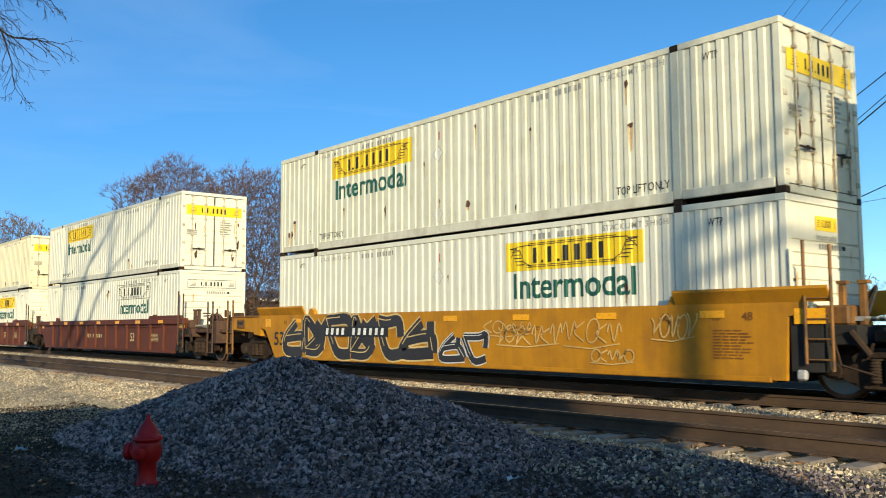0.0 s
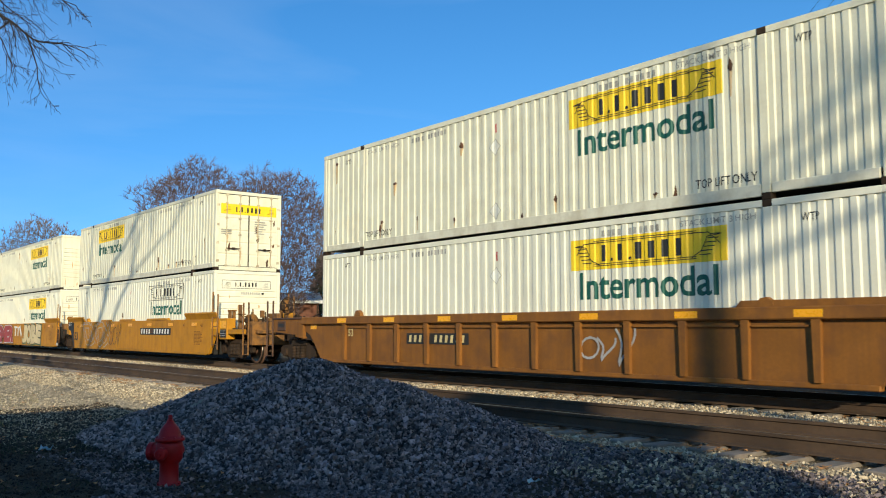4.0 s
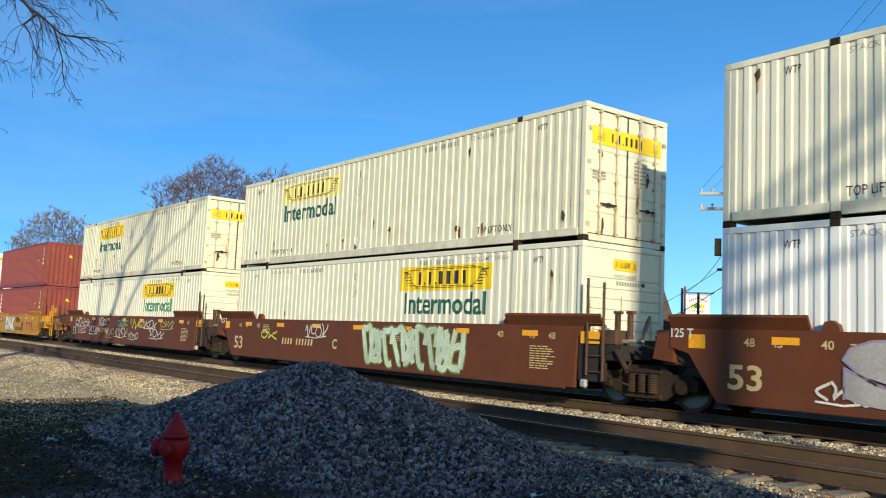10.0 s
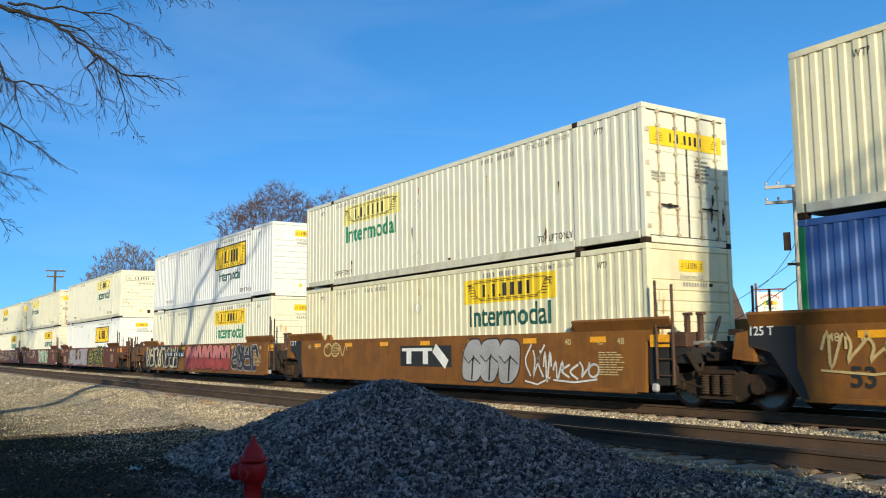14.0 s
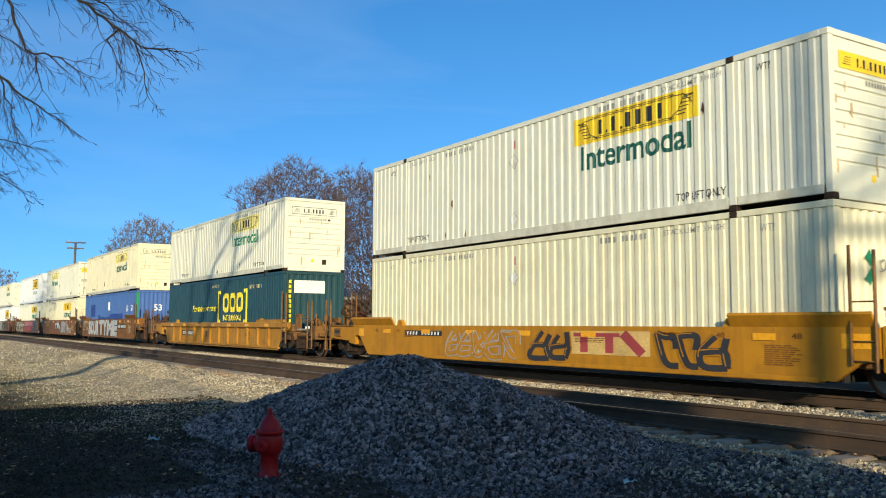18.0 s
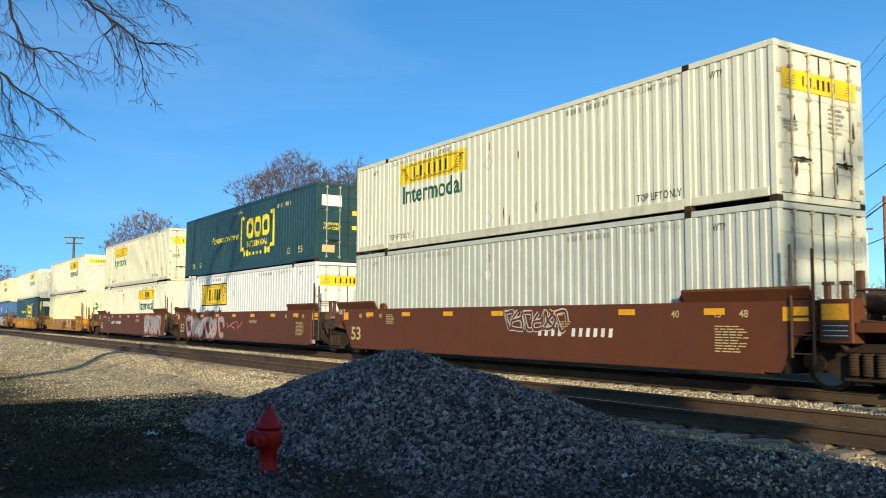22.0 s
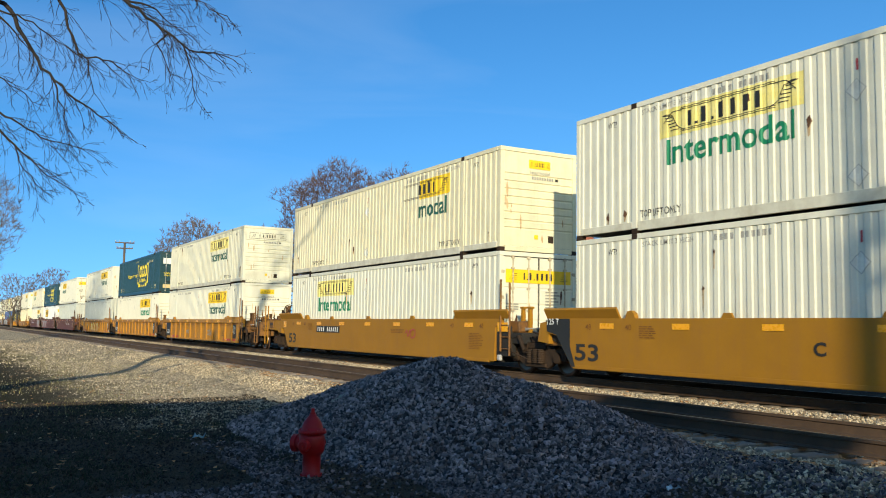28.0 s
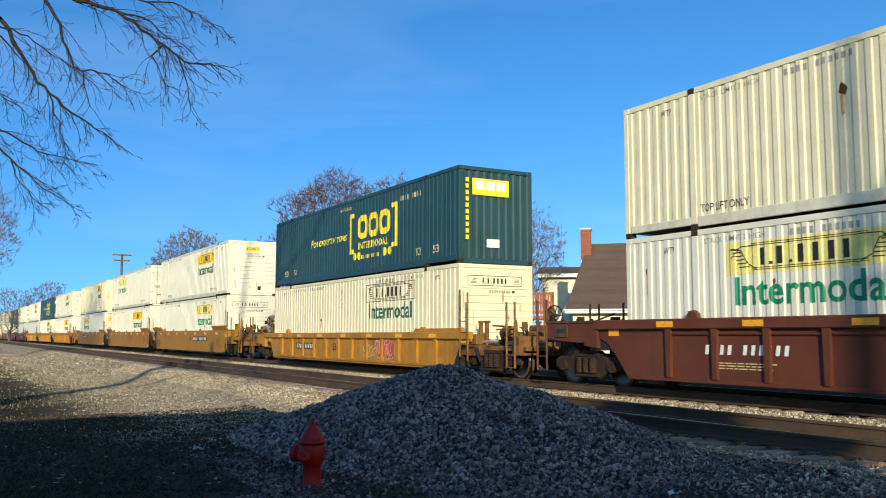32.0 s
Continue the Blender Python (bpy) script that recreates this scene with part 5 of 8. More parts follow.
def nose_wall(length):
    """A front wall with level swages."""
    bm = B()
    prof = [(0.0, 0.16)]
    for i in range(8):
        z = 0.62 + 0.215 * i
        prof += [(0.0, z), (0.028, z + 0.02), (0.028, z + 0.045), (0.0, z + 0.065)]
    prof.append((0.0, TALL - 0.12))
    rows = [(bm.verts.new((length - 0.03 - d, 0.1, z)), bm.verts.new((length - 0.03 - d, WIDE - 0.1, z))) for d, z in prof]
    for (a, b), (c, d) in zip(rows, rows[1:]):
        bm.faces.new((a, b, d, c))
    return bm


def corr_end(length, n=9):
    bm = B()
    rows = []
    y0, y1 = 0.12, WIDE - 0.12
    for i in range(n):
        w = (y1 - y0) / n
        for f, d in ((0, 0.0), (0.32, 0.0), (0.48, 0.04), (0.84, 0.04)):
            rows.append((y0 + (i + f) * w, d))
    rows.append((y1, 0.0))
    v = [(bm.verts.new((length - 0.02 - d, y, 0.16)), bm.verts.new((length - 0.02 - d, y, TALL - 0.12))) for y, d in rows]
    for (a, b), (c, d) in zip(v, v[1:]):
        bm.faces.new((a, c, d, b))
    return bm


def door_leaf(length, left):
    """A door leaf pressed with three level swages."""
    bm = B()
    a, b = (0.09, WIDE / 2 - 0.01) if left else (WIDE / 2 + 0.01, WIDE - 0.09)
    prof = [(0.06, 0.15), (0.02, 0.15)]
    for z in (0.55, 0.98, 1.42, 1.86, 2.30):
        prof += [(0.02, z), (0.034, z + 0.02), (0.034, z + 0.06), (0.02, z + 0.08)]
    prof += [(0.02, TALL - 0.12), (0.06, TALL - 0.12)]
    rows = [(bm.verts.new((length - d, a, z)), bm.verts.new((length - d, b, z))) for d, z in prof]
    for (p, q), (r, s) in zip(rows, rows[1:] + rows[:1]):
        bm.faces.new((p, q, s, r))
    bm.faces.new([p for p, _ in rows][::-1])
    bm.faces.new([q for _, q in rows])
    bmesh.ops.recalc_face_normals(bm, faces=bm.faces)
    return bm


def lock_rod(length):
    bm = rod(B(), (length + 0.022, 0, 0.13), (length + 0.022, 0, TALL - 0.10), 0.018, n=6)
    for z in (0.2, 0.75, 1.3, 1.9, 2.45, TALL - 0.16):
        box(bm, length - 0.018, length + 0.045, -0.045, 0.045, z - 0.025, z + 0.025)
    return bm


def container(kind, paint, u, z, mirrored, label, end, post_paint=None, group="stacked containers"):
    """A container whose front is at train place u. end: door, nose or ribs at its rear, which faces the camera."""
    length = LONG if kind == "53" else 12.19
    c = thing("shipping_container", label, "container", group)
    MOVING.append((c, u, z))
    pp = post_paint or paint
    for far in (False, True):
        link_mesh("side_wall", shared("side_wall" + kind + str(far), lambda: side_wall(kind, far)), paint, c)
        y0, y1 = (WIDE - 0.07, WIDE) if far else (0.0, 0.07)
        link_mesh("top_rail", shared("top_rail" + kind + str(far), lambda: box(B(), 0.176, length - 0.176, y0, y1, TALL - 0.115, TALL, 0.006)), paint, c)
        if kind == "53":
            for k, (x0, x1, a, b) in enumerate(((0.18, 1.93, 0.11, 0.27), (2.13, LONG - 2.13, 0.065, 0.27), (LONG - 1.93, LONG - 0.18, 0.11, 0.27))):
                link_mesh("bottom_rail", shared("bottom_rail%d%s" % (k, far), lambda: box(B(), x0, x1, y0, y1, a, b, 0.006)), GRIMED if paint in (WHITE, CREAM, AGED) and z > 3 else paint, c)
            for k, x in enumerate((2.03, LONG - 2.03)):
                link_mesh("side_post", shared("side_post%s" % far, lambda: box(B(), -0.08, 0.08, (WIDE - 0.10) if far else -0.004, (WIDE + 0.004) if far else 0.10, 0.12, TALL - 0.12, 0.006)), paint, c, pose(x, 0, 0))
                for zc, name in ((TALL - 0.118, "lifting_casting"), (0.0, "stacking_casting")):
                    link_mesh(name, shared("mid_casting%s" % far, lambda: box(B(), -0.09, 0.09, (WIDE - 0.15) if far else -0.008, (WIDE + 0.008) if far else 0.15, 0.0, 0.118, 0.01)), STEEL, c, pose(x, 0, zc))
        else:
            link_mesh("bottom_rail", shared("bottom_rail40%s" % far, lambda: box(B(), 0.18, length - 0.18, y0, y1, 0.03, 0.27, 0.006)), paint, c)
    post = shared("corner_post", lambda: box(B(), -0.065, 0.065, -0.065, 0.065, 0.12, TALL - 0.12, 0.008))
    cast = shared("corner_casting", lambda: box(B(), -0.089, 0.089, -0.082, 0.082, 0.0, 0.118, 0.012))
    for x in (0.065, length - 0.065):
        for y in (0.065, WIDE - 0.065):
            link_mesh("corner_post", post, pp, c, pose(x, y, 0))
            for zc in (0.0, TALL - 0.118):
                link_mesh("corner_casting", cast, paint if zc else STEEL, c, pose(x + (0.022 if x < 1 else -0.022), y + (0.015 if y < 1 else -0.015), zc))
    link_mesh("roof", shared("roof" + kind, lambda: box(B(), 0.02, length - 0.02, 0.071, WIDE - 0.071, TALL - 0.06, TALL - 0.02)), paint, c)
    link_mesh("floor", shared("floor" + kind, lambda: box(B(), 0.15, length - 0.15, 0.08, WIDE - 0.08, 0.13, 0.22)), DARK, c)
    link_mesh("front_sheet", shared("front_sheet", lambda: box(B(), 0.02, 0.05, 0.131, WIDE - 0.131, 0.12, TALL - 0.115)), paint, c)
    for nm, z0, z1 in (("header_beam", TALL - 0.118, TALL - 0.002), ("sill_beam", 0.02, 0.155)):
        link_mesh(nm, shared(nm + kind, lambda: box(B(), length - 0.11, length - 0.004, 0.16, WIDE - 0.16, z0, z1, 0.008)), paint, c)
    if end == "door":
        for left in (True, False):
            leaf = link_mesh("door", shared("door%s%s" % (kind, left), lambda: door_leaf(length, left)), paint, c)
            for k in range(2):
                y = (0.42 + 0.52 * k) if left else (WIDE - 0.42 - 0.52 * k)
                link_mesh("lock_rod", shared("lock_rod" + kind, lambda: lock_rod(length)), GALV if paint in (TEAL, BLUE) else RODPAINT, leaf, pose(0, y, 0))
            y0, y1 = (0.42, 0.94) if left else (WIDE - 0.94, WIDE - 0.42)
            link_mesh("door_handle", shared("door_handle%s%s" % (kind, left), lambda: box(box(B(), length + 0.042, length + 0.058, y0, y1 - 0.02, 0.78, 0.815), length + 0.042, length + 0.062, (y0 + y1) / 2 - 0.05, (y0 + y1) / 2 + 0.05, 0.76, 0.835)), STEEL, leaf)
            ga, gb = (0.092, WIDE / 2 - 0.004) if left else (WIDE / 2 + 0.004, WIDE - 0.092)
            link_mesh("door_gasket", shared("gasket%s%s" % (kind, left), lambda: outline(B(), ga, gb, 0.152, TALL - 0.122, 0.022, -0.002)), GASKET, leaf, pose(length - 0.016, 0, 0, 0, 0, 90))
            ys = 0.10 if left else WIDE - 0.10
            link_mesh("hinge", shared("hinges%s%s" % (kind, left), lambda: [box(bm_, length - 0.018, length + 0.012, ys - 0.05, ys + 0.05, zz, zz + 0.09) for bm_ in [B()] for zz in (0.3, 0.95, 1.6, 2.3)][-1]), RODPAINT if paint not in (TEAL, BLUE) else paint, leaf)
    elif end == "nose":
        link_mesh("nose_wall", shared("nose_wall", lambda: nose_wall(length)), paint, c)
        link_mesh("inspection_plate", shared("inspection_plate", lambda: box(B(), length - 0.029, length - 0.022, 1.62, 1.80, 0.30, 0.50)), STEEL, c)
        link_mesh("yellow_label", shared("yellow_label", lambda: box(B(), length - 0.029, length - 0.024, 1.15, 1.27, 0.38, 0.50)), SIGNYELLOW, c)
        link_mesh("vent_slot", shared("vent_slot", lambda: box(B(), length - 0.029, length - 0.012, 1.86, 1.95, 2.06, 2.13)), BLACKPAINT, c)
    else:
        link_mesh("end_wall", shared("corr_end" + kind, lambda: corr_end(length)), paint, c)
    return c


LETTERS = ((0.0, 0.085, 0), (0.115, 0.035, 1), (0.185, 0.115, 0), (0.33, 0.035, 1), (0.40, 0.125, 0), (0.55, 0.125, 0), (0.70, 0.13, 0), (0.85, 0.115, 0))


def name_blocks(bm, x0, x1, z0, z1, y):
    """The carrier's name as plain dark blocks, one for each letter, and two dots."""
    w, h = x1 - x0, z1 - z0
    for a, b, dot in LETTERS:
        if dot:
            panel(bm, x0 + a * w, x0 + (a + b) * w, z0, z0 + 0.17 * h, y)
        else:
            panel(bm, x0 + (a + b * 0.14) * w, x0 + (a + b * 0.66) * w, z0, z1, y)
    return bm


def scroll_lines(bm, x0, x1, z0, z1, y):
    """The fine rules and folded ribbon ends on either side of the name."""
    w, h = x1 - x0, z1 - z0
    for side in (0, 1):
        def at(f):
            return x0 + f * w if side == 0 else x1 - f * w
        for i in range(6):
            z = z0 + h * (0.20 + 0.115 * i)
            a, b = at(0.04 + 0.010 * (5 - i)), at(0.155 - 0.012 * i)
            panel(bm, min(a, b), max(a, b), z, z + 0.018, y)
        stroke(bm, [(at(0.03), z0 + 0.78 * h), (at(0.11), z0 + 0.72 * h), (at(0.15), z0 + 0.30 * h), (at(0.205), z0 + 0.13 * h)], 0.018, y)
        stroke(bm, [(at(0.04), z0 + 0.5 * h), (at(0.10), z0 + 0.84 * h), (at(0.20), z0 + 0.86 * h)], 0.018, y)
    for z in (0.10, 0.16, 0.84, 0.90):
        panel(bm, x0 + 0.17 * w, x1 - 0.17 * w, z0 + z * h, z0 + z * h + 0.012, y)
    return bm


def carrier_sign(c, style, right, green, cut=0.0):
    """The yellow or plain carrier sign and the word beneath it on the near wall. style: Y, P (faded), W (outline), K (black-bordered)."""
    tall = style == "K"
    w = 3.75 if tall else 3.62
    x0 = (LONG - 2.80 - w) if right else 2.80
    z0, z1 = (1.45, 2.46) if tall else (1.95, 2.56)
    key = "%s%d%.1f" % (style if style in "WK" else "Y", right, cut)
    a = x0 + cut * w
    board = {"Y": SIGNYELLOW, "P": PALEYELLOW, "K": SIGNYELLOW}.get(style)
    sign = None
    if board:
        sign = link_mesh("sign_panel", shared("sign_panel" + key, lambda: draped(panel(B(), a, x0 + w, z0, z1), "53")), board, c, None, "yellow carrier sign")
    holder = sign or c
    if tall or style == "W":
        link_mesh("sign_border", shared("sign_border" + key, lambda: draped(outline(B(), x0, x0 + w, z0, z1, 0.055 if tall else 0.02), "53", 0.008)), BLACKPAINT, holder)

    def blocks():
        bm = name_blocks(B(), x0 + 0.22 * w, x0 + 0.78 * w, z0 + 0.24 * (z1 - z0), z0 + 0.76 * (z1 - z0), 0)
        scroll_lines(bm, x0, x0 + w, z0, z1, 0)
        if cut:
            bmesh.ops.delete(bm, geom=[f for f in bm.faces if f.calc_center_median().x < a], context="FACES")
        return draped(bm, "53", 0.012)
    link_mesh("name_mark", shared("name_mark" + key, blocks), BLACKPAINT, holder)
    tx0, tx1, tz0, tz1 = (x0 + 0.53, x0 + 3.15, 0.93, 1.37) if tall else (x0 + 0.22, x0 + 3.42, 1.36, 1.90)

    def word():
        bm = words_on(B(), "Intermodal", tx0, tx1, tz0, tz1, 0, 0.018)
        if cut:
            bmesh.ops.delete(bm, geom=[f for f in bm.faces if f.calc_center_median().x < a - 0.1], context="FACES")
        return draped(bm, "53", 0.005)
    link_mesh("word_panel", shared("word_panel" + key, word), green, c)


def small_print(c, ink=FAINT, strong=BLACKPAINT):
    """Stencilled handling marks on the near wall."""
    for right in (False, True):
        x = (LONG - 3.40) if right else 2.20
        link_mesh("stencil_top_lift", shared("top_lift%d" % right, lambda: draped(words_on(B(), "TOP LIFT ONLY", x, x + 1.2, 0.34, 0.50, 0, 0.006), "53")), strong, c)
        x = (LONG - 3.75) if right else 2.25
        link_mesh("stencil_stack_limit", shared("stack_limit%d" % right, lambda: draped(words_on(B(), "STACK LIMIT 3 HIGH", x, x + 1.5, 2.60, 2.71, 0, 0.004), "53")), ink, c)
        x = (LONG - 1.45) if right else 1.15
        link_mesh("stencil_wtp", shared("wtp%d" % right, lambda: draped(words_on(B(), "WTP", x, x + 0.30, 2.48, 2.62, 0, 0.004), "53")), strong, c)
        x = (LONG - 5.6) if right else 4.3

        def bars():
            bm = B()
            for i in range(11):
                if i != 4:
                    panel(bm, x + 0.13 * i, x + 0.13 * i + 0.075, 2.58, 2.70)
            return draped(bm, "53")
        link_mesh("number_mark", shared("number_bars%d" % right, bars), ink, c)
    for z in (1.97, 0.52):
        def plate(half, x=7.45):
            return draped([bm_ for bm_ in [B()] if bm_.faces.new([bm_.verts.new((x + dx * half, 0, z + dz * half)) for dx, dz in ((-1, 0), (0, -1), (1, 0), (0, 1))])][0], "53", 0.006 if half > 0.19 else 0.012)
        holder = link_mesh("placard_holder", shared("placard%.2f" % z, lambda: plate(0.20)), PALEINK, c)
        link_mesh("placard_face", shared("placard_face%.2f" % z, lambda: plate(0.175)), PLACARD, holder)
    link_mesh("red_label", shared("red_label", lambda: draped(panel(B(), 7.45, 7.49, 2.30, 2.50), "53", 0.006)), SPRAYBRIGHTRED, c)


def end_sign(c, style, end):
    """The carrier's sign on the rear wall. Y: small yellow panel with a word; B: wide yellow band; W: wide outlined band."""
    x = LONG - 0.024 if end == "nose" else LONG - 0.012
    turn = pose(x, 0, 0, 0, 0, 90)
    if style == "Y":
        y0, y1, z0, z1 = 0.95, 1.68, 2.36, 2.60
    else:
        y0, y1, z0, z1 = (0.30, 2.22, 2.26, 2.56) if end == "nose" else (0.20, 2.40, 2.05, 2.42)
    sign = None
    key = style + end
    if style in "YB":
        sign = link_mesh("end_sign_panel", shared("end_panel" + key, lambda: panel(B(), y0, y1, z0, z1, -0.006)), SIGNYELLOW, c, turn, "yellow carrier sign")
    else:
        sign = link_mesh("end_sign_border", shared("end_border" + key, lambda: outline(B(), y0, y1, z0, z1, 0.014, -0.006)), BLACKPAINT, c, turn)

    def blocks():
        w, h = y1 - y0, z1 - z0
        bm = name_blocks(B(), y0 + 0.26 * w, y0 + 0.74 * w, z0 + 0.24 * h, z0 + 0.76 * h, -0.011)
        for i in range(4):
            for a, b in ((0.05, 0.17), (0.83, 0.95)):
                panel(bm, y0 + (a + 0.012 * i) * w, y0 + b * w, z0 + (0.25 + 0.14 * i) * h, z0 + (0.25 + 0.14 * i) * h + 0.01, -0.011)
        return bm
    link_mesh("end_name_mark", shared("end_blocks" + key, blocks), BLACKPAINT, sign)
    if style == "Y":
        link_mesh("end_word", shared("end_word", lambda: words_on(B(), "Intermodal", 0.98, 1.66, 2.20, 2.31, -0.006, 0.006)), FAINT, c, turn)
    if end == "nose":
        link_mesh("end_number_mark", shared("end_number_mark", end_bars), FAINT, c, turn)
    else:
        link_mesh("end_number_mark", shared("door_number_bars", door_bars), FAINT, c, turn)


def end_bars():
    bm = B()
    for i in range(9):
        panel(bm, 1.05 + 0.085 * i, 1.05 + 0.085 * i + 0.055, 2.05, 2.14, -0.006)
    return bm


def door_bars():
    bm = B()
    for r in range(6):
        panel(bm, 1.52, 1.52 + (0.42, 0.5, 0.38, 0.45, 0.3, 0.4)[r], 1.80 - 0.085 * r, 1.84 - 0.085 * r, -0.012)
    for r in range(3):
        panel(bm, 0.22, 0.62, 1.45 - 0.07 * r, 1.49 - 0.07 * r, -0.012)
    return bm


def rust_spots(c, seed, n, end):
    """Patches of bare rust with a pale wash running down from each."""
    rng = np.random.default_rng(seed)
    spots, wash = B(), B()
    for _ in range(n):
        x, z = rng.uniform(0.5, LONG - 0.5), rng.choice([rng.uniform(0.30, 0.75), rng.uniform(0.5, 2.6)])
        if min(abs(x - 2.03), abs(x - LONG + 2.03)) < 0.3:
            continue
        w, h, lean = rng.uniform(0.02, 0.07), rng.uniform(0.03, 0.14), rng.uniform(0, 6)
        spots.faces.new([spots.verts.new((x + w * math.cos(a) * (1 + 0.4 * math.sin(3 * a + lean)), 0, z + h * math.sin(a) * (1 + 0.3 * math.sin(2 * a + lean)))) for a in (0.0, 0.9, 1.8, 2.7, 3.6, 4.5, 5.4)])
        low = max(0.28, z - rng.uniform(0.15, 0.6))
        wash.faces.new([wash.verts.new((x + dx, 0, zz)) for dx, zz in ((-w * 0.9, z), (-w * 0.5, low), (w * 0.3, low + 0.03), (w * 0.9, z))])
    for name, bm, mat, lift in (("rust_wash", wash, RUSTWASH, 0.003), ("rust_stain", spots, RUSTSPOT, 0.007)):
        part(name, draped(bm, "53", lift), mat, c)
    if end == "door":
        bm = B()
        for _ in range(7):
            y, z, w, h = rng.choice([0.42, 0.94, 1.66, 2.18]) + rng.normal(0, 0.03), rng.uniform(0.25, 1.6), rng.uniform(0.012, 0.03), rng.uniform(0.08, 0.35)
            bm.faces.new([bm.verts.new((LONG - 0.015, y + w * math.cos(a) * (1 + 0.4 * math.sin(3 * a + seed)), z + h * math.sin(a))) for a in (0.0, 0.9, 1.8, 2.7, 3.6, 4.5, 5.4)])
        part("door_rust", bm, RUSTWASH, c)
        bm = B()
        for _ in range(6):
            y, z, w, h = rng.choice([0.55, 1.66, 2.05, 2.3]) + rng.normal(0, 0.05), rng.uniform(0.25, 1.9), rng.uniform(0.02, 0.06), rng.uniform(0.05, 0.22)
            bm.faces.new([bm.verts.new((LONG - 0.011, y + w * math.cos(a) * (1 + 0.4 * math.sin(3 * a + seed)), z + h * math.sin(a) * (1 + 0.3 * math.sin(2 * a)))) for a in (0.0, 0.7, 1.4, 2.1, 2.8, 3.5, 4.2, 4.9, 5.6)])
        part("door_stain", bm, RUSTSPOT, c)
    elif end == "nose":
        bm = B()
        for _ in range(8):
            y, z, w, h = rng.choice([rng.uniform(0.15, 0.7), rng.uniform(0.15, 2.4)]), rng.uniform(0.3, 2.0), rng.uniform(0.015, 0.04), rng.uniform(0.05, 0.20)
            bm.faces.new([bm.verts.new((LONG - 0.026, y + w * math.cos(a), z + h * math.sin(a) * (1 + 0.4 * math.sin(2 * a + seed)))) for a in (0.0, 0.9, 1.8, 2.7, 3.6, 4.5, 5.4)])
        part("nose_rust", bm, RUSTWASH, c)


def carrier_box(u, z, paint, style, end, end_style, green=DEEPGREEN, cut=0.0, label=""):
    right = end == "nose"
    tone = {WHITE: "white", CREAM: "cream", AGED: "weathered white", BRIGHT: "clean white"}[paint]
    what = {"Y": "yellow sign", "P": "faded yellow sign", "W": "outlined sign", "K": "black-bordered yellow sign", "": "no sign"}[style]
    c = container("53", paint, u, z, False, label or "%s corrugated container with %s and %s end" % (tone, what, "door" if end == "door" else "ribbed"), end)
    if style:
        carrier_sign(c, style, right, green, cut)
    small_print(c)
    if end_style:
        end_sign(c, end_style, end)
    if paint in (AGED, WHITE, CREAM):
        rust_spots(c, int(abs(u) * 10 + z), 15 if paint is AGED else 6, end)
    return c


def plain_box(u, z, paint, end, label):
    c = container("53", paint, u, z, False, label, end)
    small_print(c, FAINT, FAINT if paint is CREAM else BLACKPAINT)
    if paint is GREY:
        for x in (0.75, LONG - 1.25):
            link_mesh("length_mark", shared("length_mark%.1f" % x, lambda: draped(words_on(B(), "53", x, x + 0.34, 0.42, 0.66, 0, 0.01), "53")), BLACKPAINT, c)
    return c


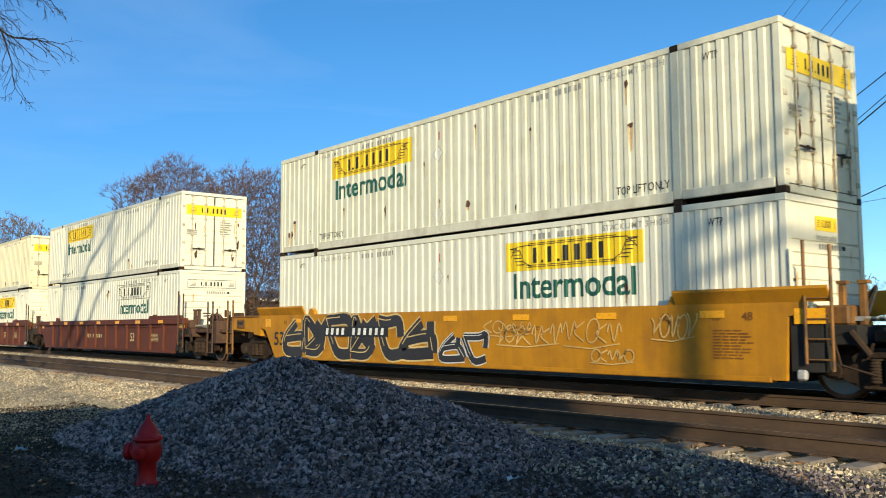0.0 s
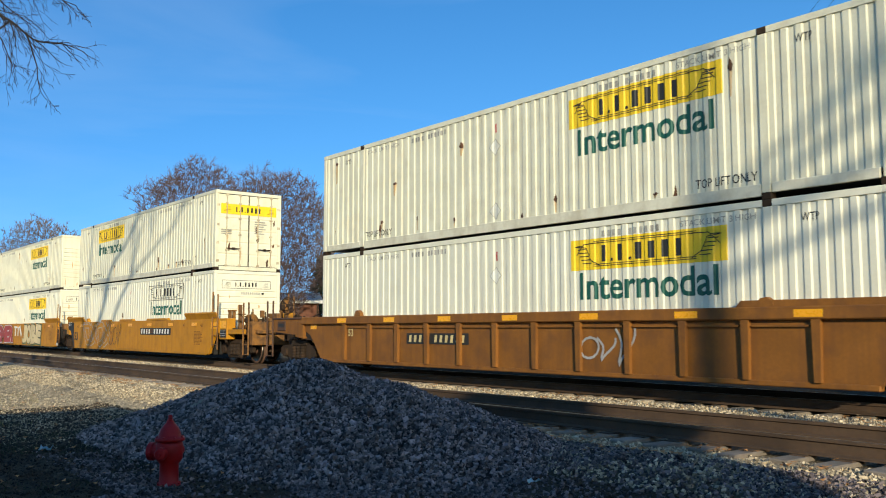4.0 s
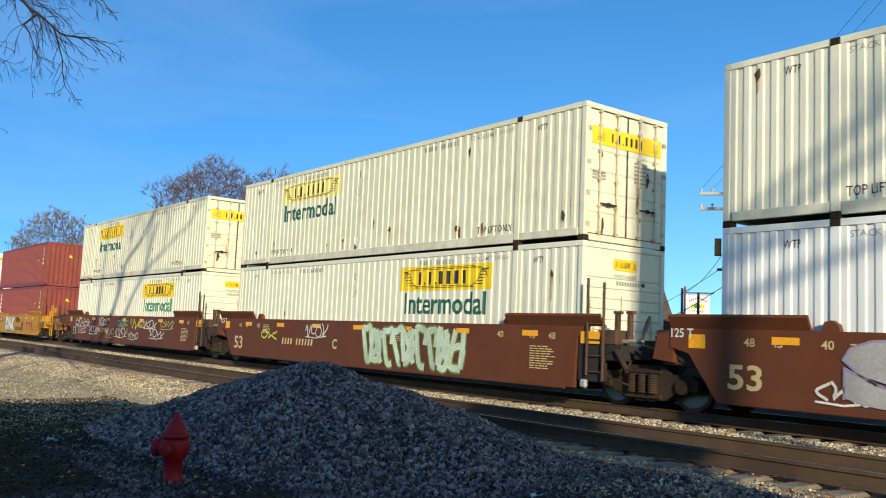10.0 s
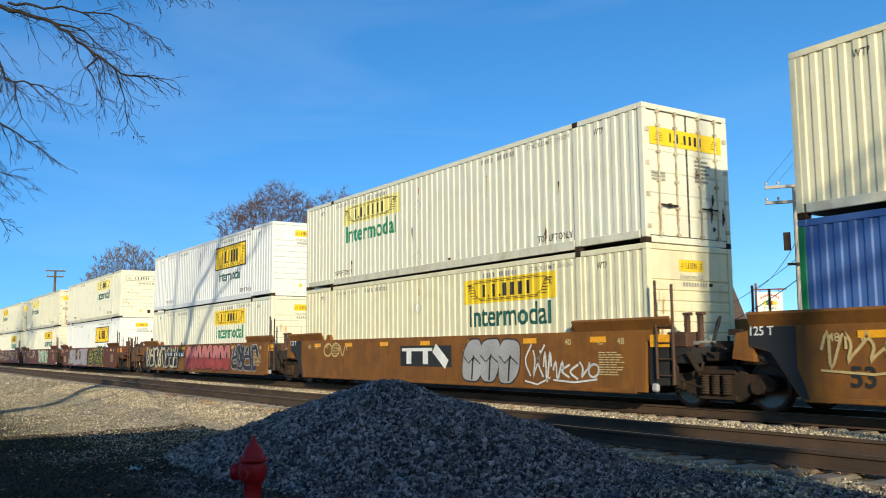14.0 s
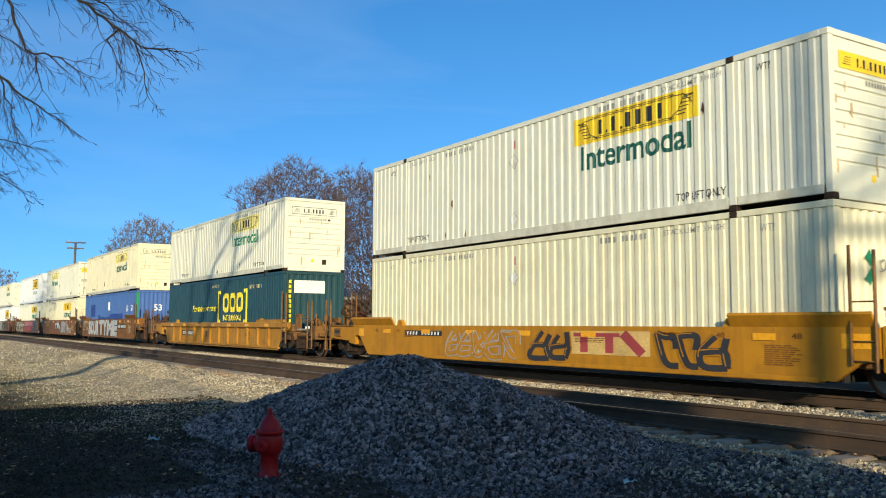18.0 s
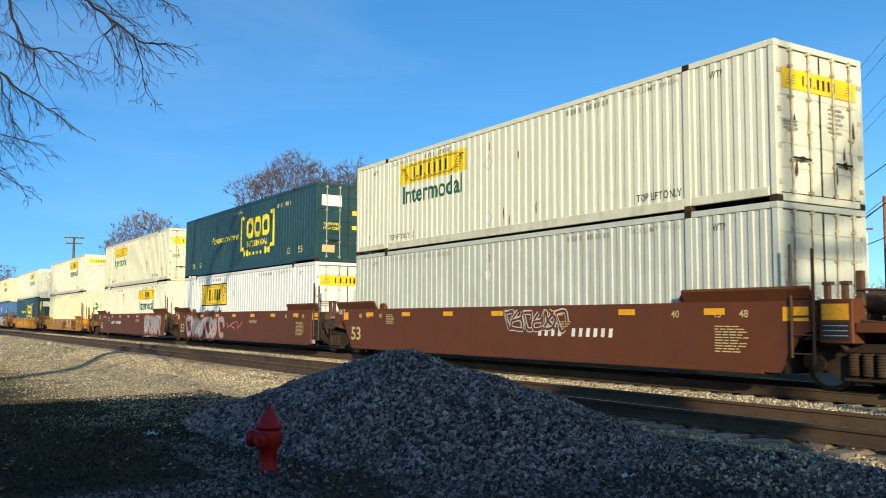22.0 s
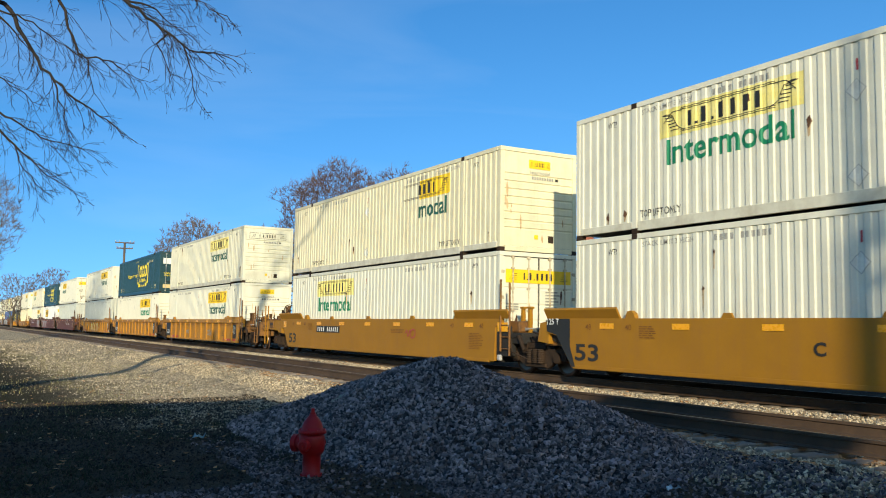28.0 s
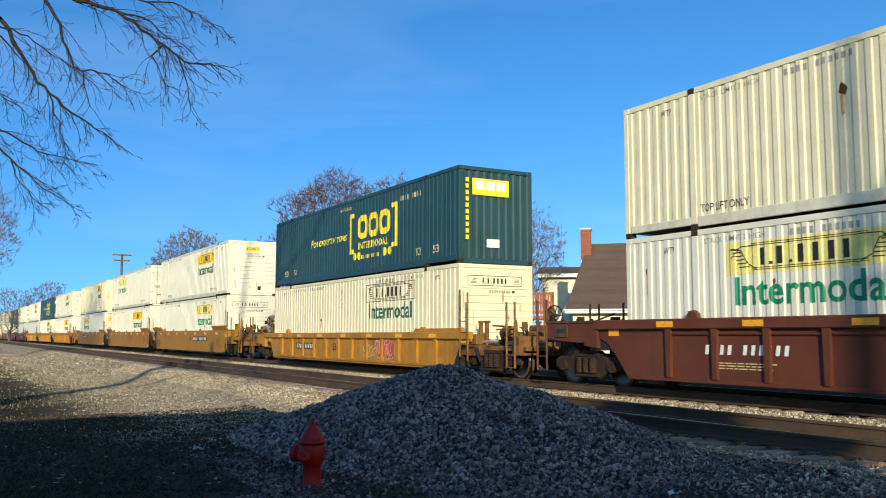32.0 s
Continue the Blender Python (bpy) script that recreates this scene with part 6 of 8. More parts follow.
def railroad_box(u, z, end, label):
    """Dark teal container with the railway's bracketed yellow mark."""
    c = container("53", TEAL, u, z, False, label, end)
    add = lambda name, key, build, mat: link_mesh(name, shared("teal_" + key, lambda: draped(build(), "53")), mat, c)

    def bracket(x, side):
        a, b = sorted((x, x + side * 0.17))
        bm = panel(B(), a, b, 0.86, 2.35)
        for z0 in (0.86, 2.19):
            p, q = sorted((x + side * 0.17, x + side * 0.42))
            panel(bm, p, q, z0, z0 + 0.16)
        return bm

    def mark():
        bm = B()
        for x, w in ((8.93, 0.84), (9.83, 0.80), (10.69, 0.86)):
            ring(bm, x + w / 2, 1.78, w / 2, 0.43, 0.50)
        return bm

    def dots():
        bm = B()
        for x, zz in ((8.65, 0.80), (9.05, 0.80), (11.15, 0.80), (11.55, 0.80)):
            bmesh.ops.create_circle(bm, cap_ends=True, segments=14, radius=0.15, matrix=Matrix.Translation((x, 0, zz - 0.05)) @ pose(0, 0, 0, 90, 0, 0))
        return bm
    add("bracket_mark", "bracket_l", lambda: bracket(8.2, 1), LOGOYELLOW)
    add("bracket_mark", "bracket_r", lambda: bracket(12.1, -1), LOGOYELLOW)
    add("carrier_mark", "mark", mark, LOGOYELLOW)
    add("dot_mark", "dots", dots, LOGOYELLOW)
    add("word_intermodal", "word", lambda: words_on(B(), "INTERMODAL", 9.0, 11.4, 0.98, 1.24, 0, 0.02), LOGOYELLOW)
    add("slogan", "slogan", lambda: words_on(B(), "How tomorrow moves", 4.3, 7.9, 1.42, 1.74, 0, 0.012, 0.25), LOGOYELLOW)
    add("web_mark", "web", lambda: [bm_ for bm_ in [B()] if [panel(bm_, 9.25 + 0.17 * i, 9.32 + 0.17 * i, 0.63, 0.76) for i in range(9)]][0], LOGOYELLOW)
    add("number_mark", "bars", lambda: [bm_ for bm_ in [B()] if [panel(bm_, 12.3 + 0.17 * i, 12.37 + 0.17 * i, 2.32, 2.48) for i in range(9) if i != 4]][0], TANPAINT)
    add("clearance_mark", "clear", lambda: words_on(B(), "WARNING HIGH CUBE", 7.3, 8.3, 2.52, 2.64, 0, 0.004), TANPAINT)
    for x in (1.25, 2.35, LONG - 2.75, LONG - 1.6):
        add("length_mark", "len%.1f" % x, lambda: words_on(B(), "53", x, x + 0.36, 0.42, 0.66, 0, 0.012), TANPAINT)
    turn = pose(LONG - 0.012, 0, 0, 0, 0, 90)
    if end == "ribs":
        link_mesh("end_panel", shared("teal_end_panel", lambda: panel(B(), 0.45, 1.75, 2.05, 2.55, -0.014)), LOGOYELLOW if z > 3 else SIGNWHITE, c, turn)
        if z > 3:
            link_mesh("end_panel_mark", shared("teal_end_shapes", lambda: [bm_ for bm_ in [B()] if [panel(bm_, 0.55 + 0.38 * k, 0.86 + 0.38 * k, 2.22, 2.48, -0.019) for k in range(3)]][0]), SIGNWHITE, c, turn)
        link_mesh("end_column_mark", shared("teal_col", lambda: [bm_ for bm_ in [B()] if [panel(bm_, 0.22, 0.33, 2.42 - 0.19 * i, 2.55 - 0.19 * i, -0.014) for i in range(10)]][0]), LOGOYELLOW, c, turn)
        link_mesh("end_notice", shared("teal_notice", lambda: panel(B(), 0.95, 1.40, 0.50, 0.75, -0.014)), SIGNWHITE, c, turn)
    else:
        link_mesh("end_panel", shared("teal_door_panel", lambda: panel(B(), 0.22, 1.02, 2.05, 2.45, -0.012)), SIGNWHITE, c, turn)
        for word, y0, z0 in (("WARNING", 0.30, 1.34), ("HIGH CUBE", 0.30, 1.18)):
            link_mesh("door_notice", shared("teal_" + word, lambda: words_on(B(), word, y0, y0 + 0.62, z0, z0 + 0.11, -0.012, 0.006)), LOGOYELLOW, c, turn)
        link_mesh("door_mark", shared("teal_door_mark", lambda: panel(B(), 1.45, 1.95, 1.22, 1.36, -0.012)), LOGOYELLOW, c, turn)
        link_mesh("end_plate", shared("teal_plate", lambda: panel(B(), 0.25, 0.75, 0.35, 0.62, -0.012)), TANPAINT, c, turn)
        link_mesh("high_cube_plate", shared("teal_plate2", lambda: panel(B(), 1.45, 1.85, 1.75, 1.92, -0.012)), SIGNYELLOW, c, turn)
    return c


def blue_box(u, z):
    c = container("53", BLUE, u, z, False, "blue corrugated container with green corner posts", "ribs", GREEN)
    for k, (x0, x1, z0, z1) in enumerate(((1.9, 3.7, 1.35, 2.2), (4.7, 5.4, 0.9, 1.45), (5.4, 8.6, 1.0, 1.3), (8.6, 12.5, 0.95, 1.5))):
        link_mesh("repaint_patch", shared("patch%d" % k, lambda: draped(panel(B(), x0, x1, z0, z1), "53")), DEEPBLUE, c)
    link_mesh("white_label", shared("blue_label", lambda: draped(panel(B(), 8.05, 8.55, 1.75, 2.3), "53")), SIGNWHITE, c)
    for x in (LONG - 1.5, LONG - 2.7):
        link_mesh("length_mark", shared("blue53%.1f" % x, lambda: draped(words_on(B(), "53", x, x + 0.45, 1.6, 2.0, 0, 0.02), "53")), WHITEPAINT, c)
    link_mesh("end_length_mark", shared("blue_end53", lambda: words_on(B(), "53", 1.05, 1.55, 1.65, 2.05, -0.014, 0.02)), WHITEPAINT, c, pose(LONG - 0.012, 0, 0, 0, 0, 90))
    return c


def red_box(u, z, label):
    c = container("40", REDBOX, u, z, False, label, "ribs")
    c.scale.z = 2.59 / TALL
    for name, x in (("number_column", 10.85), ("type_column", 11.35)):
        link_mesh(name, shared("red_" + name, lambda: draped([bm_ for bm_ in [B()] if [panel(bm_, x, x + 0.09, 2.45 - 0.155 * i, 2.55 - 0.155 * i) for i in range(11 if x < 11 else 4)]][0], "40")), WHITEPAINT, c)
    link_mesh("warning_mark", shared("red_tri", lambda: draped([bm_ for bm_ in [B()] if bm_.faces.new([bm_.verts.new(p) for p in ((10.2, 0, 1.70), (10.5, 0, 1.70), (10.35, 0, 1.92))])][0], "40")), SIGNYELLOW, c)
    link_mesh("yellow_label", shared("red_lab", lambda: draped(panel(B(), 11.33, 11.52, 1.70, 1.86), "40")), SIGNYELLOW, c)
    link_mesh("white_label", shared("red_lab2", lambda: draped(panel(B(), 11.33, 11.52, 1.42, 1.58), "40")), WHITEPAINT, c)
    if z > 3:
        link_mesh("owner_patch", shared("red_owner", lambda: draped(panel(B(), 0.62, 0.92, 2.20, 2.55), "40")), DEEPBLUE, c)
    else:
        link_mesh("owner_column", shared("red_owner2", lambda: draped([bm_ for bm_ in [B()] if [panel(bm_, 0.72, 0.98, 2.28 - 0.30 * i, 2.50 - 0.30 * i) for i in range(6)]][0], "40")), WHITEPAINT, c)
    turn = pose(12.19 - 0.012, 0, 0, 0, 0, 90)
    link_mesh("end_warning_mark", shared("red_tri_end", lambda: [bm_ for bm_ in [B()] if bm_.faces.new([bm_.verts.new(p) for p in ((1.25, -0.012, 1.95), (1.50, -0.012, 1.95), (1.30, -0.012, 2.17))])][0]), SIGNYELLOW, c, turn)
    link_mesh("end_number_column", shared("red_end_col", lambda: [bm_ for bm_ in [B()] if [panel(bm_, 2.02, 2.11, 2.45 - 0.13 * i, 2.53 - 0.13 * i, -0.012) for i in range(11)]][0]), WHITEPAINT, c, turn)
    return c


# ---- well cars ----
CAR_Y0, CAR_Y1 = -0.15, WIDE + 0.15


def wheel_mesh():
    prof = [(0.05, 0.09), (0.12, 0.09), (0.14, 0.045), (0.33, 0.03), (0.37, 0.075), (0.435, 0.075), (0.44, 0.0), (0.445, -0.03), (0.47, -0.045), (0.47, -0.065), (0.36, -0.065), (0.30, 0.0), (0.05, 0.0)]
    return lathe(B(), [(r, -h) for r, h in prof], 28, "y")


def side_frame():
    """A cast truck side frame with its two journal ends."""
    bm = B()
    top = [(-1.22, 0.56), (-1.05, 0.66), (-0.62, 0.66), (-0.40, 0.80), (0.40, 0.80), (0.62, 0.66), (1.05, 0.66), (1.22, 0.56)]
    low = [(1.20, 0.38), (0.80, 0.36), (0.46, 0.17), (-0.46, 0.17), (-0.80, 0.36), (-1.20, 0.38)]
    prism(bm, top + low, -0.06, 0.06)
    for x in (-0.89, 0.89):
        rod(bm, (x, -0.13, 0.44), (x, 0.06, 0.44), 0.13, 0.14, 12)
    box(bm, -0.42, 0.42, -0.11, -0.061, 0.20, 0.28)
    box(bm, -0.42, 0.42, -0.10, -0.061, 0.66, 0.74)
    return bm


def spring():
    prof = []
    for i in range(8):
        z = 0.285 + 0.046 * i
        prof += [(0.085, z), (0.105, z + 0.012), (0.105, z + 0.028), (0.085, z + 0.038)]
    return lathe(B(), prof, 10, at=(0, -0.10, 0))


def truck(car, x):
    yc = WIDE / 2
    t = link_mesh("truck", shared("truck_bolster", lambda: box(box(B(), -0.22, 0.22, -1.05, 1.05, 0.42, 0.72, 0.03), -0.9, 0.9, -0.5, 0.5, 0.40, 0.52)), STEEL, car, pose(x, yc, 0))
    for s in (-1, 1):
        f = pose(0, s * 1.04, 0) if s < 0 else pose(0, s * 1.04, 0, 0, 0, 180)
        link_mesh("side_frame", shared("side_frame", side_frame), STEEL, t, f)
        for dx in (-0.24, 0.0, 0.24) if s < 0 else (0.0,):
            link_mesh("spring", shared("spring", spring, True), STEEL, t, f @ pose(dx, 0, 0))
        for a in (-0.89, 0.89):
            m = pose(a, s * 0.755 - s * 0.02, 0.44) if s < 0 else pose(a, s * 0.755 - s * 0.02, 0.44, 0, 0, 180)
            link_mesh("wheel", shared("wheel", wheel_mesh, True), WHEELFACE, t, m)
            link_mesh("tread", shared("tread", lambda: lathe(B(), [(0.436, 0.005), (0.442, 0.003), (0.442, 0.072), (0.436, 0.078)], 28, "y", (0, -0.0775, 0)), True), TREAD, t, m)
    for a in (-0.89, 0.89):
        link_mesh("axle", shared("axle", lambda: rod(B(), (0, -0.74, 0), (0, 0.74, 0), 0.08)), STEEL, t, pose(a, 0, 0.44))


TOPS = {"smooth": 1.50, "ribbed": 1.48, "shallow": 1.24}
MARK_SQUASH = {}


def plate_outline(form, length, trail, top):
    """The outline of a car's side from its sloping front end to its rear."""
    r = length - 0.25
    if form == "smooth" and trail == "follow":
        return [(-0.95, top), (length + 0.32, top), (length + 0.32, top - 0.17), (length + 0.04, top - 0.22), (length - 0.02, 0.28), (0.02, 0.28), (-0.55, 0.28 + 0.64 * (top - 0.28)), (-0.95, top - 0.34)]
    if form == "smooth":
        r = length + 0.02
        return [(-0.95, top), (length + 0.80, top), (length + 0.80, top - 0.48), (r + 0.42, top - 0.58), (r, 0.28), (0.02, 0.28), (-0.55, 0.28 + 0.64 * (top - 0.28)), (-0.95, top - 0.34)]
    if form == "shallow":
        return [(-0.95, top), (length + 0.75, top), (length + 0.75, 0.98), (r + 0.35, 0.90), (r - 0.1, 0.17), (0.15, 0.17), (-0.32, 0.86), (-0.95, 0.98)]
    return [(-0.95, top), (length + 0.75, top), (length + 0.75, top - 0.36), (r + 0.25, top - 0.46), (r, 0.27), (0.05, 0.27), (-0.33, 0.72), (-0.60, top - 0.50), (-0.95, top - 0.36)]


def well_car(u, kind, paint, length, label, lead, trail, group="well cars", top_z=0.0):
    """One well car. lead and trail: coupler, joint (shared truck ahead) or follow (carries the shared truck behind it)."""
    car = thing("well_car", label, "rail car", group)
    fitting = paint if paint in (GOLD, SHORTYELLOW) else GRIMYGOLD if paint in (OCHRE, YELLOW) else GRIMYRUST
    grimy = GRIMYGOLD if paint in (OCHRE, GOLD, YELLOW, SHORTYELLOW) else GRIMYRUST
    MOVING.append((car, u, 0.0))
    form, top_z = kind, top_z or TOPS[kind]
    MARK_SQUASH[car.name] = (top_z - 0.25) / (TOPS[form] - 0.25)
    kind = "%s%.2f" % (form, top_z)
    key = "%s%.0f" % (kind, length)
    outl = plate_outline(form, length, trail, top_z)
    for far in (False, True):
        y0, y1 = (CAR_Y1 - 0.09, CAR_Y1) if far else (CAR_Y0, CAR_Y0 + 0.09)
        if form != "smooth":
            y0, y1 = (CAR_Y1 - 0.125, CAR_Y1 - 0.09) if far else (CAR_Y0 + 0.09, CAR_Y0 + 0.125)
        link_mesh("side_plate", shared("plate%s%s%s" % (key, trail, far), lambda: prism(B(), outl, y0, y1)), paint, car)
        o0, o1 = (CAR_Y1 - 0.18, CAR_Y1 + 0.01) if far else (CAR_Y0 - 0.01, CAR_Y0 + 0.18)
        if form == "smooth":
            link_mesh("bottom_chord", shared("chord%s%s" % (key, far), lambda: box(B(), 0.06, length - 0.27, o0 + 0.004, o1, 0.24, 0.34, 0.015)), paint, car)
        else:
            link_mesh("top_chord", shared("chord%s%s" % (key, far), lambda: box(B(), -0.95, length + 0.75, o0, o1, top_z - 0.20, top_z + 0.012, 0.02)), paint, car)
            link_mesh("bottom_chord", shared("bchord%s%s" % (key, far), lambda: box(B(), 0.10, length - 0.27, o0 + 0.06, o1, 0.22, 0.31, 0.015)), paint, car)
            rib = shared("rib%s%s" % (kind, far), lambda: prism(B(), [(-0.075, top_z - 0.2), (-0.055, 0.31), (0.055, 0.31), (0.075, top_z - 0.2)], o0 + 0.02, o1 - 0.06))
            n = 12
            for i in range(n):
                link_mesh("rib", rib, paint, car, pose(1.35 + (length - 2.55) * i / (n - 1), 0, 0))
            if form == "ribbed":
                for i in range(n - 1):
                    link_mesh("upper_flange", shared("flange%s%s" % (key, far), lambda: box(B(), -0.5, 0.5, o0 + 0.05, o1 - 0.05, top_z - 0.31, top_z - 0.28)), paint, car, pose(1.35 + (length - 2.55) * (i + 0.5) / (n - 1), 0, 0))
            link_mesh("guide_lug", shared("endlug%s%s" % (key, far), lambda: prism(B(), [(length - 2.6, top_z + 0.012), (length + 0.3, top_z + 0.012), (length + 0.2, top_z + 0.12), (length - 2.5, top_z + 0.12)], o0 + 0.04, o1)), paint, car)
        for k, x in enumerate((2.02, length - 2.05)):
            link_mesh("corner_guide", shared("guide%s%s" % (kind, far), lambda: prism(B(), [(-0.16, top_z), (0.16, top_z), (0.13, top_z + 0.10), (0.03, top_z + 0.17), (-0.09, top_z + 0.15)], o0 + 0.03, o1 - 0.05)), paint, car, pose(x, 0, 0))
        # thin near-black sheets just outside the container walls at both ends
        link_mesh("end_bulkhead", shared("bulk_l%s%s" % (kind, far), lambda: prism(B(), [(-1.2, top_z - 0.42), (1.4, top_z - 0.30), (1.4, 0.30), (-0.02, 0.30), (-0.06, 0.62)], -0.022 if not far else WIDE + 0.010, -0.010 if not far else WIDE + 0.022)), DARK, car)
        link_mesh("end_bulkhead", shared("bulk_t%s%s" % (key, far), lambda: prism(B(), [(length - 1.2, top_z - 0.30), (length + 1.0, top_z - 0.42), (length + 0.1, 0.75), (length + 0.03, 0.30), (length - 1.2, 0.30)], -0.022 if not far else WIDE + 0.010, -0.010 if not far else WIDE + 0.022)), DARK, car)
        if form == "smooth":
            for k, (xa, xb) in enumerate(((-0.93, 1.72), (length - 2.02, length + 0.73))):
                def flare():
                    bm = B()
                    s = 1 if not far else -1
                    yb = CAR_Y0 if not far else CAR_Y1
                    v = [bm.verts.new(q) for q in ((xa, yb, top_z), (xb, yb, top_z), (xb, yb - s * 0.11, top_z + 0.20), (xa, yb - s * 0.11, top_z + 0.20), (xa, yb + s * 0.05, top_z), (xb, yb + s * 0.05, top_z), (xb, yb - s * 0.08, top_z + 0.245), (xa, yb - s * 0.08, top_z + 0.245))]
                    for f in ((0, 1, 2, 3), (4, 7, 6, 5), (3, 2, 6, 7), (0, 3, 7, 4), (1, 5, 6, 2), (0, 4, 5, 1)):
                        bm.faces.new([v[i] for i in f])
                    bmesh.ops.recalc_face_normals(bm, faces=bm.faces)
                    return bm
                link_mesh("end_guide", shared("flare%s%d%s" % (key, k, far), flare), paint, car)
    low = top_z - 0.40
    if trail == "follow":
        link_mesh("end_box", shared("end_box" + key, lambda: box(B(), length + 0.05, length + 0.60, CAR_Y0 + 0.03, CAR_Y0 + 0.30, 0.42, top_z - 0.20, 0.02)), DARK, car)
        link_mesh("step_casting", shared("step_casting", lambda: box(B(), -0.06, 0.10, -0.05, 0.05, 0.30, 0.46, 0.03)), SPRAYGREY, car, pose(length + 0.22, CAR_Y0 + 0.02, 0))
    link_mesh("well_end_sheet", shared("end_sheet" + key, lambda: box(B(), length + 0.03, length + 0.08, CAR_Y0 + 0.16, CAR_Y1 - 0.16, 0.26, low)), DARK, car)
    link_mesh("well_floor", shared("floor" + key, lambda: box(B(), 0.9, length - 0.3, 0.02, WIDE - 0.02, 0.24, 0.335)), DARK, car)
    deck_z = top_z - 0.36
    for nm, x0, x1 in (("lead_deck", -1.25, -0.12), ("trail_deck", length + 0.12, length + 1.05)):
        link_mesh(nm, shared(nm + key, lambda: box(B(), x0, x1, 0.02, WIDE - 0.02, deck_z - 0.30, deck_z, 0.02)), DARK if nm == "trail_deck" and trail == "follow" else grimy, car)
        link_mesh("draft_sill", shared("sill_" + nm + key, lambda: box(B(), x0 - 0.5 if x0 < 0 else x0 - 0.1, x1 + 0.1 if x0 < 0 else x1 + 0.5, WIDE / 2 - 0.35, WIDE / 2 + 0.35, 0.72, deck_z - 0.31, 0.02)), STEEL, car)
    # end fittings on the trailing end
    e = length
    ladder_x = e + 0.34
    for s, y in ((0, CAR_Y0 - 0.03), (1, CAR_Y1 + 0.03)):
        lad = link_mesh("ladder", shared("ladder_rail%d" % s, lambda: rod(B(), (0, y, 0.55), (0, y, 2.45), 0.028, n=6)), grimy, car, pose(ladder_x, 0, 0))
        link_mesh("ladder_rail", shared("ladder_rail%d" % s, None), grimy, lad, pose(0.42, 0, -0.1))
        for i in range(4):
            link_mesh("rung", shared("rung%d" % s, lambda: rod(B(), (0, y, 0), (0.42, y, 0), 0.014, n=5)), grimy, lad, pose(0, 0, 0.62 + 0.31 * i))
    post = shared("crate_post", lambda: box(B(), -0.045, 0.045, -0.05, 0.05, 0, 0.62, 0.008))
    cap = shared("crate_post_cap", lambda: box(B(), -0.07, 0.10, -0.06, 0.06, 0.622, 0.68, 0.008))
    for x, y in ((0.70, 0.30), (1.02, 0.30), (0.70, WIDE - 0.30)):
        p = link_mesh("bridge_post", post, fitting, car, pose(e + x, y, deck_z))
        link_mesh("post_cap", cap, fitting, p)
    link_mesh("equipment_box", shared("equipment_box", lambda: box(B(), 0.40, 0.92, 0.02, 0.42, 0, 0.30, 0.03)), grimy, car, pose(e, 0, deck_z + 0.002))
    link_mesh("angle_cock", shared("angle_cock", lambda: rod(B(), (0.95, 0.0, 0.0), (1.25, -0.05, -0.35), 0.06, 0.05)), STEEL, car, pose(e, 0, deck_z - 0.1))
    link_mesh("walkway", shared("walkway", lambda: prism(B(), [(-0.42, 0.03), (0.45, 0.03), (0.45, 0), (0.41, -0.04), (-0.38, -0.04), (-0.42, 0)], 0.2, WIDE - 0.2)), GALV, car, pose(e + 0.62, 0, deck_z + 0.10))
    link_mesh("air_hose", tube_hose(), CABLE, car, pose(e + 0.72, 0.95, deck_z + 0.05))
    # leading end
    link_mesh("lead_bracket", shared("lead_bracket" + kind, lambda: prism(B(), [(-1.35, deck_z - 0.2), (-0.9, deck_z - 0.25), (-0.9, deck_z + 0.3), (-1.25, deck_z + 0.25)], CAR_Y0 + 0.02, CAR_Y0 + 0.16)), paint, car)
    link_mesh("brake_pipe", shared("brake_pipe", lambda: [bm_ for bm_ in [B()] if rod(bm_, (-1.5, 0.25, 0), (-0.2, 0.25, 0.05), 0.03, n=6) and rod(bm_, (-1.4, 0.6, 0.12), (-0.2, 0.6, 0.1), 0.025, n=6)][0]), STEEL, car, pose(0, 0, deck_z + 0.04))
    if lead == "coupler":
        truck(car, -1.62)
        link_mesh("brake_rigging", shared("rigging_l" + kind, lambda: rigging(6, -3.0, -1.0, deck_z - 0.1, deck_z + 0.45)), STEEL, car)
        link_mesh("end_platform", shared("end_plat_l" + kind, lambda: box(B(), -3.15, -1.27, 0.15, WIDE - 0.15, deck_z - 0.14, deck_z - 0.02, 0.015)), grimy, car)
        for y in (CAR_Y0 + 0.05, CAR_Y1 - 0.05):
            link_mesh("sill_step", shared("sill_step", sill_step), fitting, car, pose(-3.2, y, 0))
        link_mesh("coupler", shared("coupler", coupler), STEEL, car, pose(-3.2, WIDE / 2, 0.86, 0, 0, 180))
        for far in (False, True):
            y0, y1 = (CAR_Y1 - 0.12, CAR_Y1 - 0.04) if far else (CAR_Y0 + 0.04, CAR_Y0 + 0.12)
            link_mesh("end_side_plate", shared("end_side%s%s" % (kind, far), lambda: prism(B(), [(-2.75, top_z - 0.05), (-0.955, top_z - 0.01), (-0.955, top_z - 0.44), (-1.5, top_z - 0.50), (-2.75, top_z - 0.42)], y0, y1)), paint, car)
            link_mesh("end_top_flange", shared("end_flange%s%s" % (kind, far), lambda: box(B(), -2.80, -0.955, y0 - 0.03, y1 + 0.03, top_z - 0.045, top_z + 0.01, 0.01)), grimy, car)
        hatch = link_mesh("end_hatch", shared("end_hatch%s" % kind, lambda: box(B(), -2.45, -1.95, CAR_Y0 + 0.005, CAR_Y0 + 0.038, top_z - 0.38, top_z - 0.10, 0.01)), grimy, car)
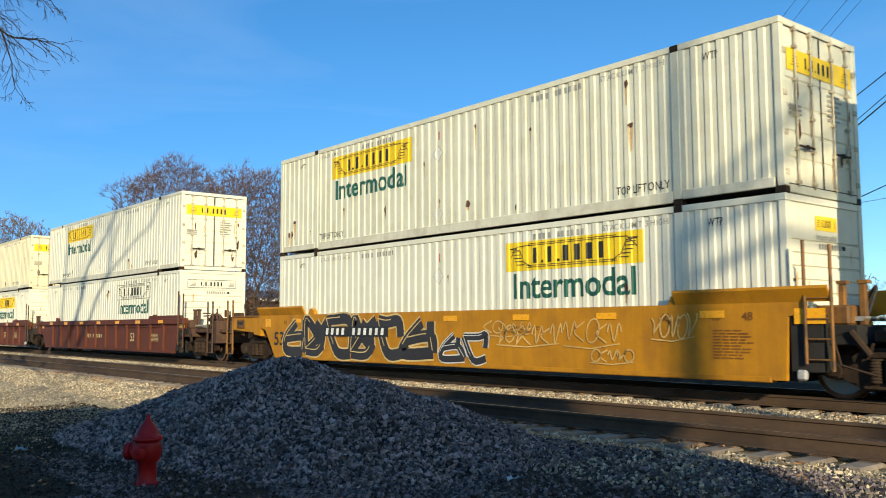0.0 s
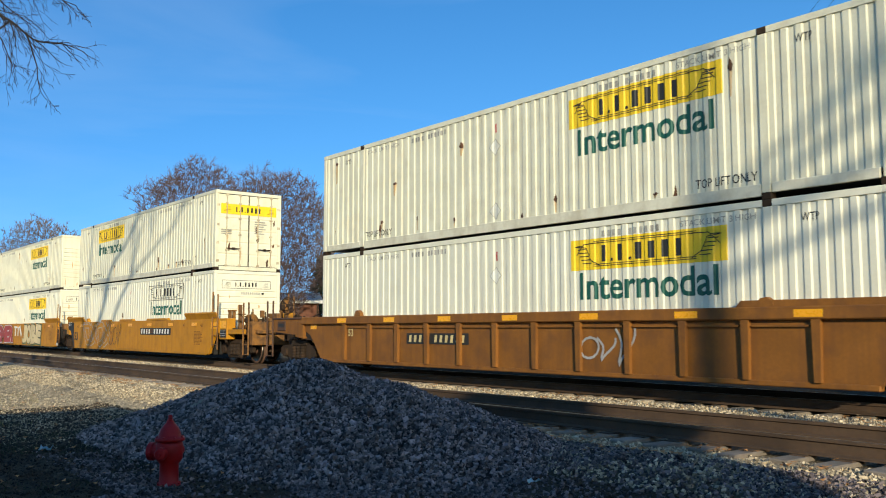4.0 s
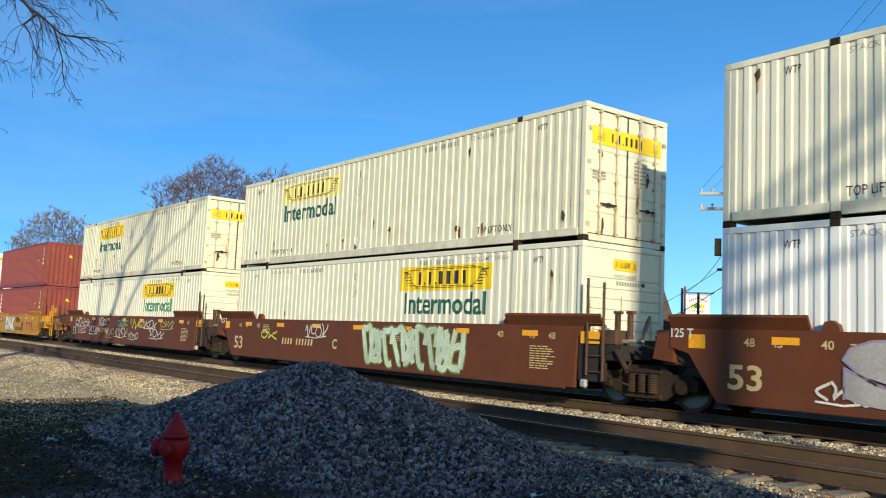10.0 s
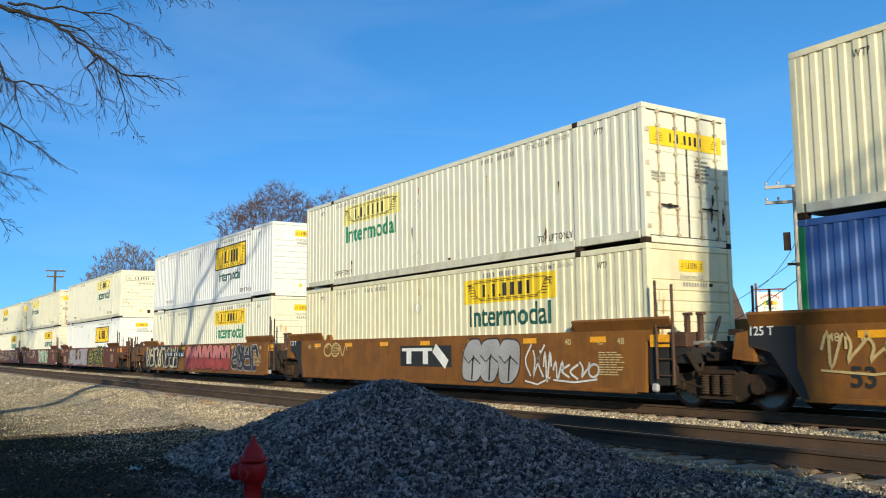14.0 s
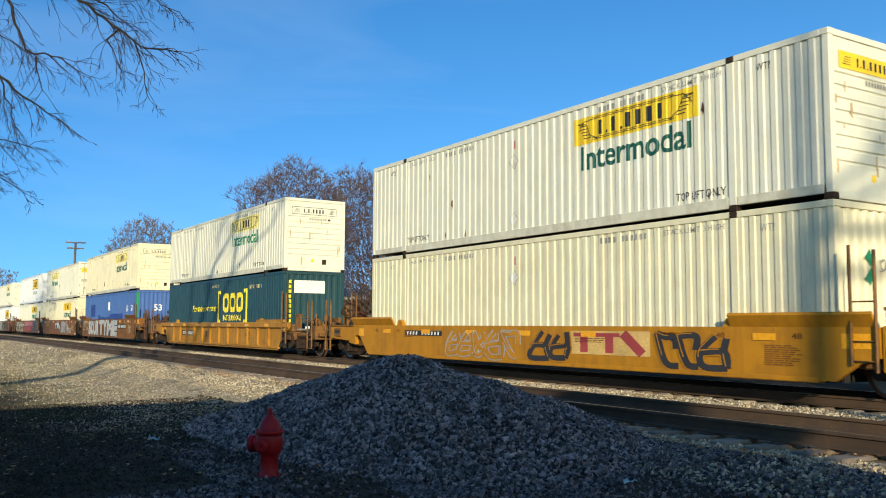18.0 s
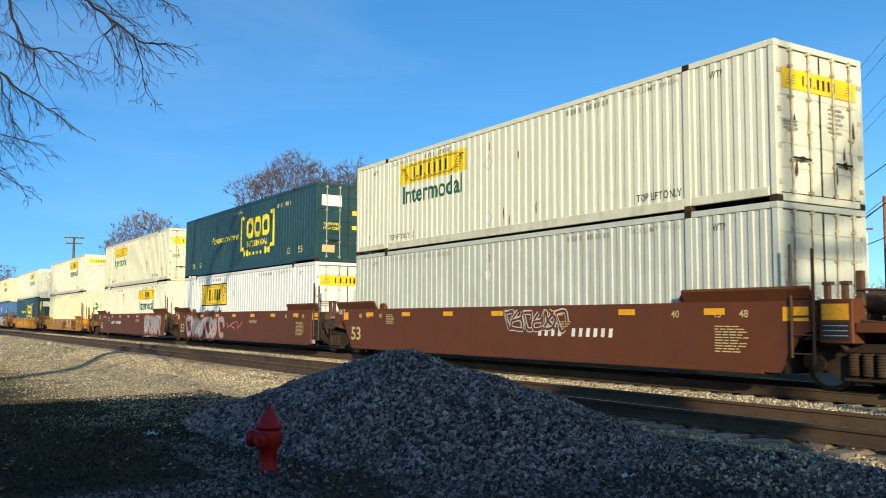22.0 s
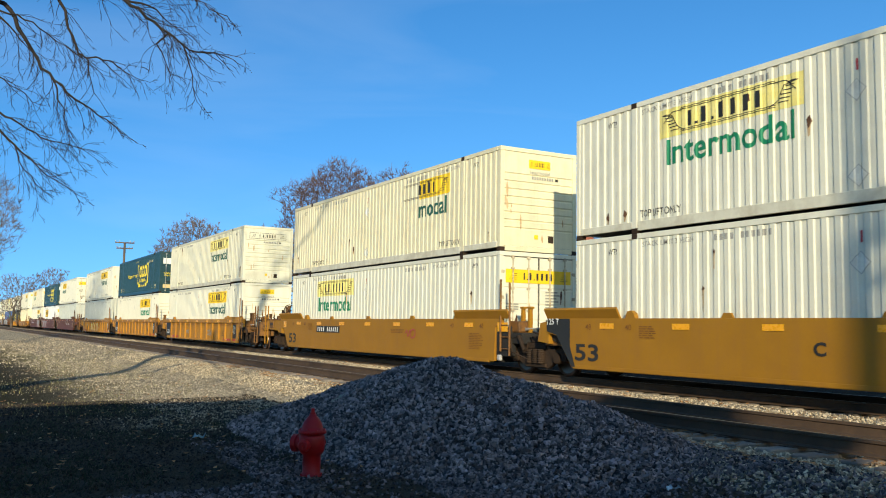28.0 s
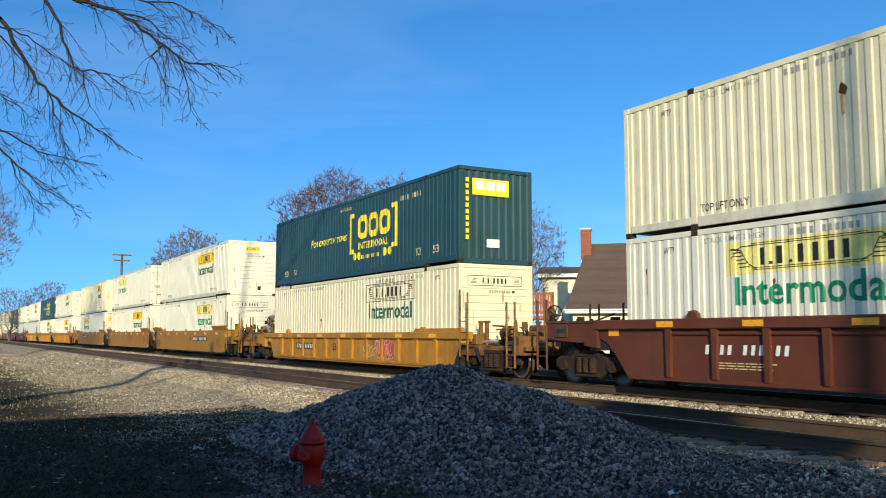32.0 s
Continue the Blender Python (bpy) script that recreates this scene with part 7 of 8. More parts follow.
        link_mesh("hatch_slot", shared("hatch_slot%s" % kind, lambda: panel(B(), -2.38, -2.02, top_z - 0.27, top_z - 0.17, CAR_Y0)), BLACKPAINT, hatch)
        for k in range(3):
            link_mesh("grab_post", shared("grab_post", lambda: rod(B(), (0, 0, 0), (0, 0, 0.42), 0.03, n=6)), STEEL, car, pose(-2.6 + 0.55 * k, 0.25, deck_z))
    if trail == "coupler":
        truck(car, e + 1.48)
        link_mesh("end_platform", shared("end_plat_t" + key, lambda: box(B(), e + 1.06, e + 3.15, 0.15, WIDE - 0.15, deck_z - 0.14, deck_z - 0.02, 0.015)), grimy, car)
        for y in (CAR_Y0 + 0.05, CAR_Y1 - 0.05):
            link_mesh("sill_step", shared("sill_step", sill_step), fitting, car, pose(e + 2.6, y, 0))
        link_mesh("coupler", shared("coupler", coupler), STEEL, car, pose(e + 3.2, WIDE / 2, 0.86))
        if form == "smooth":
            cab = link_mesh("side_cabinet", shared("side_cabinet", lambda: box(B(), 0.82, 1.42, CAR_Y0 + 0.01, CAR_Y0 + 0.34, 0.80, 1.52, 0.02)), paint, car, pose(e, 0, top_z - 1.5))
            link_mesh("cabinet_reflector", shared("cabinet_reflector", lambda: panel(B(), 0.88, 1.36, 1.18, 1.44, CAR_Y0 + 0.004)), REFLECT, cab)
            grille = link_mesh("cabinet_grille", shared("cabinet_grille", lambda: panel(B(), 0.88, 1.36, 0.86, 1.14, CAR_Y0 + 0.004)), BLACKPAINT, cab)
            for k in range(3):
                link_mesh("grille_bar", shared("grille_bar", lambda: panel(B(), 0.90, 1.34, 0.0, 0.018, CAR_Y0 - 0.002)), SPRAYGREY, grille, pose(0, 0, 0.92 + 0.08 * k))
            link_mesh("tall_post", shared("tall_post", lambda: box(B(), -0.06, 0.06, -0.05, 0.05, 0, 0.85, 0.01)), fitting, car, pose(e + 1.20, 0.45, deck_z))
            link_mesh("side_sill", shared("side_sill", lambda: box(B(), 1.44, 2.58, CAR_Y0 + 0.04, CAR_Y0 + 0.16, 0.98, 1.14, 0.01)), paint, car, pose(e, 0, top_z - 1.5))
        link_mesh("end_plate", shared("end_plate_" + kind, lambda: box(B(), 2.62, 2.98, 0.05, WIDE - 0.05, 0.62, deck_z + 0.25, 0.02)), grimy, car, pose(e, 0, 0))
        stand = link_mesh("brake_stand", shared("brake_stand", lambda: box(box(B(), -0.06, 0.06, -0.06, 0.06, 0, 1.05, 0.01), -0.16, 0.16, -0.14, 0.02, 0.65, 1.0, 0.02)), grimy, car, pose(e + 2.1, 1.75, deck_z))
        link_mesh("brake_wheel", shared("brake_wheel", brake_wheel), STEEL, stand, pose(0.20, -0.05, 0.82, 0, 0, 90))
        link_mesh("air_reservoir", shared("reservoir", lambda: lathe(B(), [(0.05, -0.42), (0.19, -0.36), (0.21, -0.25), (0.21, 0.25), (0.19, 0.36), (0.05, 0.42)], 16, "y"), True), grimy, car, pose(e + 1.45, 0.75, deck_z + 0.32, 0, 0, 70))
        link_mesh("valve_body", shared("valve", lambda: box(box(B(), -0.22, 0.22, -0.2, 0.2, 0, 0.4, 0.05), -0.1, 0.34, -0.12, 0.12, 0.4, 0.55, 0.03)), grimy, car, pose(e + 1.75, 1.4, deck_z))
        link_mesh("brake_rigging", shared("rigging_t" + kind, lambda: rigging(3, 1.0, 2.9, deck_z - 0.1, deck_z + 0.7)), grimy, car, pose(e, 0, 0))
        link_mesh("brake_rigging", shared("rigging_u" + kind, lambda: rigging(8, 0.9, 3.0, deck_z - 0.4, deck_z + 0.75)), STEEL, car, pose(e, -0.05, 0))
    elif trail == "follow":
        truck(car, e + 1.46)
        link_mesh("brake_rigging", shared("rigging_f" + kind, lambda: rigging(5, 0.6, 1.9, deck_z - 0.3, deck_z + 0.35)), STEEL, car, pose(e, 0, 0))
        link_mesh("joint_arm", shared("joint_arm" + kind, lambda: box(box(B(), 0.9, 2.35, WIDE / 2 - 0.3, WIDE / 2 + 0.3, deck_z - 0.34, deck_z - 0.05, 0.03), 1.2, 1.6, 0.2, WIDE - 0.2, deck_z - 0.25, deck_z - 0.08, 0.02)), STEEL, car, pose(e, 0, 0))
        link_mesh("release_lever", shared("release_lever", lambda: [bm_ for bm_ in [B()] if rod(bm_, (0, 0, 0), (0.1, 0, -0.4), 0.02, n=5) and rod(bm_, (0.1, 0, -0.4), (0.6, 0.1, -0.55), 0.02, n=5)][0]), STEEL, car, pose(e + 0.75, CAR_Y0, 0.95))
    if paint is SHORTYELLOW or (paint is OCHRE and trail == "coupler" and lead == "joint"):
        for x in ((2.0, 3.9), (7.0, 9.0)) if length < 14 else ((4.2, 5.4), (6.7, 8.4), (10.0, 12.3)):
            part("load_lug", prism(B(), [(x[0], top_z + 0.002), (x[1], top_z + 0.002), (x[1] - 0.1, top_z + 0.08), (x[0] + 0.1, top_z + 0.08)], CAR_Y0 - 0.03, CAR_Y0 + 0.10), paint, car)
    if paint is GOLD:
        for x in (4.6, 7.9, 11.2):
            part("tie_down_eye", prism(B(), [(x, top_z + 0.002), (x + 0.30, top_z + 0.002), (x + 0.24, top_z + 0.10), (x + 0.06, top_z + 0.10)], CAR_Y0 + 0.0, CAR_Y0 + 0.05), paint, car)
    # reflectors and marks
    y = (CAR_Y0 - 0.004) if form == "smooth" else (CAR_Y0 + 0.084)
    for k in range(7):
        x = 1.3 + (length - 2.6) * k / 6
        zr = top_z - (0.17 if form == "smooth" else 0.10)
        link_mesh("reflector", shared("reflector", lambda: panel(B(), -0.24, 0.24, -0.06, 0.06)), REFLECT, car, pose(x, CAR_Y0 - 0.016, zr))
    for x, w in ((e + 0.15, 0.50), (-0.55, 0.34)):
        link_mesh("reflector_plate", shared("reflector_plate%.2f" % w, lambda: panel(B(), 0, w, 0, 0.24)), REFLECT, car, pose(x, y - 0.003, top_z - 0.34))
    return car, y


def rigging(seed, x0, x1, z0, z1):
    """Brake rods, levers, pipes and brackets crowded over a truck."""
    rng = np.random.default_rng(seed)
    bm = B()
    for i in range(15):
        x, y, z = rng.uniform(x0, x1), rng.uniform(0.02, 1.6), rng.uniform(z0, z1)
        if i % 3 == 0:
            rod(bm, (x, y, z), (min(x + rng.uniform(0.3, 0.9), x1), y + rng.normal(0, 0.1), z + rng.normal(0, 0.12)), 0.022, n=5)
        elif i % 3 == 1:
            rod(bm, (x, y, z0 - 0.2), (x + rng.normal(0, 0.06), y, z), 0.026, n=5)
        else:
            w, h = rng.uniform(0.06, 0.16), rng.uniform(0.05, 0.15)
            box(bm, x - w, x + w, y, y + 0.12, z - h, z + h, 0.01)
    return bm


def tube_hose():
    if "hose" not in SHARED:
        pts = [Vector((0.16 * math.sin(k * 0.35), 0.02 * k, 0.55 * math.sin(math.pi * k / 12))) for k in range(13)]
        SHARED["hose"] = chain_mesh("hose", pts, 0.03)
    return SHARED["hose"]


def sill_step():
    bm = B()
    for dx in (0, 0.38):
        rod(bm, (dx, 0, 0.30), (dx, 0, 2.02), 0.03, n=6)
    for zz in (0.32, 0.64, 0.98):
        rod(bm, (0, 0, zz), (0.38, 0, zz), 0.016, n=5)
    return bm


def coupler():
    bm = box(B(), -0.2, 0.25, -0.12, 0.12, -0.12, 0.12, 0.02)
    prism(bm, [(0.25, -0.15), (0.62, -0.13), (0.66, 0.10), (0.25, 0.15)], -0.17, 0.05)
    return bm


def brake_wheel():
    bm = B()
    ring = [[bm.verts.new(((0.27 + 0.02 * math.cos(v)) * math.cos(a), 0.02 * math.sin(v), (0.27 + 0.02 * math.cos(v)) * math.sin(a))) for v in (0, 1.57, 3.14, 4.71)] for a in (2 * math.pi * i / 20 for i in range(20))]
    for a, b in zip(ring, ring[1:] + ring[:1]):
        for i in range(4):
            bm.faces.new((a[i], a[(i + 1) % 4], b[(i + 1) % 4], b[i]))
    for i in range(5):
        a = 2 * math.pi * i / 5
        rod(bm, (0, 0.02, 0), (0.27 * math.cos(a), 0, 0.27 * math.sin(a)), 0.016, n=5)
    rod(bm, (0, -0.05, 0), (0, 0.05, 0), 0.06, n=8)
    return bm


def on_side(car, y, name, bm, mat, layer=0):
    o, k = part(name, bm, mat, car), MARK_SQUASH[car.name]
    o.location.y, o.location.z, o.scale.z = y - 0.004 * (layer + 1), 0.25 * (1 - k), k


def number_board(car, y, x, z, w=2.2, h=0.26, ink=WHITEPAINT, board=BLACKPAINT, up=0):
    """The car's mark and number, as plain bars on a dark board."""
    if board:
        on_side(car, y, "number_board", panel(B(), x, x + w, z, z + h), board, up)
    pitch, squash = (w - 0.16) / 11, MARK_SQUASH[car.name]
    bar = shared("number_bar%.2f%.2f" % (pitch, h), lambda: prism(B(), [(0, 0.17 * h), (0.46 * pitch, 0.17 * h), (0.46 * pitch + 0.10 * h, 0.83 * h), (0.10 * h, 0.83 * h)], -0.001, 0.001))
    for i in range(11):
        if i != 4:
            link_mesh("number_bar", bar, ink, car, pose(x + 0.10 + pitch * i, y - 0.004 * (up + 2), 0.25 + (z - 0.25) * squash) @ Matrix.Diagonal((1, 1, squash, 1)))


def big_mark(car, y, text, x, z, h, ink, w=None):
    on_side(car, y, "length_figure", words_on(B(), text, x, x + (w or 0.62 * h * len(text)), z, z + h, 0, 0.02), ink, 1)


def fine_print(car, y, x, z, rows, w, ink, gap=0.075):
    bm = B()
    rng = np.random.default_rng(int(abs(x) * 100) + rows)
    for r in range(rows + rows // 2):
        at = x
        while at < x + w * rng.uniform(0.75, 1.0) - 0.05:
            run = rng.uniform(0.06, 0.22)
            panel(bm, at, min(at + run, x + w), z - gap * 0.67 * r, z - gap * 0.67 * r + 0.022)
            at += run + 0.03
    on_side(car, y, "small_print", bm, ink, 1)


def bubble(car, y, text, x0, x1, z0, z1, fill, edge, halo=None, low=None, seed=1, layer=2):
    """Fat sprayed letters that lean on one another, with an outline, a wider halo behind and a second tone below."""
    rng = np.random.default_rng(seed)
    wide = [{"M": 1.35, "W": 1.35, "I": 0.5, "T": 0.95}.get(ch, 1.0) for ch in text]
    unit, at, cells = (x1 - x0) / sum(wide), x0, []
    for ch, k in zip(text, wide):
        cells.append((ch, at + unit * k / 2, unit * k * 0.54, rng.uniform(-0.07, 0.07), z0 + rng.uniform(0.0, 0.05), z1 - rng.uniform(0.0, 0.06)))
        at += unit * k

    def lay(fat, pad, dx=0.0, dz=0.0):
        bm = B()
        for i, (ch, cx, half, lean, a, b) in enumerate(cells):
            co, faces = text_mesh(ch, fat)
            v = []
            for p, q in co:
                u, z = (2 * p - 1) * (half + pad), a - pad + q * (b - a + 2 * pad)
                v.append(bm.verts.new((cx + u + lean * (z - a) + dx, -0.0006 * i, z - lean * u * 0.8 + dz)))
            for f in faces:
                try:
                    bm.faces.new([v[k] for k in f])
                except ValueError:
                    pass
        return bm
    if halo:
        on_side(car, y, "graffiti_halo", lay(0.12, 0.075, 0.03, -0.01), halo, layer)
    on_side(car, y, "graffiti_edge", lay(0.10, 0.038), edge, layer + 1)
    on_side(car, y, "graffiti_fill", lay(0.075, 0.0), fill, layer + 2)
    if low:
        bm = lay(0.075, 0.0)
        bmesh.ops.bisect_plane(bm, geom=bm.verts[:] + bm.edges[:] + bm.faces[:], plane_co=(0, 0, z0 + 0.45 * (z1 - z0)), plane_no=(0.06, 0, 1), clear_outer=True)
        on_side(car, y, "graffiti_lower_fill", bm, low, layer + 3)


def blobs(car, y, seed, x0, x1, z0, z1, top, low, edge, n=4, layer=2):
    """Painted letters too round to read: swollen forms with a hole or a cleft, one tone above another, in a dark outline."""
    rng = np.random.default_rng(seed)
    w, h = (x1 - x0) / n, z1 - z0
    back, upper, lower, dark = B(), B(), B(), B()
    for i in range(n):
        cx, cz = x0 + w * (i + 0.5 + rng.uniform(-0.1, 0.1)), (z0 + z1) / 2 + rng.uniform(-0.04, 0.02)
        ph, cleft = rng.uniform(0, 6), rng.random() < 0.5

        def rim(k, scale):
            f = 2 * math.pi * k / 30
            u, v = math.cos(f), math.sin(f)
            g = scale * (1 + 0.05 * math.sin(3 * f + ph))
            return cx + w * 0.56 * g * abs(u) ** 0.65 * (1 if u > 0 else -1) + 0.12 * v * w, min(max(cz + h * 0.5 * g * abs(v) ** 0.65 * (1 if v > 0 else -1), z0 - 0.02), z1 + 0.02)
        for bm, scale in ((back, 1.0), (upper, 0.93)):
            bm.faces.new([bm.verts.new((x, -0.0006 * i, z)) for x, z in (rim(k, scale) for k in range(30))])
        low_pts = [rim(k, 0.93) for k in range(15, 31)]
        lower.faces.new([lower.verts.new((x, -0.0006 * i, min(z, cz + 0.02))) for x, z in low_pts])
        if cleft:
            stroke(dark, [(cx - 0.02, z0 + 0.05 * h), (cx + 0.03, cz), (cx + 0.10 * w, cz + 0.12 * h)], 0.08 * w)
        else:
            dark.faces.new([dark.verts.new((cx + 0.11 * w * math.cos(a), 0, cz + 0.05 * h + 0.17 * h * math.sin(a))) for a in (2 * math.pi * k / 12 for k in range(12))])
        stroke(dark, [(cx - 0.48 * w, cz + 0.10 * h), (cx - 0.2 * w, cz - 0.05 * h), (cx + 0.1 * w, cz + 0.08 * h), (cx + 0.45 * w, cz - 0.06 * h)], 0.03 * h)
    for k, (name, bm, mat) in enumerate((("graffiti_edge", back, edge), ("graffiti_fill", upper, top), ("graffiti_lower_fill", lower, low), ("graffiti_line", dark, edge))):
        on_side(car, y, name, bm, mat, layer + k)


def curved(pts, n=5):
    """More points along a smooth line through the given ones."""
    if len(pts) < 3:
        return pts
    p = [pts[0]] + list(pts) + [pts[-1]]
    out = []
    for a, b, c, d in zip(p, p[1:], p[2:], p[3:]):
        for k in range(n):
            t = k / n
            out.append(tuple(0.5 * (2 * b[j] + (c[j] - a[j]) * t + (2 * a[j] - 5 * b[j] + 4 * c[j] - d[j]) * t * t + (3 * b[j] - a[j] - 3 * c[j] + d[j]) * t ** 3) for j in (0, 1)))
    return out + [pts[-1]]


def graffiti_shapes(car, y, seed, x0, x1, z0, z1, fill, edge, n=6, layer=2, cloud=None, fat=0.23):
    """Painted letters that cannot be read: fat bent strokes with an edge, thin highlights, and a cloud of paint behind."""
    rng = np.random.default_rng(seed)
    a, b, c = B(), B(), B()
    w, h = (x1 - x0) / n, z1 - z0
    if cloud:
        bm, rim = B(), []
        for k in range(40):
            f = 2 * math.pi * k / 40
            s = 1 + 0.10 * math.sin(5 * f + seed) + 0.07 * math.sin(11 * f + 2 * seed)
            u, v = math.cos(f), math.sin(f)
            rim.append(((x0 + x1) / 2 + (x1 - x0) * 0.53 * s * abs(u) ** 0.5 * (1 if u > 0 else -1), (z0 + z1) / 2 + min(max(h * 0.46 * s * abs(v) ** 0.5 * (1 if v > 0 else -1), -h * 0.5), h * 0.5)))
        bm.faces.new([bm.verts.new((x, 0, z)) for x, z in rim])
        on_side(car, y, "graffiti_cloud", bm, cloud, layer - 1)
    step = 0
    for i in range(n):
        cx = x0 + w * i
        dots = [(cx + w * (fx + rng.uniform(-0.14, 0.14)), z0 + h * (fz + rng.uniform(-0.06, 0.06))) for fz in (0.12, 0.5, 0.88) for fx in (0.1, 0.55, 0.95)]
        for path in ((0, 6, 4, 2), (2, 5, 8), (6, 7, 8, 5), (0, 4, 8), (3, 5, 2), (6, 1, 2), (0, 1, 5, 7), (7, 3, 0, 2))[int(rng.integers(0, 3))::3]:
            pts = curved([dots[k] for k in path])
            depth = -0.0005 * (step % 7)
            step += 1
            stroke(a, pts, (fat + 0.08) * h, depth)
            stroke(b, pts, fat * h, depth)
            stroke(c, [(x - 0.03 * h, z + 0.05 * h) for x, z in pts[:max(2, len(pts) // 2)]], 0.025 * h)
    on_side(car, y, "graffiti_edge", a, edge, layer)
    on_side(car, y, "graffiti_fill", b, fill, layer + 1)
    on_side(car, y, "graffiti_highlight", c, edge if fill in (SPRAYBLACK, OCHRE) else SPRAYWHITE, layer + 2)


def scribble(car, y, seed, x0, x1, z0, z1, ink, width=0.035, loops=7, layer=3):
    """A sprayed tag that cannot be read: joined loops and hooks of uneven height, some doubled back, and an underline."""
    rng = np.random.default_rng(seed)
    bm = B()
    w, h = (x1 - x0) / loops, z1 - z0
    for i in range(loops):
        a, b, lean, kind = rng.uniform(0.0, 0.25), rng.uniform(0.75, 1.0), rng.uniform(0.1, 0.5), int(rng.integers(0, 4))
        cx, pts = x0 + w * (i + 0.5), []
        for k in range(13):
            f = k / 12
            if kind == 0:
                u, v = 0.55 * math.sin(6.28 * f), 0.5 - 0.5 * math.cos(6.28 * f)
            elif kind == 1:
                u, v = -0.5 + f + 0.2 * math.sin(9 * f), abs(2 * f - 1)
            elif kind == 2:
                u, v = 0.5 * math.cos(4.9 * f + 0.7), f
            else:
                u, v = -0.6 + 1.2 * f, 0.5 + 0.5 * math.sin(9.4 * f)
            z = z0 + h * (a + (b - a) * v)
            pts.append((cx + w * u + lean * (z - z0) * 0.4, z))
        stroke(bm, pts, width)
    if loops > 3:
        stroke(bm, [(x0, z0 + 0.02 * h), ((x0 + x1) / 2, z0 - 0.06 * h), (x1, z0 + 0.12 * h)], width * 0.8)
    on_side(car, y, "graffiti_scrawl", bm, ink, layer)


def owner_mark(car, y, x, z, w, h, ink, back=None):
    """The car owner's three-figure emblem as plain shapes."""
    if back:
        on_side(car, y, "emblem_board", panel(B(), x - 0.1, x + w + 0.1, z - 0.06, z + h + 0.06), back)
    on_side(car, y, "emblem_band", panel(B(), x, x + 0.66 * w, z + 0.80 * h, z + h), ink, 1)
    for k in range(2):
        a = x + (0.10 + 0.36 * k) * w
        on_side(car, y, "emblem_bar", panel(B(), a, a + 0.11 * w, z, z + 0.80 * h), ink, 1)
    on_side(car, y, "emblem_slash", stroke(B(), [(x + 0.70 * w, z + h), (x + 0.95 * w, z)], 0.12 * w), ink, 1)


def standard_marks(car, y, length, ink, dark=False, joint=False):
    """Loading marks painted at both ends of every car side."""
    for x, t in ((0.55, "48"), (1.05, "45"), (1.9, "40"), (length - 2.35, "40"), (length - 1.35, "45"), (length - 0.75, "48")):
        on_side(car, y, "stop_mark", words_on(B(), t, x, x + 0.20, 1.22, 1.36, 0, 0.01), ink, 1)
    fine_print(car, y, length - 1.3, 1.05, 7, 0.75, ink)
    fine_print(car, y, 2.35, 1.30, 4, 0.5, ink)
    fine_print(car, y, 9.9, 1.12, 2, 1.1, ink)
    if joint and dark:
        bm = B()
        bm.faces.new([bm.verts.new((x, 0, z)) for x, z in ((-0.94, 1.17), (-0.54, 1.07), (0.03, 0.29), (0.17, 0.29), (-0.03, 0.80), (-0.03, 1.49), (-0.94, 1.49))])
        on_side(car, y, "black_end_panel", bm, BLACKPAINT)
    if joint:
        on_side(car, y, "capacity_mark", words_on(B(), "125 T", -0.92, -0.45, 1.34, 1.50, 0, 0.012), WHITEPAINT, 1)


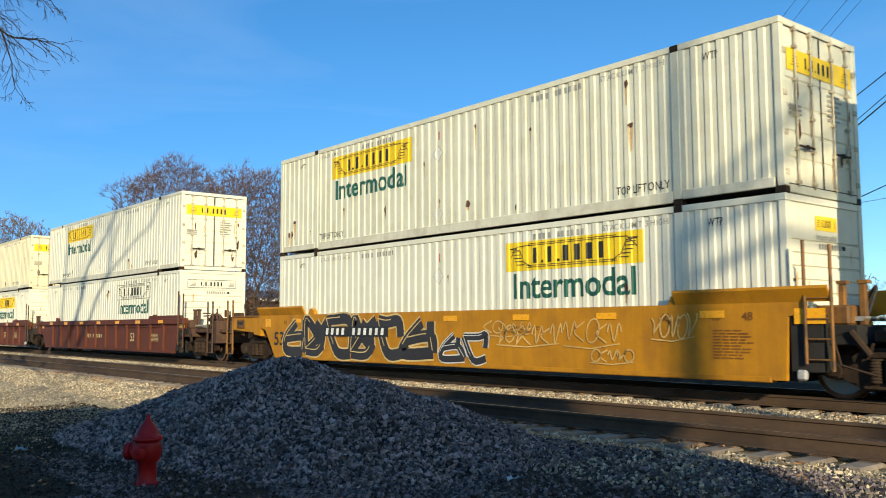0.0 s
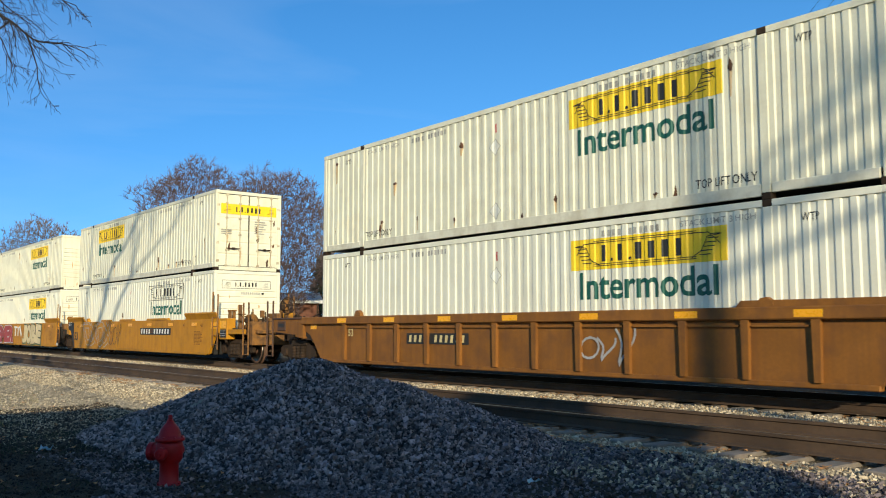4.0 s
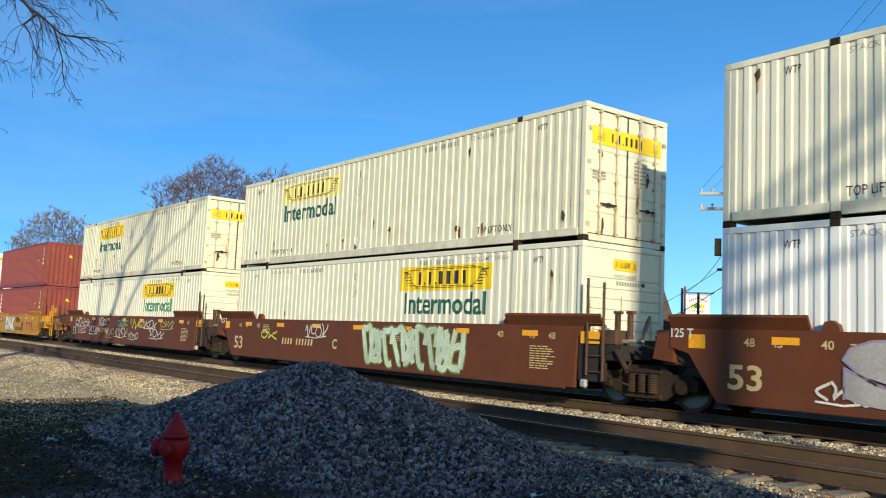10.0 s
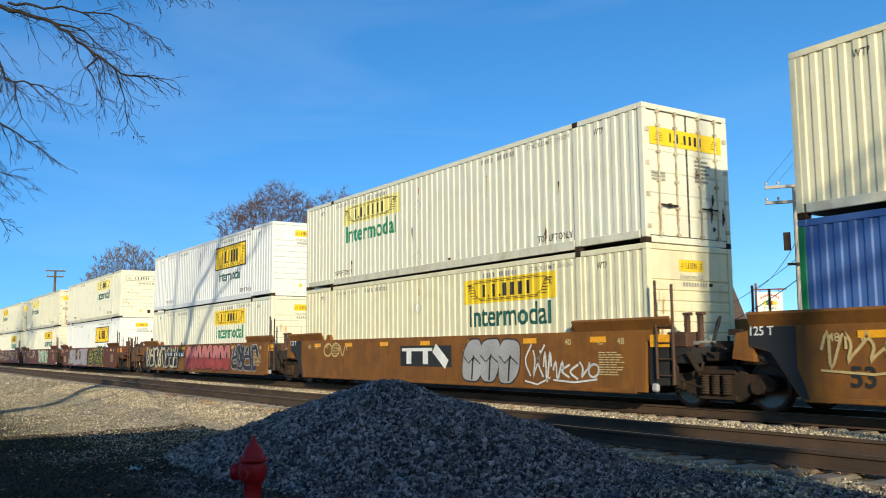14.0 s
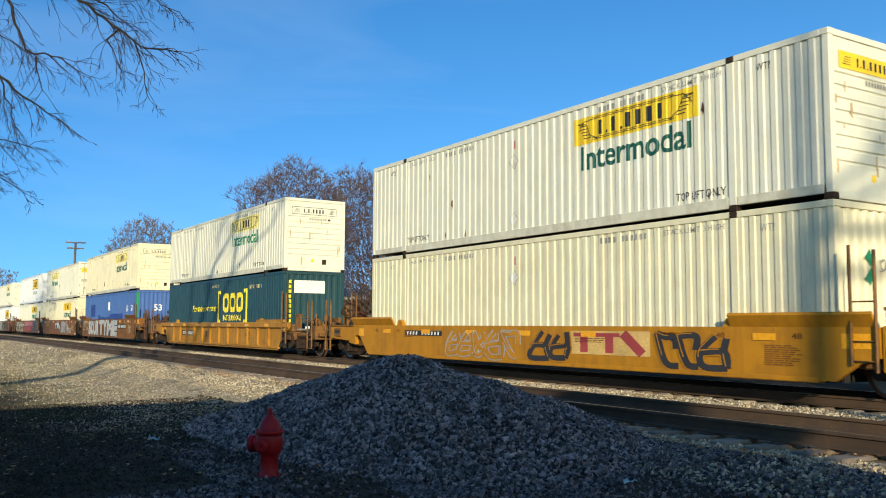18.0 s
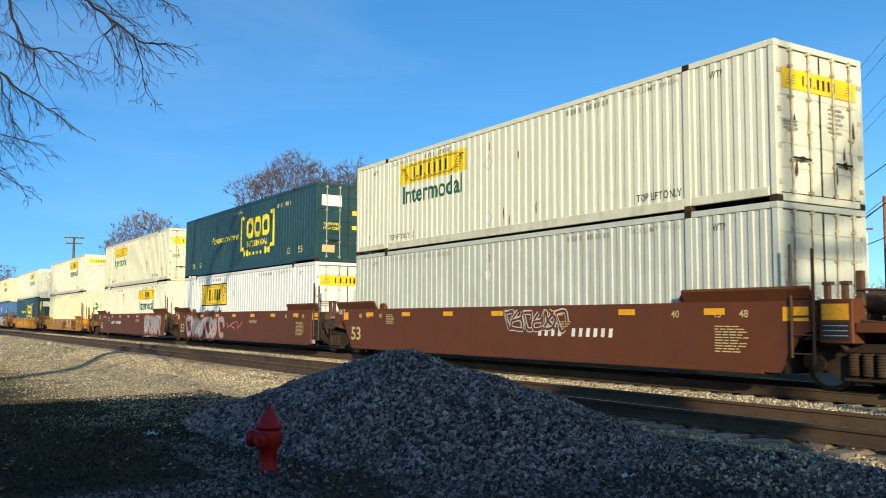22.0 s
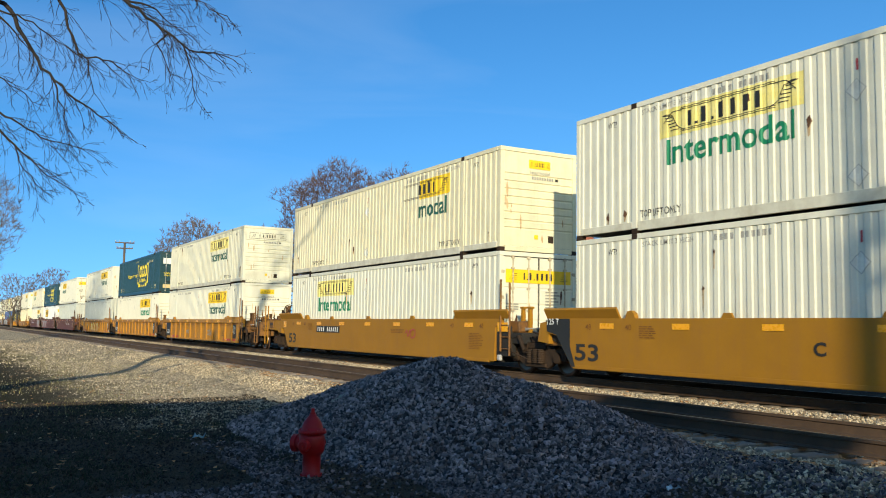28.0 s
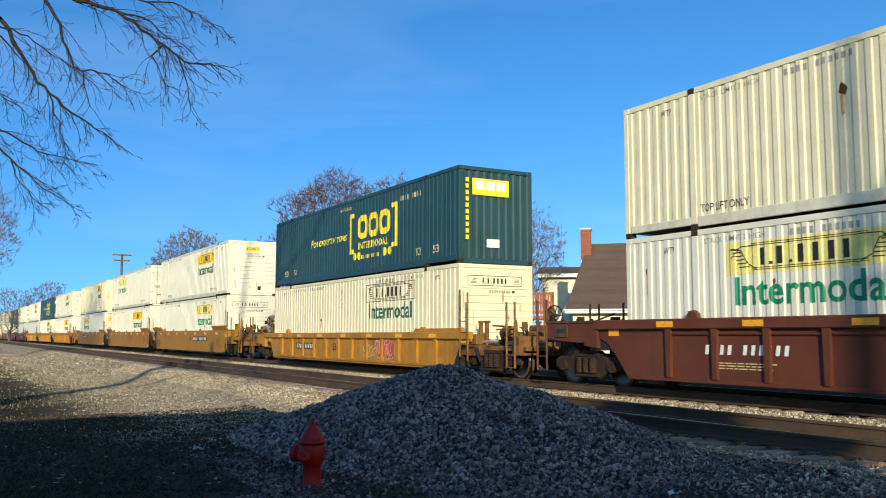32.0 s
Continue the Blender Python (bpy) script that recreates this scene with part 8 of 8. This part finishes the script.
def consist():
    """The train from its head, car by car."""
    L = LONG
    a_box = carrier_box
    # maroon ribbed pair
    for u, lead, trail in ((-66.42, "joint", "follow"), (-46.76, "joint", "coupler")):
        car, y = well_car(u, "ribbed", MAROON_OLD, L, "worn maroon ribbed well car", lead, trail)
        number_board(car, y, 6.0, 0.70, 2.4, 0.24, TANPAINT, None)
        big_mark(car, y, "53", 11.6, 0.62, 0.34, TANPAINT)
        fine_print(car, y, 13.6, 0.9, 4, 0.9, TANPAINT)
    a_box(-66.42, UPPER_Z, CREAM, "Y", "door", "B")
    a_box(-66.42, LOWER_Z, WHITE, "Y", "nose", "Y")
    a_box(-46.76, UPPER_Z, WHITE, "Y", "door", "B")
    a_box(-46.76, LOWER_Z, WHITE, "W", "nose", "W")
    # ochre three-unit car with graffiti
    for k, u in enumerate((-23.33, -4.05, 15.35)):
        car, y = well_car(u, "smooth", OCHRE, L, "ochre articulated well car with graffiti", "coupler" if k == 0 else "joint", "coupler" if k == 2 else "follow")
        standard_marks(car, y, L, BROWN, True, joint=k > 0)
        big_mark(car, y, "53", 0.10 if k else 0.0, 0.62, 0.40, BLACKPAINT, 0.58)
        if k == 0:
            graffiti_shapes(car, y, 4, 0.5, 7.5, 0.36, 1.42, SPRAYBLACK, SPRAYTAN, 6, fat=0.26)
            graffiti_shapes(car, y, 6, 7.7, 9.3, 0.36, 1.0, SPRAYBLACK, SPRAYWHITE, 2)
            for q, (xa, xb, za, zb) in enumerate(((9.2, 10.6, 0.95, 1.30), (11.5, 12.9, 0.75, 1.30), (12.2, 13.2, 0.45, 0.75), (13.6, 14.5, 0.90, 1.36))):
                scribble(car, y, 200 + q, xa, xb, za, zb, SPRAYFADE, 0.03, 5)
            number_board(car, y, 2.77, 0.90, 2.95, 0.26, up=5)
            scribble(car, y, 2, 9.6, 11.4, 0.75, 1.2, SPRAYFADE)
        elif k == 1:
            bubble(car, y, "SEMER", 1.75, 7.0, 0.36, 1.42, SPRAYRED, SPRAYWHITE, SPRAYBLACK, MAGENTA, 3)
            owner_mark(car, y, 7.14, 0.78, 1.88, 0.56, SIGNWHITE)
            bubble(car, y, "JOBE", 9.15, 13.2, 0.34, 1.44, SPRAYCREAM, SPRAYBLACK, SPRAYMOSS, None, 5)
        else:
            graffiti_shapes(car, y, 9, 1.6, 5.4, 0.42, 1.42, OCHRE, SPRAYGREY, 4, fat=0.20)
            scribble(car, y, 12, 5.4, 6.8, 0.40, 1.44, SPRAYBLACK, 0.03, 3)
            number_board(car, y, 9.3, 0.93, 3.3, 0.27)
            fine_print(car, y, 4.6, 1.05, 2, 1.4, BROWN)
    a_box(-23.33, UPPER_Z, AGED, "Y", "door", "B")
    a_box(-23.33, LOWER_Z, WHITE, "Y", "nose", "Y")
    a_box(-4.05, UPPER_Z, AGED, "Y", "nose", "Y")
    a_box(-4.05, LOWER_Z, WHITE, "Y", "nose", "W")
    a_box(15.35, UPPER_Z, AGED, "Y", "door", "B")
    a_box(15.35, LOWER_Z, WHITE, "W", "nose", "W")
    # single brown ribbed car
    car, y = well_car(39.0, "ribbed", BROWN, L, "rusty brown ribbed well car", "coupler", "coupler")
    number_board(car, y, 4.2, 0.78, 2.4, 0.26, TANPAINT)
    big_mark(car, y, "53", 1.5, 0.95, 0.2, TANPAINT)
    scribble(car, y, 31, 10.0, 11.3, 0.4, 1.15, SPRAYGREY, 0.05, 3)
    a_box(39.0, UPPER_Z, AGED, "Y", "nose", "W")
    a_box(39.0, LOWER_Z, WHITE, "Y", "nose", "B")
    # single brown graffiti car
    car, y = well_car(62.35, "smooth", BROWN, L, "rusty brown well car covered with graffiti", "coupler", "coupler")
    standard_marks(car, y, L, TANPAINT)
    number_board(car, y, 3.38, 0.80, 2.7, 0.26, WHITEPAINT, BLACKPAINT)
    graffiti_shapes(car, y, 21, -0.5, 3.3, 0.40, 1.50, SPRAYTAN, SPRAYBLACK, 5, fat=0.13)
    blobs(car, y, 23, 11.7, 15.9, 0.34, 1.49, SPRAYSILVER, SPRAYSILVER, SPRAYVIOLET, 5)
    on_side(car, y, "repaint_panel", panel(B(), 9.68, 12.28, 0.55, 1.16), OCHRE)
    a_box(62.35, UPPER_Z, BRIGHT, "K", "nose", "Y")
    a_box(62.35, LOWER_Z, CREAM, "Y", "nose", "W")
    # short yellow car with red boxes
    car, y = well_car(85.9, "smooth", SHORTYELLOW, 12.19, "short yellow well car with green graffiti", "coupler", "coupler", top_z=1.40)
    number_board(car, y, 0.41, 1.02, 2.3, 0.25)
    bubble(car, y, "DAK", 3.75, 6.3, 0.40, 1.45, SPRAYWHITE, SPRAYBLACK, None, SPRAYGREEN, 4)
    scribble(car, y, 37, 6.5, 7.7, 1.05, 1.4, SPRAYBLACK, 0.04, 6)
    on_side(car, y, "sprayed_words", words_on(B(), "CAN'T BE KILLED", 6.54, 8.6, 0.48, 0.72, 0, 0.02, 0.2), SPRAYBLACK, 3)
    big_mark(car, y, "40", 8.07, 0.70, 0.40, BLACKPAINT, 0.54)
    owner_mark(car, y, 9.15, 0.50, 2.0, 0.56, MAGENTA)
    on_side(car, y, "data_panel", outline(B(), 11.6, 12.1, 0.50, 0.85, 0.03), BLACKPAINT, 1)
    red_box(85.9, 3.185, "red oxide forty-foot container with yellow warning mark")
    red_box(85.9, 0.58, "red oxide forty-foot container with white lettering columns")
    # maroon three-unit car
    for k, u in enumerate((105.4, 124.88, 144.3)):
        car, y = well_car(u, "smooth", MAROON, L, "maroon articulated well car with white scrawls", "coupler" if k == 0 else "joint", "coupler" if k == 2 else "follow")
        standard_marks(car, y, L, TANPAINT, joint=k > 0)
        big_mark(car, y, "53", 0.25 if k else 0.03, 0.50, 0.42, TANPAINT, 0.64)
        if k == 0:
            number_board(car, y, 3.88, 0.66, 2.15, 0.30, TANPAINT, None)
            on_side(car, y, "unit_letter", words_on(B(), "A", 6.95, 7.20, 0.66, 0.94, 0, 0.03), TANPAINT, 1)
            for s, (x0, x1, z0, z1) in enumerate(((0.5, 2.9, 0.95, 1.25), (2.9, 4.3, 0.6, 1.05), (4.4, 5.6, 1.05, 1.4), (7.0, 8.5, 0.55, 1.0), (10.6, 12.1, 1.0, 1.35), (11.4, 13.0, 0.6, 1.0))):
                scribble(car, y, 50 + s, x0, x1, z0, z1, SPRAYWHITE, 0.04, 4)
            scribble(car, y, 59, 9.0, 10.4, 0.9, 1.4, SPRAYLIME, 0.05, 3)
            for q, (x0, x1, z0, z1) in enumerate(((1.0, 2.4, 0.62, 0.9), (5.6, 6.9, 0.5, 0.95), (7.2, 8.6, 1.05, 1.35), (8.7, 10.0, 0.5, 0.8), (12.6, 14.0, 1.0, 1.35))):
                scribble(car, y, 150 + q, x0, x1, z0, z1, (SPRAYWHITE, TANPAINT, SPRAYGREEN)[q % 3], 0.03, 5)
        elif k == 1:
            number_board(car, y, 3.6, 0.70, 2.15, 0.28, TANPAINT, None)
            on_side(car, y, "unit_letter", words_on(B(), "C", 6.75, 7.0, 0.70, 0.98, 0, 0.03), TANPAINT, 1)
            graffiti_shapes(car, y, 61, 8.3, 12.6, 0.34, 1.44, SPRAYPALE, SPRAYMOSS, 9, fat=0.15)
            scribble(car, y, 64, 2.3, 3.4, 0.8, 1.2, SPRAYLIME, 0.05, 3)
            scribble(car, y, 65, 5.2, 6.4, 1.0, 1.4, SPRAYWHITE, 0.04, 4)
        else:
            bubble(car, y, "SLUE", 2.3, 8.1, 0.34, 1.42, SPRAYGREY, SPRAYVIOLET, None, None, 7)
            scribble(car, y, 67, 1.8, 2.7, 0.42, 0.8, SPRAYWHITE, 0.045, 4)
            graffiti_shapes(car, y, 71, 8.8, 12.9, 0.36, 1.42, SPRAYBLACK, SPRAYLIME, 5, fat=0.18)
            number_board(car, y, 3.5, 0.92, 2.4, 0.26, TANPAINT, None)
    a_box(105.4, UPPER_Z, AGED, "Y", "door", "B")
    a_box(105.4, LOWER_Z, WHITE, "Y", "nose", "Y", MIDGREEN)
    a_box(124.88, UPPER_Z, AGED, "P", "door", "B")
    a_box(124.88, LOWER_Z, WHITE, "Y", "nose", "Y")
    a_box(144.3, UPPER_Z, WHITE, "P", "nose", "W")
    a_box(144.3, LOWER_Z, BRIGHT, "K", "nose", "Y")
    # brown three-unit car, heavy graffiti
    for k, u in enumerate((167.82, 187.12, 206.68)):
        car, y = well_car(u, "smooth", BROWN, L, "rusty brown articulated well car under heavy graffiti", "coupler" if k == 0 else "joint", "coupler" if k == 2 else "follow")
        standard_marks(car, y, L, TANPAINT, True, joint=k > 0)
        if k == 0:
            graffiti_shapes(car, y, 81, -0.5, 5.0, 0.34, 1.49, SPRAYCREAM, SPRAYBLACK, 8, cloud=SPRAYBLACK, fat=0.09)
            number_board(car, y, 3.1, 0.90, 3.0, 0.27, WHITEPAINT, SPRAYBLACK, up=5)
            blobs(car, y, 83, 6.3, 12.2, 0.34, 1.47, SPRAYPINK, SPRAYRED, SPRAYBLACK, 8)
            graffiti_shapes(car, y, 84, 12.4, 15.2, 0.40, 1.46, SPRAYBLACK, SPRAYGREY, 4, fat=0.17)
        elif k == 1:
            owner_mark(car, y, 6.85, 0.76, 2.4, 0.44, WHITEPAINT, BLACKPAINT)
            blobs(car, y, 86, 9.9, 12.2, 0.34, 1.44, SPRAYGREY, SPRAYGREY, SPRAYBLACK, 3)
            scribble(car, y, 87, 12.4, 13.3, 0.4, 1.3, SPRAYWHITE, 0.05, 4)
            scribble(car, y, 88, 13.4, 14.8, 0.45, 0.9, SPRAYWHITE, 0.05, 5)
            scribble(car, y, 89, 1.8, 3.4, 0.9, 1.4, SPRAYTAN, 0.06, 3)
        else:
            bubble(car, y, "SOUR", 2.5, 6.1, 0.36, 1.44, SPRAYSILVER, SPRAYBLACK, None, None, 11)
            bubble(car, y, "TYME", 6.3, 11.8, 0.36, 1.46, SPRAYSILVER, SPRAYBLACK, None, None, 12)
            scribble(car, y, 91, 0.4, 2.2, 0.75, 1.4, SPRAYTAN, 0.05, 5)
            number_board(car, y, 11.9, 0.88, 2.4, 0.26)
            big_mark(car, y, "53", 0.9, 0.50, 0.34, BLACKPAINT)
    a_box(167.82, UPPER_Z, BRIGHT, "K", "nose", "Y")
    a_box(167.82, LOWER_Z, WHITE, "Y", "nose", "Y", MIDGREEN)
    a_box(187.12, UPPER_Z, WHITE, "P", "door", "B", MIDGREEN)
    a_box(187.12, LOWER_Z, CREAM, "Y", "nose", "Y")
    a_box(206.68, UPPER_Z, CREAM, "P", "nose", "W")
    blue_box(206.68, LOWER_Z)
    # shallow yellow car
    car, y = well_car(230.18, "shallow", YELLOW, L, "yellow shallow-sided ribbed well car", "coupler", "coupler")
    number_board(car, y, 2.9, 0.62, 2.2, 0.24)
    big_mark(car, y, "53", 6.6, 0.58, 0.28, BLACKPAINT)
    on_side(car, y, "data_panel", outline(B(), 12.2, 12.7, 0.55, 0.85, 0.03), BLACKPAINT, 1)
    a_box(230.18, UPPER_Z, WHITE, "P", "nose", "W", MIDGREEN)
    railroad_box(230.18, LOWER_Z, "ribs", "dark teal railway container with yellow bracket mark")
    # single ochre car
    car, y = well_car(253.7, "smooth", OCHRE, L, "low-sided ochre well car with dark graffiti", "coupler", "coupler", top_z=1.15)
    standard_marks(car, y, L, BROWN)
    number_board(car, y, 2.4, 1.10, 2.0, 0.20)
    graffiti_shapes(car, y, 101, 4.6, 7.8, 0.38, 1.36, OCHRE, SPRAYGREY, 5, fat=0.16)
    graffiti_shapes(car, y, 102, 8.3, 9.7, 0.36, 1.40, SPRAYBLACK, OCHRE, 2, fat=0.17)
    owner_mark(car, y, 9.85, 0.72, 2.2, 0.58, MAGENTA, SPRAYFADE)
    graffiti_shapes(car, y, 103, 12.3, 14.0, 0.38, 1.38, SPRAYBLACK, OCHRE, 3, fat=0.17)
    a_box(253.7, UPPER_Z, WHITE, "Y", "nose", "B")
    c = plain_box(253.7, LOWER_Z, CREAM, "ribs", "plain cream container with green leaf mark")
    turn = pose(L - 0.012, 0, 0, 0, 0, 90)
    link_mesh("end_word", shared("cofc", lambda: words_on(B(), "COFC", 1.25, 1.85, 1.75, 1.97, -0.012, 0.01)), FAINT, c, turn)
    for k, (a, b) in enumerate(((1.98, 2.12), (1.62, 1.50))):
        link_mesh("leaf_mark", shared("leaf%d" % k, lambda: [bm_ for bm_ in [B()] if bm_.faces.new([bm_.verts.new(p) for p in ((0.82, -0.012, a), (0.95, -0.012, b), (1.12, -0.012, 1.85 - 0.08 * k), (0.98, -0.012, 1.83 - 0.02 * k))])][0]), MIDGREEN, c, turn)
    # maroon three-unit car with red graffiti
    for k, u in enumerate((277.35, 296.75, 316.15)):
        car, y = well_car(u, "smooth", MAROON, L, "maroon articulated well car with amber reflectors", "coupler" if k == 0 else "joint", "coupler" if k == 2 else "follow")
        standard_marks(car, y, L, TANPAINT, joint=k > 0)
        big_mark(car, y, "53", 0.02, 0.52, 0.42, TANPAINT, 0.66)
        if k == 0:
            number_board(car, y, 3.24, 0.80, 2.9, 0.30, WHITEPAINT, None)
            graffiti_shapes(car, y, 111, 12.2, 15.6, 0.36, 1.38, SPRAYGREY, SPRAYBRIGHTRED, 5)
        elif k == 1:
            graffiti_shapes(car, y, 113, 0.9, 6.8, 0.34, 1.28, SPRAYGREY, SPRAYBRIGHTRED, 6)
            scribble(car, y, 114, 7.0, 9.0, 0.7, 1.1, SPRAYPINK, 0.05, 3)
        else:
            number_board(car, y, 9.59, 0.76, 2.75, 0.28, WHITEPAINT, None)
            graffiti_shapes(car, y, 116, 8.3, 10.7, 0.90, 1.42, MAROON, SPRAYWHITE, 6, fat=0.14)
    a_box(277.35, UPPER_Z, AGED, "Y", "door", "B", MIDGREEN)
    a_box(277.35, LOWER_Z, WHITE, "Y", "nose", "Y")
    railroad_box(296.75, UPPER_Z, "door", "dark teal railway container, lock rods on its doors")
    a_box(296.75, LOWER_Z, BRIGHT, "K", "door", "B")
    a_box(316.15, UPPER_Z, WHITE, "Y", "door", "B")
    plain_box(316.15, LOWER_Z, GREY, "door", "plain pale grey corrugated container")
    # yellow ribbed three-unit car
    for k, u in enumerate((339.6, 359.16, 378.71)):
        car, y = well_car(u, "ribbed", YELLOW, L, "yellow ribbed articulated well car with red end stripes", "coupler" if k == 0 else "joint", "coupler" if k == 2 else "follow", top_z=1.41)
        for x in (0.95, L - 2.9):
            on_side(car, y, "red_stripe", panel(B(), x, x + 2.2, 0.29, 0.42), REDMARK, 0)
            fine_print(car, y, x + 0.3, 0.36, 1, 0.5, WHITEPAINT)
        if k:
            on_side(car, y, "capacity_board", panel(B(), -0.10, 1.02, 0.40, 1.26), BLACKPAINT, 0)
            on_side(car, y, "capacity_mark", words_on(B(), "1251", 0.0, 0.84, 0.55, 0.82, 0, 0.02), WHITEPAINT, 1)
        big_mark(car, y, "53", L - 3.0, 0.55, 0.30, BLACKPAINT)
        on_side(car, y, "end_board", panel(B(), L - 1.45, L - 0.55, 0.45, 1.2), BROWN if k == 0 else BLACKPAINT, 0)
        fine_print(car, y, L - 1.35, 1.1, 6, 0.7, WHITEPAINT)
        if k == 0:
            number_board(car, y, 2.35, 0.72, 1.6, 0.28, TANPAINT)
            bubble(car, y, "SKRYB", 5.2, 10.1, 0.36, 1.16, SPRAYSTRAW, SPRAYVIOLET, None, None, 13, 0)
        elif k == 2:
            scribble(car, y, 121, 5.3, 5.9, 0.6, 0.85, SPRAYGREY, 0.05, 3)
            scribble(car, y, 122, 10.0, 10.9, 0.5, 0.9, SPRAYGREY, 0.06, 3)
    a_box(339.6, UPPER_Z, WHITE, "Y", "nose", "Y")
    plain_box(339.6, LOWER_Z, GREY, "ribs", "plain pale grey corrugated container with rust stains")
    railroad_box(359.16, UPPER_Z, "door", "dark teal railway container, lock rods on its doors")
    a_box(359.16, LOWER_Z, WHITE, "Y", "nose", "Y", MIDGREEN)
    a_box(378.71, UPPER_Z, AGED, "P", "nose", "W")
    a_box(378.71, LOWER_Z, WHITE, "Y", "nose", "Y")
    # golden three-unit car
    for k, u in enumerate((402.2, 421.65, 441.05)):
        car, y = well_car(u, "smooth", GOLD, L, "clean golden articulated well car", "coupler" if k == 0 else "joint", "coupler" if k == 2 else "follow", top_z=1.41)
        standard_marks(car, y, L, BROWN, True, joint=k > 0)
        big_mark(car, y, "53", 0.17, 0.45, 0.42, BLACKPAINT, 0.84)
        if k == 0:
            number_board(car, y, 3.3, 0.95, 2.3, 0.26)
        elif k == 1:
            owner_mark(car, y, 8.45, 0.72, 1.95, 0.50, MAGENTA)
            on_side(car, y, "unit_letter", words_on(B(), "C", 6.65, 6.9, 0.80, 1.06, 0, 0.03), BLACKPAINT, 1)
        else:
            number_board(car, y, 9.8, 0.86, 3.1, 0.28)
            on_side(car, y, "unit_letter", words_on(B(), "B", 9.1, 9.34, 0.88, 1.14, 0, 0.03), BLACKPAINT, 1)
        if k != 1:
            scribble(car, y, 131 + k, 3.4 if k else 11.0, 3.9 if k else 11.6, 0.85, 1.15, MAGENTA, 0.05, 2)
    a_box(402.2, UPPER_Z, CREAM, "Y", "nose", "Y", cut=0.47)
    a_box(402.2, LOWER_Z, WHITE, "P", "door", "B", MIDGREEN)
    a_box(421.65, UPPER_Z, WHITE, "P", "door", "W", MIDGREEN)
    a_box(421.65, LOWER_Z, WHITE, "Y", "nose", "Y")
    a_box(441.05, UPPER_Z, WHITE, "Y", "nose", "Y")
    a_box(441.05, LOWER_Z, WHITE, "P", "nose", "W", MIDGREEN)
    # shallow yellow car
    car, y = well_car(464.8, "shallow", YELLOW, L, "yellow shallow-sided ribbed well car with red scrawl", "coupler", "coupler")
    number_board(car, y, 3.0, 0.60, 2.15, 0.25)
    big_mark(car, y, "53", 6.9, 0.58, 0.28, BLACKPAINT)
    scribble(car, y, 141, 9.7, 10.7, 0.45, 0.85, SPRAYTAN, 0.05, 4)
    graffiti_shapes(car, y, 142, 10.7, 12.1, 0.38, 0.98, SPRAYBRIGHTRED, SPRAYCREAM, 4, fat=0.2)
    railroad_box(464.8, UPPER_Z, "ribs", "dark teal railway container with a yellow end panel")
    a_box(464.8, LOWER_Z, CREAM, "W", "nose", "W", DEEPGREEN)
    # maroon ribbed car
    car, y = well_car(488.13, "ribbed", MAROON_OLD, L, "worn maroon ribbed well car with cream marks", "coupler", "coupler")
    number_board(car, y, 2.2, 0.74, 2.2, 0.28, WHITEPAINT, None)
    fine_print(car, y, 2.6, 0.62, 2, 1.6, TANPAINT)
    a_box(488.13, UPPER_Z, CREAM, "", "door", "B")
    a_box(488.13, LOWER_Z, WHITE, "P", "door", "B", MIDGREEN)


consist()


def motions():
    """The whole train rolls west at one speed; every car and container keeps its place in it."""
    times_ = [0, 1, 2, 4, 6, 8, 10, 12, 14, 16, 18, 20, 22, 24, 26, 28, 30, 31, 32]
    for ob, u, z in MOVING:
        walk(ob, [(t, pose(u - travelled(t), SIDE_Y, z)) for t in times_])


motions()
